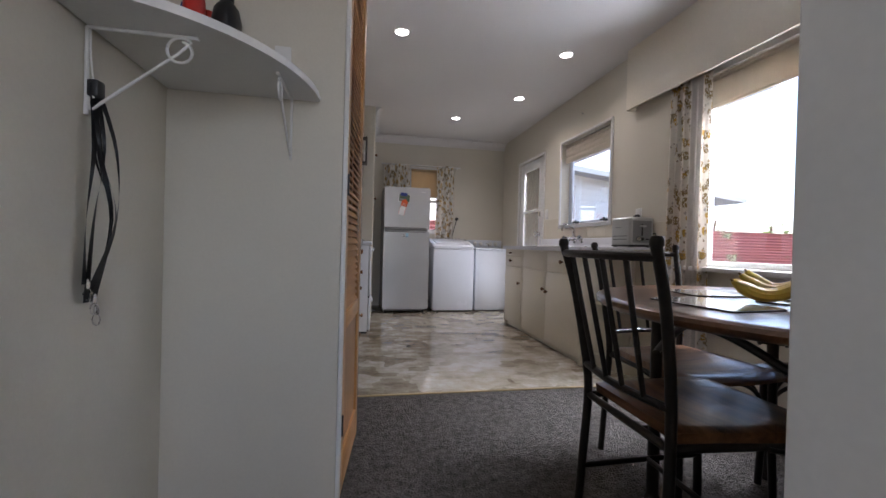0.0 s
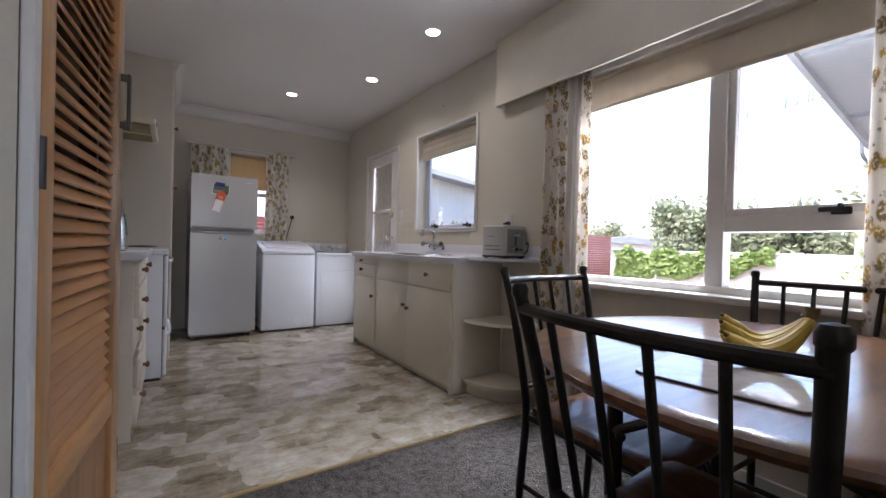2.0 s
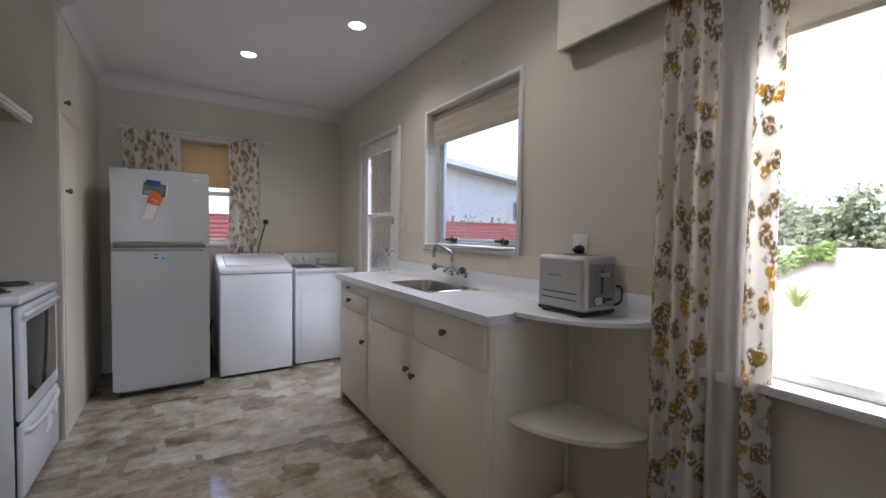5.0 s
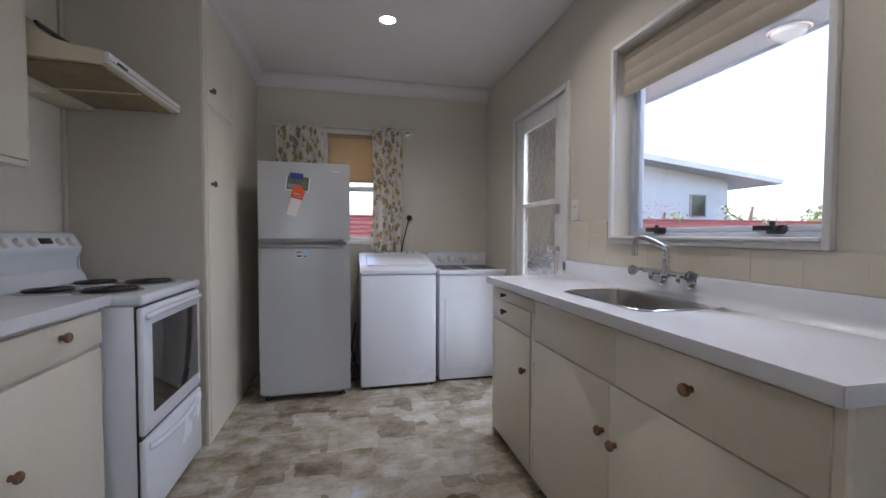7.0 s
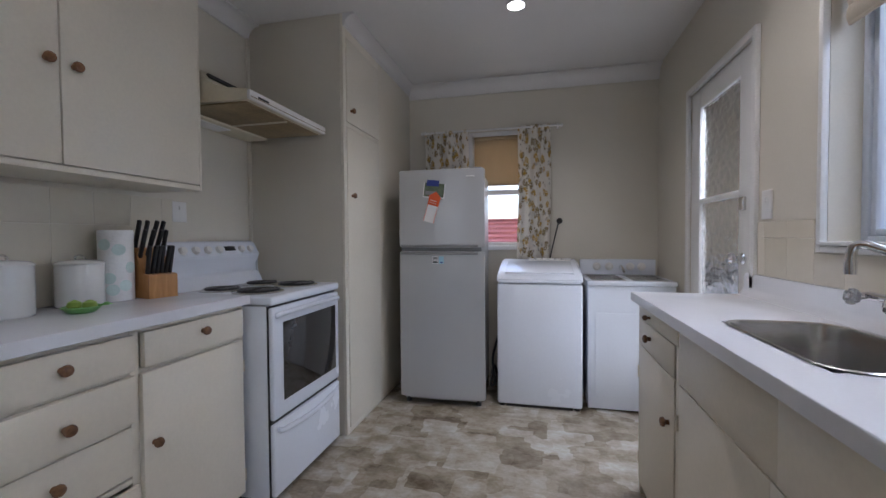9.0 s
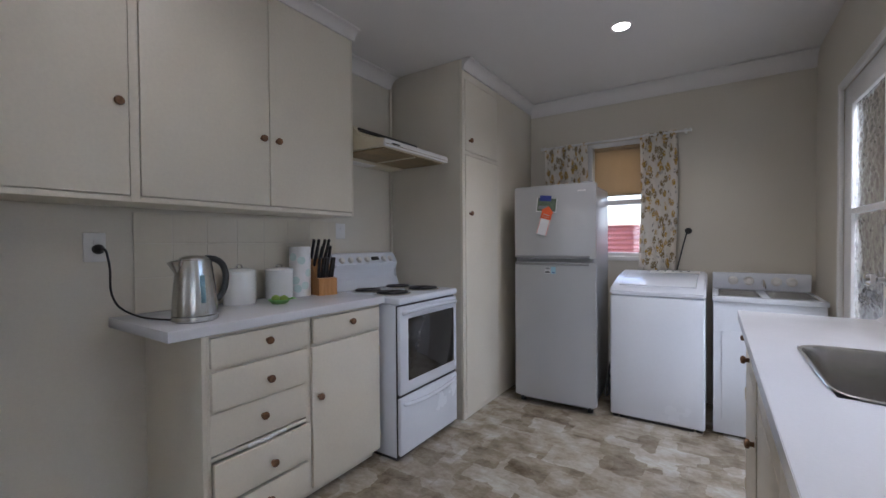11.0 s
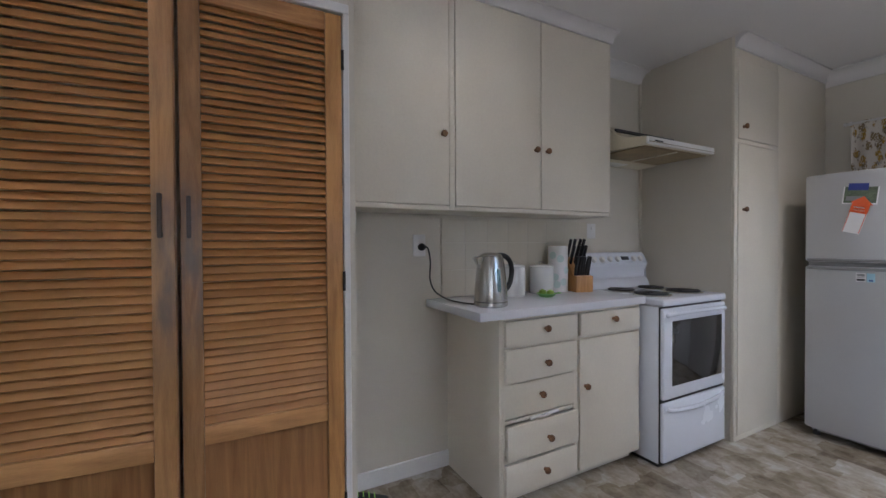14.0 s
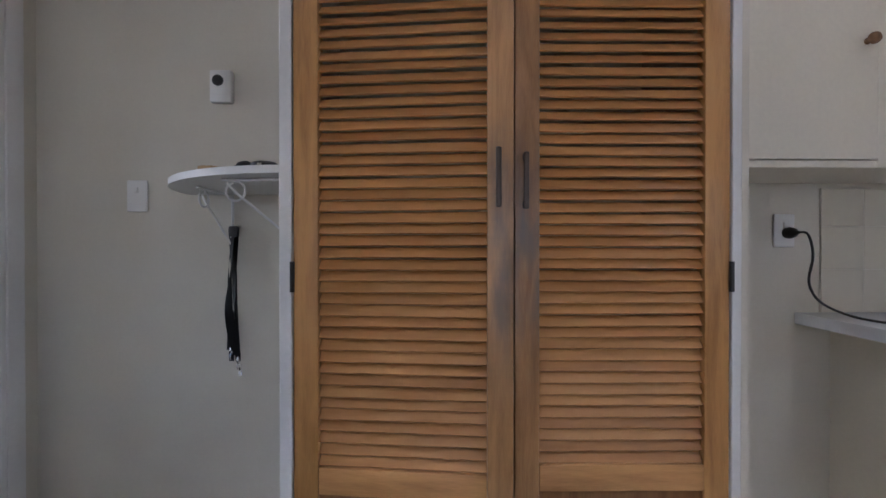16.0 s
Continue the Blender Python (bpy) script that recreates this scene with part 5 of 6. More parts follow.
# ---- cord and sockets ----
outlet("wall_socket", pose(XL, 3.165, 1.205, 0, 0, -90) @ pose(0, 0, 0, 0, 0, 180), 0.072, 0.115, "white wall socket with a black plug")
outlet("wall_socket", pose(XL, 4.44, 1.293, 0, 0, 90), 0.082, 0.1, "white wall switch beside the stove", False)
outlet("wall_socket", pose(XR, 3.03, 1.155, 0, 0, -90), 0.07, 0.115, "white wall socket with a plug above the toaster")
outlet("light_switch", pose(XR, 4.655, 1.28, 0, 0, -90), 0.07, 0.115, "white light switch beside the back door", False, cat="switch")
outlet("light_switch", pose(XN, 0.89, 1.33, 0, 0, 90), 0.072, 0.112, "white light switch on the wall", False, cat="switch")
kc = thing("power_cable", XL, 3.165, 0, 0, "black power cable trailing from the socket to the bench", "cable")
part("cord", tube(B(), curve_pts([(0.05, 0.008, 1.197), (0.085, 0.012, 1.19), (0.095, 0.02, 1.12), (0.07, 0.03, 1.03), (0.09, 0.05, 0.968), (0.15, 0.09, 0.932), (0.25, 0.12, 0.925), (0.345, 0.16, 0.925)], 6), 0.004, 8), BLACK, kc)
mc = thing("plug_and_cable", 1.36, YB, 0, 0, "black plug and cord on the wall above the washing machine", "cable")
part("plug", lathe(B(), [(0.024, 0), (0.024, 0.02), (0.016, 0.034), (0.006, 0.04)], 16, pose(0, 0, 1.288, 90, 0, 0)), BLACK, mc)
part("cord", tube(B(), curve_pts([(0, -0.036, 1.288), (-0.015, -0.045, 1.25), (-0.05, -0.03, 1.1), (-0.075, -0.03, 0.98), (-0.08, -0.02, 0.9)], 6), 0.005, 8), BLACK, mc)

# ---- things on the bench ----
k = thing("kettle", -0.15, 3.365, 0.92, 86, "brushed steel electric kettle with a dark handle", "kettle")
part("base", lathe(B(), [(0.079, 0.003), (0.081, 0.006), (0.08, 0.022), (0.076, 0.024)], 36), STEEL, k)
part("foot_ring", lathe(B(), [(0.072, 0), (0.074, 0.0035), (0.06, 0.004)], 32), BLACK, k)
part("body", lathe(B(), [(0.074, 0.0235), (0.0785, 0.0255), (0.0785, 0.03), (0.077, 0.07), (0.071, 0.14), (0.063, 0.2), (0.057, 0.232), (0.054, 0.234), (0.004, 0.2345)], 40), STEEL, k)
part("lid", lathe(B(), [(0.053, 0.2345), (0.052, 0.239), (0.042, 0.246), (0.024, 0.2505), (0.004, 0.2515)], 36), STEEL, k, "domed steel lid")
sp_ = B()
lathe(sp_, [(0.012, 0.0), (0.018, 0.02), (0.028, 0.05), (0.026, 0.0505), (0.004, 0.046)], 20, pose(-0.056, 0, 0.182, 0, -12, 0))
part("spout", sp_, STEEL, k)
grip = tube(B(), curve_pts([(0.04, 0, 0.238), (0.075, 0, 0.234), (0.105, 0, 0.21), (0.117, 0, 0.165), (0.11, 0, 0.115), (0.092, 0, 0.082), (0.072, 0, 0.07)], 6), 0.0125, 12)
part("handle", grip, BLACK, k, "dark curved handle")
gg = box(B(), 0.0, 0.0045, -0.0085, 0.0085, -0.052, 0.052, 0.0035, 2)
gg.transform(Matrix.Rotation(radians(-90), 4, "Z") @ pose(0.0705, 0, 0.125, 0, -5.5, 0))
part("gauge", gg, GAUGE, k, "blue-green water gauge")


def canister(x, y, r, h):
    c_ = thing("canister", x, y, 0.92, 0, "white porcelain storage canister with a lid", "canister", "bench canisters")
    part("jar", lathe(B(), [(r * 0.94, 0), (r, 0.006), (r, h * 0.8), (r * 0.97, h * 0.83)], 32), PORCELAIN, c_)
    part("lid", lathe(B(), [(r * 1.03, h * 0.83), (r * 1.04, h * 0.86), (r * 0.9, h * 0.9), (r * 0.4, h * 0.93), (0.004, h * 0.935)], 32), PORCELAIN, c_)
    part("loop", tube(B(), curve_pts([(-0.022, 0, h * 0.92), (-0.02, 0, h * 0.99), (0, 0, h * 1.02), (0.02, 0, h * 0.99), (0.022, 0, h * 0.92)], 5), 0.004, 8), CHROME, c_, "wire loop handle")


canister(-0.405, 3.69, 0.073, 0.19)
canister(-0.42, 3.92, 0.07, 0.18)
r = thing("paper_towel", -0.43, 4.06, 0.92, 0, "white paper towel roll with a pale green print", "paper towel")
part("roll", lathe(B(), [(0.018, 0.0), (0.058, 0.0), (0.0585, 0.004), (0.058, 0.272), (0.056, 0.276), (0.018, 0.274)], 32), PAPER, r)
for a, z in ((-60, 0.09), (-30, 0.2), (-50, 0.045), (10, 0.13), (-10, 0.06), (-75, 0.22)):
    pr = lathe(B(), [(0.016, 0), (0.022, 0), (0.022, 0.0006), (0.016, 0.0006)], 18)
    pr.transform(Matrix.Rotation(radians(a), 4, "Z") @ pose(0.0578, 0, z, 0, 90, 0))
    part("print", pr, AQUA, r)
kb = thing("knife_block", -0.372, 4.17, 0.92, -14, "orange timber knife block full of black handled knives", "knife block")
part("block", prism(B(), [(-0.075, 0), (0.07, 0), (0.07, 0.095), (0.03, 0.10), (-0.04, 0.205), (-0.075, 0.18)], "y", -0.055, 0.055), BLOCK, kb, smooth=False)
for i, (px, pz, L, n_) in enumerate(((-0.06, 0.19, 0.14, 4), (-0.02, 0.165, 0.125, 4), (0.035, 0.10, 0.118, 6))):
    for j in range(n_):
        y = -0.042 + 0.084 * j / (n_ - 1)
        hk = box(B(), -0.009, 0.009, -0.0065, 0.0065, -0.02, L, 0.004)
        hk.transform(pose(px, y, pz, random.uniform(-3, 3), 24 if i < 2 else 16, 0))
        part("knife_handle", hk, BLACK, kb)
lt = thing("lime_tray", -0.26, 3.81, 0.92, 20, "green plastic tray holding two limes", "tray")
part("tray", lathe(B(), [(0.03, 0), (0.036, 0.002), (0.055, 0.02), (0.052, 0.022), (0.034, 0.006), (0.004, 0.005)], 20), GREEN_TRAY, lt)
for x in (-0.022, 0.024):
    part("lime", lathe(B(), [(0.003, 0.006), (0.014, 0.009), (0.021, 0.022), (0.018, 0.034), (0.003, 0.042)], 16, pose(x, 0, 0)), LIME, lt)
part("leaf", prism(B(), [(0.045, 0.02), (0.09, 0.026), (0.075, 0.034)], "y", -0.006, 0.006), GREEN_TRAY, lt)
# ---- pelmet, curtains and blinds ----
pm = B()
box(pm, 2.005, 2.023, 0.62, 3.118, 1.978, TOP - 0.001, 0.003)
box(pm, 2.023, XR - 0.001, 3.10, 3.118, 1.978, TOP - 0.001, 0.002)
box(pm, 2.023, XR - 0.001, 0.62, 0.638, 1.978, TOP - 0.001, 0.002)
solid("pelmet", pm, CREAM, "cream painted boxed pelmet above the dining window", "pelmet")
solid("window_head_trim", box(B(), 2.064, XR - 0.001, 0.66, 2.62, 1.962, 2.0, 0.003), TRIM, "white painted trim over the dining window", "trim")


def drape(a, b, z0, z1, folds, depth, axis, at, mat, sway=0.0, seed=1, flare=1.0):
    """A hanging curtain: folds that deepen and wander downwards; uv in metres of cloth."""
    rnd = random.Random(seed)
    bm = B()
    uv = bm.loops.layers.uv.new("uv")
    nu, nv = folds * 12, 26
    ph = [rnd.uniform(-0.5, 0.5) for _ in range(6)]
    grid = []
    for j in range(nv + 1):
        v = j / nv
        z = z1 + (z0 - z1) * v
        row = []
        for i in range(nu + 1):
            u = i / nu
            s = a + (b - a) * u
            mid = (a + b) / 2
            s = mid + (s - mid) * (1 + (flare - 1) * v) + 0.012 * math.sin(5 * v + ph[0]) * v
            w = math.sin(2 * math.pi * folds * u + ph[1] + 0.5 * math.sin(3 * v + ph[2]))
            w2 = math.sin(2 * math.pi * folds * 0.5 * u + ph[3] + v)
            d = depth * (0.55 + 0.45 * v) * (0.75 * w + 0.35 * w2) + sway * v
            p = (at + d, s, z) if axis == "x" else (s, at + d, z)
            row.append((bm.verts.new(p), (u * (b - a) * 2.1, (1 - v) * (z1 - z0))))
        grid.append(row)
    for j in range(nv):
        for i in range(nu):
            q = (grid[j][i], grid[j][i + 1], grid[j + 1][i + 1], grid[j + 1][i])
            f = bm.faces.new([x[0] for x in q])
            for lp, x in zip(f.loops, q):
                lp[uv].uv = x[1]
    return bm


def curtain(name, label, x, y, z, pieces):
    c = thing(name, x, y, z, 0, label, "curtain")
    for nm, bm, mat in pieces:
        bm.transform(Matrix.Translation((-x, -y, -z)))
        me = bpy.data.meshes.new(nm)
        bm.to_mesh(me)
        bm.free()
        me.materials.append(mat)
        me.shade_smooth()
        ob = new(nm, me)
        ob.parent = c
        md = ob.modifiers.new("thick", "SOLIDIFY")
        md.thickness = 0.002
    return c


curtain("dining_curtain", "long floral curtain with a cream lining beside the dining window", 2.04, 2.5, 0.03, [
    ("cloth", drape(2.505, 2.68, 0.03, 1.992, 3, 0.022, "x", 2.045, CURTAIN, -0.01, 3, 1.12), CURTAIN),
    ("lining", drape(2.405, 2.51, 0.05, 1.992, 2, 0.018, "x", 2.05, LINING, -0.008, 5, 1.15), LINING),
    ("edge", drape(2.345, 2.41, 0.04, 1.992, 1, 0.014, "x", 2.045, CURTAIN, -0.008, 8, 1.2), CURTAIN)])
curtain("dining_curtain", "long floral curtain at the end of the dining window", 2.04, 1.12, 0.03, [
    ("cloth", drape(0.98, 1.235, 0.03, 1.992, 4, 0.022, "x", 2.045, CURTAIN, -0.01, 13, 1.1), CURTAIN)])
curtain("kitchen_curtain", "short floral curtain behind the fridge", 0.45, 6.13, 0.99, [
    ("cloth", drape(0.265, 0.635, 0.99, 2.045, 3, 0.024, "y", 6.13, CURTAIN, 0.0, 21), CURTAIN)])
curtain("kitchen_curtain", "short floral curtain at the small window", 1.165, 6.13, 0.99, [
    ("cloth", drape(1.035, 1.29, 0.985, 2.05, 3, 0.024, "y", 6.13, CURTAIN, 0.0, 25, 1.0), CURTAIN)])
rd = thing("curtain_rod", 0.8, 6.13, 2.035, 0, "white curtain rod over the small window", "curtain rod")
part("pole", rod(B(), (-0.55, 0, 0), (0.565, 0, 0), 0.009, None, 12), TRIM, rd)
for x in (-0.53, 0.545):
    part("bracket", box(B(), x - 0.008, x + 0.008, -0.012, 0.068, -0.014, 0.014, 0.003), TRIM, rd)
    part("finial", lathe(B(), [(0.009, 0), (0.014, 0.006), (0.012, 0.018), (0.002, 0.02)], 14, pose(x + (0.02 if x > 0 else -0.02), 0, 0, 0, 90 if x > 0 else -90, 0)), TRIM, rd)


def blind(name, label, x, y, z, half, drop, mat, axis="x", folds=0):
    b_ = thing(name, x, y, z, 0 if axis == "x" else 90, label, "blind")
    sheet = B()
    if folds:
        pts, back = [], []
        for k in range(folds * 8 + 1):
            u = k / (folds * 8)
            pts.append((0.006 * abs(math.sin(math.pi * folds * u)) + 0.001, -drop * u))
        pts2 = [(-p[0] - 0.004, p[1]) for p in pts]
        prism(sheet, pts2 + [(0.004, -drop), (0.004, 0)], "y", -half, half)
    else:
        box(sheet, -0.0015, 0.0015, -half, half, -drop, 0)
    part("cloth", sheet, mat, b_, smooth=True)
    part("roller", rod(B(), (0, -half, 0.012), (0, half, 0.012), 0.018, None, 16), mat, b_)
    part("hem_bar", box(B(), -0.006, 0.004, -half, half, -drop - 0.006, -drop + 0.014, 0.003), mat, b_)
    return b_


blind("roller_blind", "beige cloth blind drawn partly down over the dining window", 2.108, 1.68, 1.945, 0.80, 0.168, BLIND)
blind("roman_blind", "beige cloth blind drawn up over the kitchen window", XR + 0.04, 3.86, 1.965, 0.435, 0.165, BLIND, "x", 3)
blind("holland_blind", "tan holland blind half drawn over the small window", 0.875, YB + 0.03, 1.975, 0.205, 0.38, TANBLIND, "y")


# ---- dining chairs ----
def chair():
    c = thing("dining_chair", 0, 0, 0, 0, "dark metal dining chair with a spindle back and brown timber seat", "chair", "chairs round the table")
    wt_ = 0.216
    post = [(-0.245, 0.0), (-0.23, 0.25), (-0.222, 0.45), (-0.238, 0.60), (-0.268, 0.77), (-0.302, 0.893)]

    def half(z):
        return 0.18 + 0.036 * max(0, z - 0.45) / 0.455 + 0.012 * max(0, 0.45 - z) / 0.45

    def back_y(z):
        for (y0, z0), (y1, z1) in zip(post, post[1:]):
            if z <= z1:
                return y0 + (y1 - y0) * (z - z0) / (z1 - z0)
        return post[-1][0]
    for s in (-1, 1):
        p = part("back_post", tube(B(), curve_pts([(s * half(z), y, z) for y, z in post], 5), 0.013, 12), IRON, c)
        part("finial", lathe(B(), [(0.013, 0), (0.0155, 0.004), (0.0155, 0.016), (0.011, 0.024), (0.003, 0.026)], 14, pose(s * wt_, -0.301, 0.886)), IRON, p)
        part("front_leg", tube(B(), [(s * 0.195, 0.19, 0.43), (s * 0.196, 0.192, 0.2), (s * 0.20, 0.2, 0.0)], [0.014, 0.0135, 0.0125], 12), IRON, c)
        part("side_rail", rod(B(), (s * 0.177, -0.222, 0.425), (s * 0.195, 0.19, 0.425), 0.0105), IRON, c)
        part("side_stretcher", rod(B(), (s * 0.182, -0.232, 0.2), (s * 0.197, 0.193, 0.2), 0.0085), IRON, c)
        part("brace", tube(B(), curve_pts([(s * 0.196, 0.19, 0.24), (s * 0.197, 0.155, 0.33), (s * 0.198, 0.09, 0.4), (s * 0.199, 0.02, 0.422)], 5), 0.007, 8), IRON, c)
        part("front_brace", tube(B(), curve_pts([(s * 0.196, 0.19, 0.24), (s * 0.165, 0.19, 0.33), (s * 0.11, 0.19, 0.395), (s * 0.05, 0.19, 0.422)], 5), 0.007, 8), IRON, c)
    part("top_rail", tube(B(), curve_pts([(-wt_, -0.295, 0.865), (-0.11, -0.319, 0.865), (0, -0.327, 0.865), (0.11, -0.319, 0.865), (wt_, -0.295, 0.865)], 5), 0.0115, 10), IRON, c)
    part("lower_rail", tube(B(), curve_pts([(-half(0.52), back_y(0.52), 0.52), (0, back_y(0.52) - 0.022, 0.52), (half(0.52), back_y(0.52), 0.52)], 6), 0.0105, 10), IRON, c)
    for k in range(4):
        x = -wt_ + 2 * wt_ * (k + 1) / 5
        bow = 1 - (x / wt_) ** 2
        part("spindle", rod(B(), (x * half(0.52) / wt_, back_y(0.52) - 0.022 * bow, 0.52), (x, -0.295 - 0.032 * bow, 0.865), 0.0072, None, 10), IRON, c)
    part("front_rail", rod(B(), (-0.195, 0.19, 0.425), (0.195, 0.19, 0.425), 0.0105), IRON, c)
    part("back_rail", rod(B(), (-0.177, -0.222, 0.425), (0.177, -0.222, 0.425), 0.0105), IRON, c)
    part("cross_stretcher", rod(B(), (-0.19, 0.0, 0.2), (0.19, 0.0, 0.2), 0.0085), IRON, c)
    seat = B()
    n = 16
    top_, bot = [], []
    for j in range(n + 1):
        v = -1 + 2 * j / n
        rt, rb = [], []
        for i in range(n + 1):
            u = -1 + 2 * i / n
            x, y = u * (0.196 + 0.021 * v), 0.015 + v * 0.215 + (0.018 * (1 - u * u) if v > 0.99 else 0.018 * (1 - u * u) * max(v, 0))
            dip = 0.016 * (1 - min(1, u * u * 1.1)) * (1 - min(1, v * v * 1.1))
            edge = 0.006 * max(0, (max(abs(u), abs(v)) - 0.86) / 0.14) ** 2 + (0.012 * max(0, v) ** 6)
            rt.append(seat.verts.new((x, y, 0.466 - dip - edge)))
            rb.append(seat.verts.new((x * 0.985, y * 0.985, 0.434)))
        top_.append(rt), bot.append(rb)
    for j in range(n):
        for i in range(n):
            seat.faces.new((top_[j][i], top_[j][i + 1], top_[j + 1][i + 1], top_[j + 1][i]))
            seat.faces.new((bot[j][i], bot[j + 1][i], bot[j + 1][i + 1], bot[j][i + 1]))
        for a, b in (((top_[j][0], bot[j][0]), (top_[j + 1][0], bot[j + 1][0])), ((bot[j][n], top_[j][n]), (bot[j + 1][n], top_[j + 1][n])), ((bot[0][j], top_[0][j]), (bot[0][j + 1], top_[0][j + 1])), ((top_[n][j], bot[n][j]), (top_[n][j + 1], bot[n][j + 1]))):
            seat.faces.new((a[0], a[1], b[1], b[0]))
    part("seat", seat, SEAT, c, "glossy brown timber seat")
    return c


CARPET_Z = 0.008
ch = chair()
ch.matrix_basis = pose(0.938, 1.209, CARPET_Z, 0, 0, -91)
copy_thing(ch, pose(1.266, 1.618, CARPET_Z, 0, 0, 182))
copy_thing(ch, pose(1.72, 1.324, CARPET_Z, 0, 0, 90))
copy_thing(ch, pose(1.425, 0.872, CARPET_Z, 0, 0, 0))

# ---- table ----
tb = thing("dining_table", 1.345, 1.235, CARPET_Z, 0, "round brown timber dining table on a dark metal base", "table")
part("tabletop", lathe(B(), [(0.02, 0.69), (0.57, 0.69), (0.585, 0.695), (0.597, 0.702), (0.603, 0.712), (0.60, 0.722), (0.59, 0.727), (0.56, 0.7275), (0.3, 0.7275), (0.003, 0.7275)], 72), TABLEWOOD, tb)
for k in range(4):
    a = radians(51 + 90 * k)
    cx, sx = math.cos(a), math.sin(a)
    lg = part("leg", rod(B(), (0.40 * cx, 0.40 * sx, 0), (0.40 * cx, 0.40 * sx, 0.69), 0.021, 0.019, 14), IRON, tb)
    for z in (0.53, 0.64):
        pg = rod(B(), (0.40 * cx - 0.036 * sx, 0.40 * sx + 0.036 * cx, z), (0.40 * cx + 0.036 * sx, 0.40 * sx - 0.036 * cx, z), 0.007, None, 10)
        for sgn in (-1, 1):
            lathe(pg, [(0.008, 0), (0.012, 0.003), (0.012, 0.011), (0.004, 0.015)], 12, Matrix.Translation((0.40 * cx - sgn * 0.036 * sx, 0.40 * sx + sgn * 0.036 * cx, z)) @ Matrix.Rotation(a, 4, "Z") @ Matrix.Rotation(radians(-90 * sgn), 4, "X"))
        part("peg", pg, IRON, lg)
    part("foot", lathe(B(), [(0.028, 0), (0.03, 0.008), (0.02, 0.03)], 14, pose(0.40 * cx, 0.40 * sx, 0)), IRON, lg)
    for sgn in (-1, 1):
        m_ = a + sgn * radians(44)
        tx, ty = 0.43 * math.cos(m_), 0.43 * math.sin(m_)
        lx, ly = 0.40 * cx - sgn * 0.012 * sx, 0.40 * sx + sgn * 0.012 * cx
        part("brace", tube(B(), curve_pts([(lx, ly, 0.53), (lx + (tx - lx) * 0.38, ly + (ty - ly) * 0.38, 0.6), (lx + (tx - lx) * 0.72, ly + (ty - ly) * 0.72, 0.655), (tx, ty, 0.683)], 6), 0.0115, 10), IRON, tb)
part("apron", lathe(B(), [(0.40, 0.67), (0.43, 0.67), (0.43, 0.69), (0.40, 0.69)], 48), IRON, tb)

TT = CARPET_Z + 0.7275


def placemat(x, y, rz, w, d, z=TT):
    m_ = thing("placemat", x, y, z, rz, "glossy pale placemat with rounded corners on the table", "placemat", "placemats")
    part("base", prism(B(), rounded(w / 2, d / 2, 0.018, 4), "z", 0, 0.0035), CORK, m_)
    part("face", prism(B(), rounded(w / 2 - 0.0015, d / 2 - 0.0015, 0.017, 4), "z", 0.0036, 0.005), MAT, m_)
    return m_


placemat(1.012, 1.235, 7, 0.205, 0.275)
placemat(1.28, 1.505, -8, 0.285, 0.205)
placemat(1.315, 1.262, 30, 0.15, 0.15)
placemat(1.385, 1.235, -25, 0.15, 0.15, TT + 0.006)

bn = thing("banana_bunch", 1.245, 1.255, TT + 0.005, -38, "bunch of ripe yellow bananas lying on placemats", "bananas")
for off, lift, back in ((-0.05, 0.0, 0.0), (-0.016, 0.0, 0.012), (0.02, 0.012, 0.03), (0.05, 0.02, 0.05)):
    pts, rad = [], []
    for i in range(17):
        u = i / 16
        bend = (u - 0.42) / 0.58 if u > 0.42 else (0.42 - u) / 0.42
        pz = 0.0215 + (0.078 if u > 0.42 else 0.04) * bend ** 2 + lift * (1 - u) * 1.4
        pts.append((-0.11 + back + (0.21 - back) * u, off * (1 - u) ** 0.6 + 0.004 * math.sin(4 * u), pz))
        rad.append(0.0205 * min(1, 0.4 + 4 * u, 0.45 + 1.6 * (1 - u)))
    b_ = part("banana", tube(B(), pts, rad, 10), BANANA, bn)
    part("tip", tube(B(), [pts[0], tuple(Vector(pts[0]) + (Vector(pts[0]) - Vector(pts[1])) * 0.5)], [0.0045, 0.0035], 8), BANANA_TIP, b_)
part("stem", tube(B(), curve_pts([(0.098, 0.0, 0.098), (0.104, 0.0, 0.112), (0.106, 0.0, 0.124)], 4), [0.016, 0.016, 0.0155, 0.015, 0.0145, 0.014, 0.014, 0.014, 0.014], 10), BANANA_TIP, bn, "brown stem crown")

# ---- ceiling lights ----
for i, (x, y) in enumerate(((1.573, 3.286), (1.568, 4.297), (1.077, 5.12), (0.25, 3.25))):
    d = thing("downlight", x, y, TOP, 0, "round white recessed ceiling downlight, lit", "downlight", "ceiling downlights")
    part("rim", lathe(B(), [(0.058, -0.001), (0.058, -0.004), (0.05, -0.007), (0.046, -0.004), (0.046, -0.001)], 32), TRIM, d)
    part("diffuser", lathe(B(), [(0.045, -0.0005), (0.045, -0.0035), (0.003, -0.0045)], 32), LAMP_ON, d, "glowing diffuser")
    lamp = new("downlight_lamp", bpy.data.lights.new("downlight_lamp", "SPOT"))
    lamp.data.energy, lamp.data.spot_size, lamp.data.spot_blend, lamp.data.shadow_soft_size = 0.7 if x < 1 else 2.6 if y < 4 else 4.0, radians(140), 0.9, 0.05
    lamp.data.color = (1.0, 0.92, 0.83)
    lamp.matrix_world = pose(x, y, TOP - 0.012)

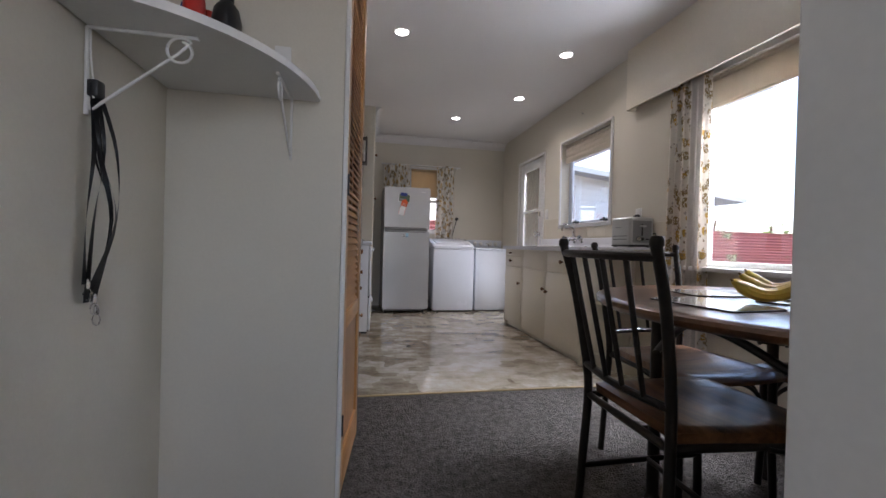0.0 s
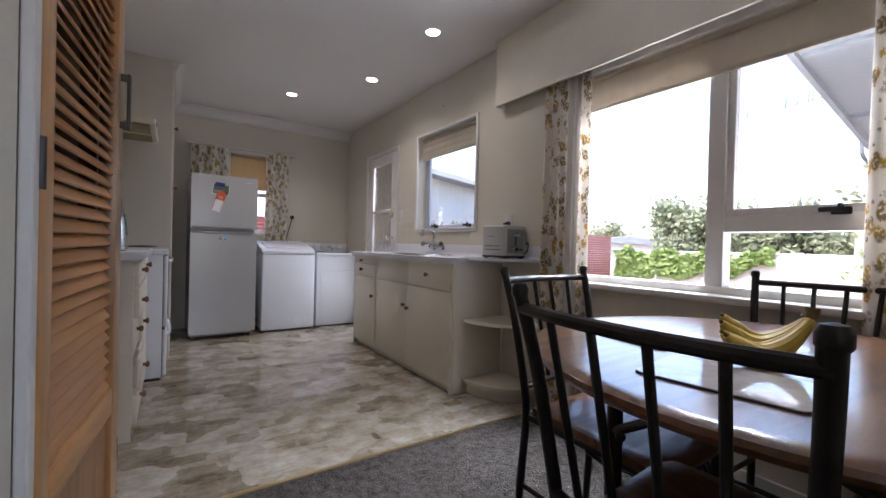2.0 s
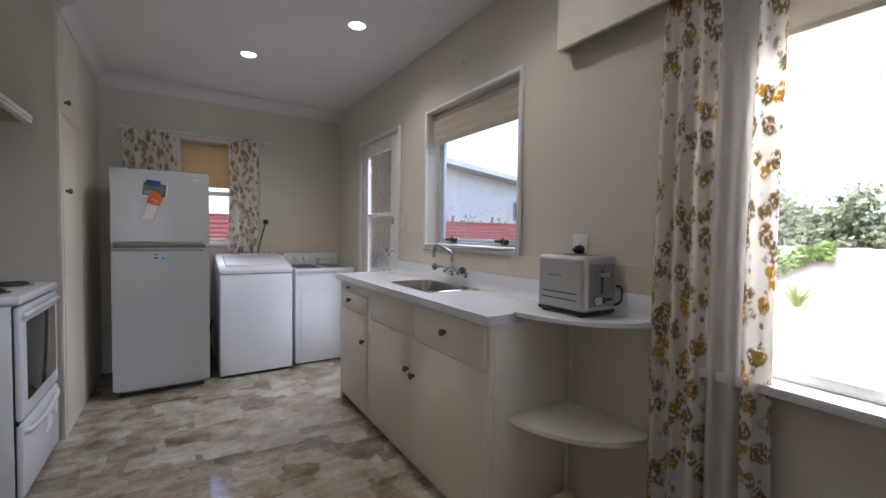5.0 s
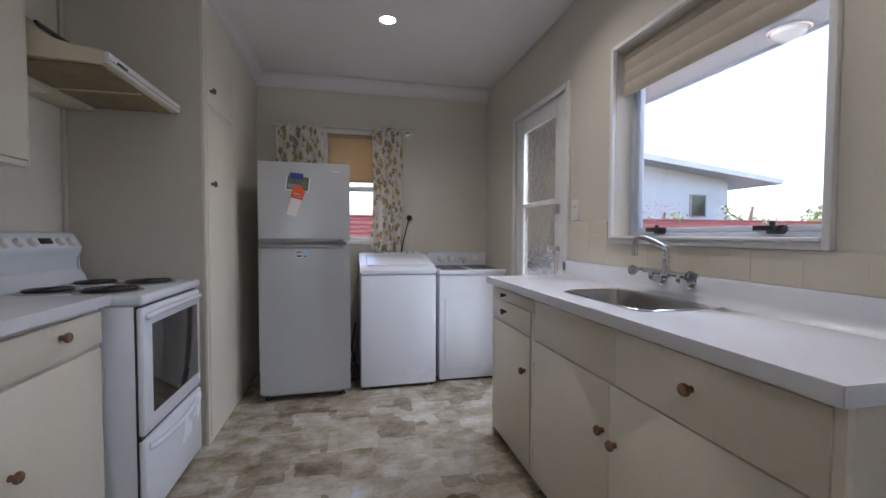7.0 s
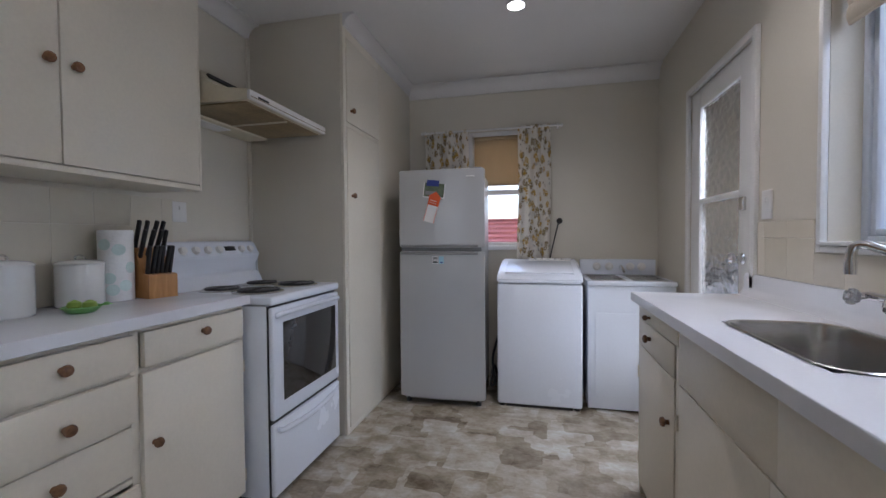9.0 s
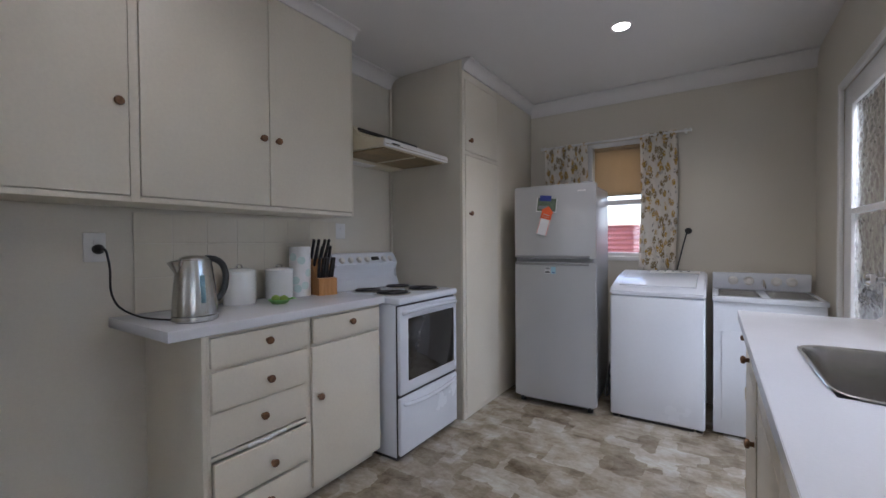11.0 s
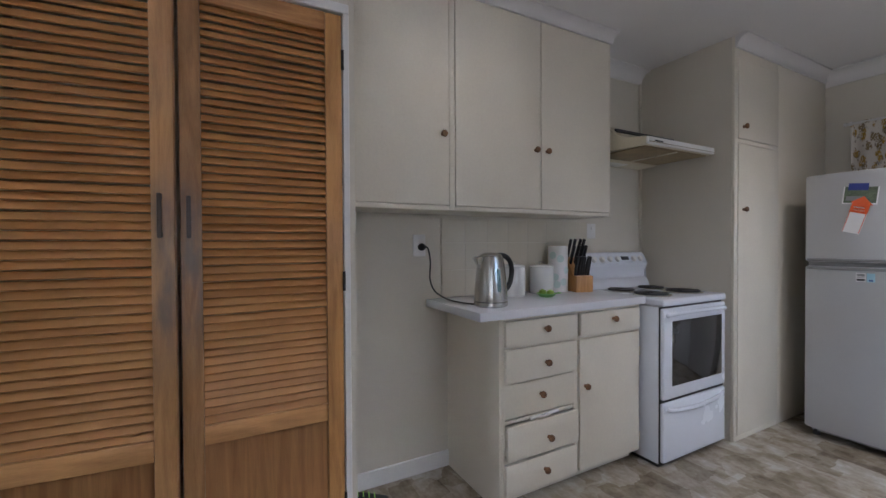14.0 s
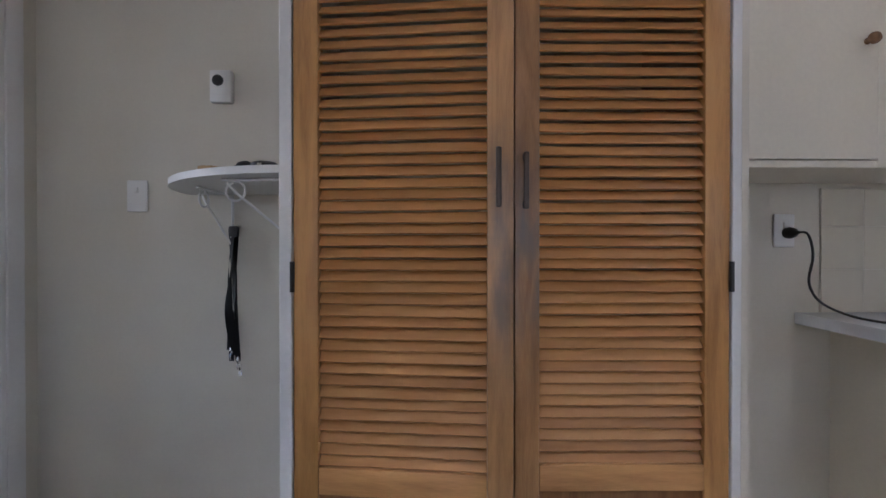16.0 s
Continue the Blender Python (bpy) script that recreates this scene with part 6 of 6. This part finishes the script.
# ---- the nook by the doorway ----
cs = thing("corner_shelf", XN, 1.598, 1.335, 0, "white painted quarter round corner shelf on scroll brackets", "shelf")
top = B()
quarter(top, 0.445, 0.525, 0, 0.02, 24, 0, 0)
top.transform(Matrix.Scale(-1, 4, (1, 0, 0)))
bmesh.ops.reverse_faces(top, faces=top.faces)
top.transform(Matrix.Translation((0.002, -0.002, 0)))
part("board", top, TRIM, cs)


def scroll(m):
    bm = B()
    arc = [(0.03, 0, -0.165)] + [(0.03 + 0.17 * k / 8, 0, -0.165 + 0.14 * k / 8) for k in range(1, 8)]
    ring = []
    for k in range(22):
        a = math.pi * 0.25 + 2 * math.pi * 1.1 * k / 21
        rr = 0.031 - 0.01 * k / 21
        ring.append((0.185 + rr * math.cos(a), 0, -0.036 + rr * math.sin(a)))
    tube(bm, arc + ring, 0.0035, 8)
    tube(bm, [(0.004, 0, -0.004), (0.004, 0, -0.19)], 0.0045, 8)
    tube(bm, [(0.004, 0, -0.004), (0.22, 0, -0.004)], 0.0045, 8)
    tube(bm, curve_pts([(0.03, 0, -0.165), (0.014, 0, -0.178), (0.008, 0, -0.16), (0.018, 0, -0.15)], 5), 0.003, 8)
    bm.transform(m)
    return bm


part("bracket", scroll(pose(0.002, -0.37, 0)), TRIM, cs, "white wrought metal scroll bracket")
part("bracket", scroll(pose(0.36, -0.002, 0, 0, 0, -90)), TRIM, cs, "white wrought metal scroll bracket")
SH = 1.3555
bo = thing("black_bottle", -0.395, 1.525, SH, 30, "black plastic bottle with a yellow printed panel", "bottle")
part("body", lathe(B(), [(0.038, 0), (0.041, 0.005), (0.041, 0.16), (0.034, 0.20), (0.02, 0.22), (0.015, 0.227)], 24), BLACK, bo)
part("cap", lathe(B(), [(0.019, 0.227), (0.019, 0.257), (0.014, 0.262), (0.002, 0.262)], 20), BLACK, bo)
part("print", box(B(), -0.015, 0.015, -0.0425, -0.039, 0.10, 0.135), YELLOW, bo, "yellow printed mark", smooth=False)
for nm, mt, x, y, r_, h_, lb in (("spray_can", RED, -0.46, 1.468, 0.028, 0.205, "red capped can with a cream base"), ("blue_jar", BLUE, -0.495, 1.52, 0.022, 0.2, "small dark blue capped jar")):
    t_ = thing(nm, x, y, SH, 0, lb + " on the shelf", "can")
    part("base", lathe(B(), [(r_, 0), (r_, h_ * 0.35), (r_ * 0.97, h_ * 0.37)], 20), YELLOW if mt is RED else BLUE, t_)
    part("cap", lathe(B(), [(r_ * 0.98, h_ * 0.37), (r_ * 0.98, h_ * 0.9), (r_ * 0.85, h_), (0.002, h_)], 20), mt, t_)
t_ = thing("red_jar", -0.45, 1.54, SH, 0, "small dark red jar on the shelf", "jar")
part("jar", lathe(B(), [(0.022, 0), (0.023, 0.16), (0.016, 0.195), (0.002, 0.2)], 18), RED, t_)
bx = thing("cardboard_box", -0.515, 1.19, SH, -20, "small brown cardboard box on the shelf", "box")
part("carton", box(B(), -0.035, 0.035, -0.03, 0.03, 0, 0.065, 0.002), CARD_BOX, bx)
part("flap", box(B(), -0.034, 0.034, -0.029, 0.0, 0.0652, 0.0665), CARD_BOX, bx)
hp = thing("black_pouch", -0.48, 1.32, SH, 15, "crumpled black pouch beside the box", "pouch")
part("cloth", lathe(B(), [(0.05, 0), (0.058, 0.015), (0.052, 0.045), (0.032, 0.07), (0.006, 0.08)], 14, Matrix.Diagonal((1.4, 0.8, 1, 1))), SHOE_BLACK, hp)
part("strap", tube(B(), curve_pts([(0.05, 0, 0.02), (0.1, -0.02, 0.03), (0.13, -0.04, 0.012), (0.16, -0.05, 0.006)], 5), 0.006, 8), SHOE_BLACK, hp)
sg = thing("sunglasses_case", -0.2, 1.5, SH, 0, "flat black glasses case on the shelf", "glasses case")
part("case", lathe(B(), [(0.02, 0), (0.035, 0.004), (0.036, 0.012), (0.028, 0.018), (0.003, 0.02)], 18, Matrix.Diagonal((0.9, 1.0, 1, 1))), BLACK, sg)
part("clasp", box(B(), 0.026, 0.034, -0.006, 0.006, 0.004, 0.011, 0.001), CHROME, sg)
pl = outlet("phone_socket", pose(-0.25, 1.598, 1.47), 0.05, 0.06, "white plate on the cupboard end above the shelf", False, False)
tm = thing("thermostat", XN, 1.195, 1.715, 0, "small white wall thermostat with a round dial", "thermostat")
part("case", box(B(), 0.0, 0.028, -0.038, 0.038, -0.057, 0.057, 0.006), WHITE_PLASTIC, tm)
part("dial", lathe(B(), [(0.019, 0), (0.019, 0.006), (0.016, 0.01), (0.003, 0.01)], 24, pose(0.028, -0.006, 0.018, 0, 90, 0)), BLACK, tm, "dark round dial")

ln = thing("lanyards", XN, 1.238, 1.212, 0, "bundle of black lanyards with metal clips hanging on a hook", "lanyard")
part("hook_cord", tube(B(), [(0.012, -0.01, 0.135), (0.013, -0.01, 0.06), (0.016, -0.005, 0.0)], 0.002, 6), TRIM, ln)
part("knot", box(B(), 0.006, 0.03, -0.015, 0.015, -0.028, 0.01, 0.006), BLACK, ln)
rnd = random.Random(4)
for k in range(6):
    strap = B()
    y0 = -0.011 + 0.0045 * k
    path = curve_pts([(0.018, y0, 0.0), (0.008 + 0.055 * rnd.random(), y0 * 0.6, -0.14), (0.008 + 0.06 * rnd.random(), y0 * 1.3 + rnd.uniform(-0.01, 0.01), -0.29), (0.014, y0 + rnd.uniform(-0.012, 0.012), -0.43 - 0.02 * (k % 3))], 5)
    tw = rnd.uniform(0, 3)
    left, right = [], []
    for i, q in enumerate(path):
        a = tw + 0.18 * i
        off = Vector((0.3 * math.sin(a), math.cos(a), 0)) * 0.0095
        left.append(strap.verts.new(q + off)), right.append(strap.verts.new(q - off))
    for i in range(len(path) - 1):
        strap.faces.new((left[i], right[i], right[i + 1], left[i + 1]))
    bmesh.ops.solidify(strap, geom=strap.faces[:], thickness=0.0018)
    part("strap", strap, BLACK, ln)
for y, z in ((0.012, -0.475), (-0.012, -0.44), (0.02, -0.50)):
    cl = lathe(B(), [(0.005, 0), (0.006, 0.01), (0.004, 0.02), (0.002, 0.022)], 10, pose(0.016, y, z))
    tube(cl, [(0.016 + 0.008 * math.cos(a / 8 * 2 * math.pi), y, z - 0.012 + 0.013 * math.sin(a / 8 * 2 * math.pi)) for a in range(9)], 0.0015, 6)
    part("clip", cl, CHROME, ln, "small metal clip")

# ---- shoe on the floor by the cupboard ----
def shoe(x, y, rz):
    s = thing("running_shoe", x, y, 0.0, rz, "black running shoe with lime green trim on the vinyl", "shoe", "shoes by the cupboard")
    sole = [(0.13, 0.0), (0.12, 0.032), (0.07, 0.045), (0.0, 0.036), (-0.06, 0.038), (-0.115, 0.034), (-0.13, 0.0), (-0.115, -0.034), (-0.06, -0.036), (0.0, -0.034), (0.07, -0.042), (0.12, -0.03)]
    part("sole", prism(B(), sole, "z", 0, 0.024), SHOE_GREEN, s, "lime green rubber sole")
    up_ = B()
    rings_ = []
    for k, (sc, z) in enumerate(((0.97, 0.024), (0.95, 0.05), (0.8, 0.075), (0.55, 0.09))):
        rings_.append([up_.verts.new((p[0] * sc - 0.05 * max(0, k - 1) * 0.6, p[1] * sc, z - 0.02 * max(0, p[0]) / 0.13 * k * 0.7)) for p in sole])
    for a, b in zip(rings_, rings_[1:]):
        for i in range(len(a)):
            up_.faces.new((a[i], a[(i + 1) % len(a)], b[(i + 1) % len(b)], b[i]))
    part("upper", up_, SHOE_BLACK, s)
    for i in range(4):
        part("lace", rod(B(), (0.055 - 0.025 * i, -0.02, 0.066 + 0.006 * i), (0.055 - 0.025 * i, 0.02, 0.066 + 0.006 * i), 0.003, None, 6), SHOE_GREEN, s)
    part("stripe", tube(B(), curve_pts([(0.06, -0.043, 0.03), (0.02, -0.036, 0.055), (-0.05, -0.034, 0.06), (-0.1, -0.03, 0.045)], 4), 0.004, 6), SHOE_GREEN, s)
    return s


shoe(-0.36, 2.80, 75)
shoe(-0.25, 2.785, 82)
# ---- outdoors ----
GZ = -0.33
gr = box(B(), -900, 900, -900, 900, GZ - 0.2, GZ)
solid("ground", gr, SOIL, "pale dry lawn and earth reaching the horizon", "ground")

# outside skin of this house and its step
solid("step", box(B(), XR + 0.145, XR + 1.1, 4.7, 5.7, GZ, -0.02, 0.01), BLOCKWALL, "concrete step outside the back door", "step")

# red corrugated fence
def corrugated(name, x0, x1, y, z0, z1, label):
    f = thing(name, (x0 + x1) / 2, y, z0, 0, label, "fence")
    n = int((z1 - z0) / 0.076 * 6)
    bm = B()
    prof = [(0.011 * math.sin(2 * math.pi * k / 6), (z1 - z0) * k / n) for k in range(n + 1)]
    prof += [(p[0] + 0.003, p[1]) for p in reversed(prof)]
    L = (x1 - x0) / 2
    k = 0
    while -L + k * 2.4 < L:
        b_ = B()
        prism(b_, prof, "x", -L + k * 2.4, min(-L + (k + 1) * 2.4, L) - 0.004)
        part("sheet", b_, RED_IRON, f, smooth=True)
        part("post", box(B(), -L + k * 2.4, -L + k * 2.4 + 0.09, 0.015, 0.105, 0, z1 - z0 - 0.02), LATTICE, f)
        k += 1
    part("cap", box(B(), -L, L, -0.02, 0.02, z1 - z0, z1 - z0 + 0.02), RED_IRON, f)
    return f


corrugated("iron_fence", -3.0, 13.0, 9.6, GZ, 1.45, "faded red corrugated iron boundary fence")

# white block wall with ivy
solid("garden_wall", box(B(), 13.0, 13.2, -8.0, 9.5, GZ, 0.97, 0.01), BLOCKWALL, "white painted block boundary wall", "wall")
piers = B()
for k in range(5):
    y = -6.5 + 3.6 * k
    box(piers, 12.9, 13.0, y, y + 0.25, GZ, 1.03, 0.01)
solid("garden_wall_piers", piers, BLOCKWALL, "white painted wall piers", "wall")
solid("garden_wall_cap", box(B(), 12.97, 13.23, -8.0, 9.5, 0.97, 1.01, 0.008), BLOCKWALL, "white wall capping", "wall")


def leaves(bm, points, size, rnd, flat=None):
    for p in points:
        s = size * rnd.uniform(0.6, 1.3)
        a = Euler((rnd.uniform(0, 6.28), rnd.uniform(0, 6.28), rnd.uniform(0, 6.28))).to_matrix() if flat is None else Euler((rnd.uniform(-0.6, 0.6), flat + rnd.uniform(-0.6, 0.6), rnd.uniform(0, 6.28))).to_matrix()
        q = [Vector((0, -s, 0)), Vector((s * 0.6, 0, s * 0.12)), Vector((0, s, 0)), Vector((-s * 0.6, 0, s * 0.12))]
        bm.faces.new([bm.verts.new(Vector(p) + a @ v) for v in q])
    return bm


def raw_part(name, bm, mat, parent, label=""):
    me = bpy.data.meshes.new(name)
    bm.to_mesh(me)
    bm.free()
    me.materials.append(mat)
    ob = new(name, me)
    ob.parent = parent
    return tagged(ob, label)


rnd = random.Random(11)
iv = thing("ivy", 12.9, 7.3, GZ, 0, "bright green ivy spilling over the white wall", "ivy", "", "stuff")
pts = []
for _ in range(5200):
    y = rnd.uniform(-2.4, 2.0)
    t_ = (y + 2.4) / 4.4
    low = (0.98 - 0.72 * t_ ** 0.8) + 0.16 * math.sin(7 * t_ * 3.1) * (1 - t_)
    z = rnd.uniform(low, 1.32 + 0.12 * math.sin(5 * y) + 0.06 * math.sin(13 * y))
    if z < low + 0.12 and rnd.random() < 0.5:
        continue
    pts.append((0.02 - abs(rnd.gauss(0, 0.09)), y, z))
raw_part("leaves", leaves(B(), pts, 0.075, rnd, 1.57), IVY, iv)


def tree(name, x, y, h, r, n, seed, label, mat=LEAF, size=0.1, low=0.0):
    rnd = random.Random(seed)
    t = thing(name, x, y, GZ, 0, label, "tree")
    tr = B()
    tube(tr, curve_pts([(0, 0, 0), (0.05, 0.03, h * 0.3), (-0.03, 0.05, h * 0.6), (0.02, 0, h * 0.85)], 4), [0.1 - 0.0062 * k for k in range(13)], 8)
    part("trunk", tr, BARK, t)
    tips = []
    for k in range(26):
        a, z0 = rnd.uniform(0, 6.28), h * rnd.uniform(0.12 + low, 0.7)
        L = r * rnd.uniform(0.55, 1.0) * (1 - 0.35 * abs(z0 / h - 0.4))
        tip = (L * math.cos(a), L * math.sin(a), min(z0 + L * rnd.uniform(0.2, 0.9), h))
        lb = B()
        tube(lb, curve_pts([(0, 0, z0), (tip[0] * 0.5, tip[1] * 0.5, z0 + (tip[2] - z0) * 0.4), tip], 3), [0.035, 0.03, 0.026, 0.02, 0.015, 0.01, 0.006], 6)
        part("limb", lb, BARK, t)
        tips.append(tip)
        tips.append((tip[0] * 0.6, tip[1] * 0.6, z0 + (tip[2] - z0) * 0.55))
    pts = []
    while len(pts) < n:
        c = rnd.choice(tips)
        s_ = r * rnd.uniform(0.08, 0.20)
        pts.append((c[0] + rnd.gauss(0, s_), c[1] + rnd.gauss(0, s_), max(0.1, c[2] + rnd.gauss(0, s_ * 0.8))))
    raw_part("crown", leaves(B(), pts, size, rnd), mat, t, "loose crown of small leaves")
    return t


tree("garden_tree", 16.0, 8.0, 3.0, 1.75, 9000, 5, "bushy green tree behind the white wall", LEAF, 0.1)
tree("garden_tree", 16.6, 6.2, 2.6, 1.6, 7500, 6, "bushy green tree behind the white wall", LEAF, 0.1)
tree("garden_tree", 17.0, 4.3, 2.35, 1.2, 4500, 7, "sparse green tree behind the white wall", LEAF, 0.09)
tree("garden_tree", 9.6, 1.6, 3.2, 1.2, 2600, 8, "climbing shrub behind the trellis", LEAF, 0.07)
tree("far_tree", 30.0, 21.5, 3.6, 1.8, 1800, 9, "far off tree beyond the fence", LEAF, 0.16, 0.25)
for i, (x, y, h_) in enumerate(((7.3, 10.0, 2.3), (9.6, 10.0, 2.5), (11.6, 10.1, 2.4), (6.1, 10.0, 2.3))):
    sb = tree("fence_shrub", x, y, h_, 0.55, 900, 20 + i, "flowering shrub beyond the red fence", LEAF if i % 2 else IVY, 0.05)
    rs = random.Random(60 + i)
    raw_part("blossom", leaves(B(), [(rs.gauss(0, 0.3), rs.gauss(0, 0.2), h_ * rs.uniform(0.65, 0.95)) for _ in range(150)], 0.022, rs), PINK, sb, "small pink blossoms")

# grey shed roof over the far fence
sh = thing("garden_shed", 22.0, 15.5, GZ, -30, "low shed with a grey roof", "shed")
part("wall", box(B(), -2.2, 2.2, -1.5, 1.5, 0, 1.75), BLOCKWALL, sh)
part("roof", prism(B(), [(-2.5, 1.7), (2.5, 1.7), (2.5, 1.78), (0, 2.1), (-2.5, 1.78)], "y", -1.8, 1.8), ROOF, sh)

# agave clump by the wall
ag = thing("agave", 12.4, 5.35, GZ, 0, "spiky agave clump at the foot of the wall", "plant")
rnd = random.Random(3)
for k in range(16):
    a, t_ = rnd.uniform(0, 6.28), rnd.uniform(0.2, 0.9)
    L = rnd.uniform(0.35, 0.6)
    part("leaf", tube(B(), [(0, 0, 0), (0.5 * L * t_ * math.cos(a), 0.5 * L * t_ * math.sin(a), L * 0.55), (L * t_ * math.cos(a), L * t_ * math.sin(a), L)], [0.035, 0.025, 0.004], 5), IVY, ag)

# trellis
tr_ = thing("trellis", 7.95, 1.3, GZ, 0, "weathered square lattice trellis on posts", "trellis")
for k in range(14):
    y = 1.1 - 0.165 * k
    part("upright_lath", box(B(), -0.008, 0.008, y - 0.022, y + 0.022, 0.35, 2.04), LATTICE, tr_, smooth=False)
for k in range(11):
    z = 0.42 + 0.158 * k
    part("cross_lath", box(B(), 0.009, 0.025, -1.1, 1.14, z - 0.022, z + 0.022), LATTICE, tr_, smooth=False)
for y in (1.1, -1.05):
    part("post", box(B(), 0.026, 0.116, y - 0.045, y + 0.045, 0, 2.05), LATTICE, tr_, smooth=False)
rnd = random.Random(31)
vn = thing("trellis_vine", 7.95, 1.3, GZ, 0, "thin vine growing through the trellis", "vine", "", "stuff")
raw_part("leaves", leaves(B(), [(rnd.gauss(0.05, 0.05), 0.8 + rnd.gauss(0, 0.2), rnd.uniform(0.3, 1.6)) for _ in range(260)], 0.05, rnd), IVY, vn)

# lean-to roof beside the window, its edge sloping away
rf = thing("lean_to_roof", 3.6, 0.2, 1.9, 0, "white lined lean-to roof with a rain pipe at its corner", "roof")
ln_ = B()
prism(ln_, [(-1.37, 0.30), (1.39, -0.09), (1.39, -0.05), (-1.37, 0.34)], "y", -3.2, 1.5)
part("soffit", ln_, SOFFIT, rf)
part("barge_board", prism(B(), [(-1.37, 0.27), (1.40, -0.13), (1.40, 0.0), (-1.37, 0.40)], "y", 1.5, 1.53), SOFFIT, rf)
part("gutter", box(B(), 1.39, 1.48, -3.2, 1.53, -0.14, -0.03, 0.01), SOFFIT, rf)
for x in (-0.6, 0.4):
    part("batten", prism(B(), [(x - 0.02, 0.085 - x * 0.141 + 0.0), (x + 0.02, 0.085 - x * 0.141), (x + 0.02, 0.11 - x * 0.141), (x - 0.02, 0.11 - x * 0.141)], "y", -3.1, 1.49), SOFFIT, rf)
part("pipe", tube(B(), curve_pts([(0.85, 1.56, 0.30), (1.05, 1.57, 0.24), (1.08, 1.57, 0.0), (1.10, 1.56, -0.12), (1.25, 1.52, -0.17), (1.36, 1.4, -0.15), (1.38, 1.0, -0.12)], 6), 0.014, 8), GREY_PLASTIC, rf, "thin grey rain pipe")
part("post", box(B(), 1.30, 1.39, -3.0, -2.91, GZ - 1.9, -0.09), SOFFIT, rf)

# clothes line with pegs
cl = thing("clothes_line", 4.95, 1.9, GZ, 0, "thin clothes line with pegs clipped along it", "clothes line")
part("line", tube(B(), curve_pts([(0.0, -0.3, 2.82), (0.0, 1.5, 2.745), (0.0, 4.0, 2.70), (0.0, 7.4, 2.72)], 6), 0.001, 4), GREY_PLASTIC, cl)
part("pole", rod(B(), (0.0, 7.4, 0), (0.0, 7.4, 2.74), 0.015, None, 10), GREY_PLASTIC, cl)
for y in (0.17, 0.195, 0.25, 0.28, 0.365, 0.45, 0.755, 0.84):
    z = 2.805 - 0.045 * y
    pg = box(B(), -0.012, 0.012, y - 0.007, y + 0.007, z - 0.075, z - 0.012, 0.003, 1)
    box(pg, -0.01, 0.01, y - 0.005, y + 0.005, z - 0.012, z + 0.035, 0.002, 1)
    part("peg", pg, GREY_PLASTIC, cl)

# neighbour's house
nh = thing("neighbour_house", 6.0, 11.2, GZ, 0, "pale weatherboard house with a grey low pitched roof", "house")
X0, X1 = -4.0, 4.25


def rake(x):
    return 3.33 - 0.115 * (x - 1.6)


wl = B()
prism(wl, [(X0, 0.0), (X1, 0.0), (X1, rake(X1) - 0.12), (X0, rake(X0) - 0.12)], "y", 0.06, 6.0)
part("wall", wl, BOARD, nh)
bz = 0.1
while bz < rake(X0) - 0.2:
    end = X1 + 0.02
    x_end = min(end, 1.6 + (3.33 - 0.14 - bz - 0.16) / 0.115)
    bd = prism(B(), [(0.035, bz), (0.06, bz), (0.06, bz + 0.165), (0.045, bz + 0.165)], "x", X0, x_end)
    part("weatherboard", bd, BOARD, nh, smooth=False)
    bz += 0.16
part("roof", prism(B(), [(X0 - 0.3, rake(X0 - 0.3) - 0.13), (X1 + 1.15, rake(X1 + 1.15) - 0.13), (X1 + 1.2, rake(X1 + 1.2)), (X0 - 0.3, rake(X0 - 0.3) + 0.02)], "y", -0.45, 6.4), ROOF, nh)
part("barge_board", prism(B(), [(X0 - 0.3, rake(X0 - 0.3) - 0.15), (X1 + 1.1, rake(X1 + 1.1) - 0.13), (X1 + 1.15, rake(X1 + 1.15) - 0.01), (X0 - 0.3, rake(X0 - 0.3) + 0.0)], "y", -0.48, -0.452), BOARD, nh)
wn_ = part("window", frame_of(B(), "y", 0.0, 0.05, 3.12, 3.6, 1.93, 2.5, 0.035), GREY_PLASTIC, nh, "dark framed window")
part("window_glass", box(B(), 3.155, 3.565, 0.02, 0.034, 1.965, 2.465), OVENGLASS, nh, "dark window glass", smooth=False)

# porch roof over the back door and kitchen window
pr_ = thing("porch_roof", XR + 0.14, 4.9, 2.45, 0, "wide flat porch roof with a pale grey soffit", "roof")
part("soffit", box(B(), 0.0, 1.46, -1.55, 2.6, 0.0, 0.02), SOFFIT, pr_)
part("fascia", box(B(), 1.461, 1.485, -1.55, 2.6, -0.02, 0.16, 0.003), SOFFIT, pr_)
part("sheet", box(B(), 0.0, 1.46, -1.55, 2.6, 0.05, 0.09), ROOF, pr_)
for y in (-1.5, 0.5, 2.5):
    part("rafter", box(B(), 0.0, 1.459, y, y + 0.04, 0.0205, 0.0495), SOFFIT, pr_)
pl_ = thing("porch_light", XR + 1.47, 4.66, 2.449, 0, "round unlit porch light with a clear dome", "porch light")
part("rim", lathe(B(), [(0.10, 0), (0.118, -0.004), (0.118, -0.016), (0.104, -0.02), (0.098, -0.006)], 32), CHROME, pl_)
part("dome", lathe(B(), [(0.099, -0.012), (0.09, -0.04), (0.06, -0.062), (0.02, -0.072), (0.003, -0.073)], 32), PORCELAIN, pl_)
# ---- wall tiles, piece by piece ----
tile_rows("west", XL, 1, 3.295, 4.40, 0.921, 1.352, 0.1493)
tile_rows("east", XR, -1, 2.70, 4.36, 0.996, 1.10, 0.152)
tile_rows("east", XR, -1, 4.36, 4.72, 0.996, 1.212, 0.152)
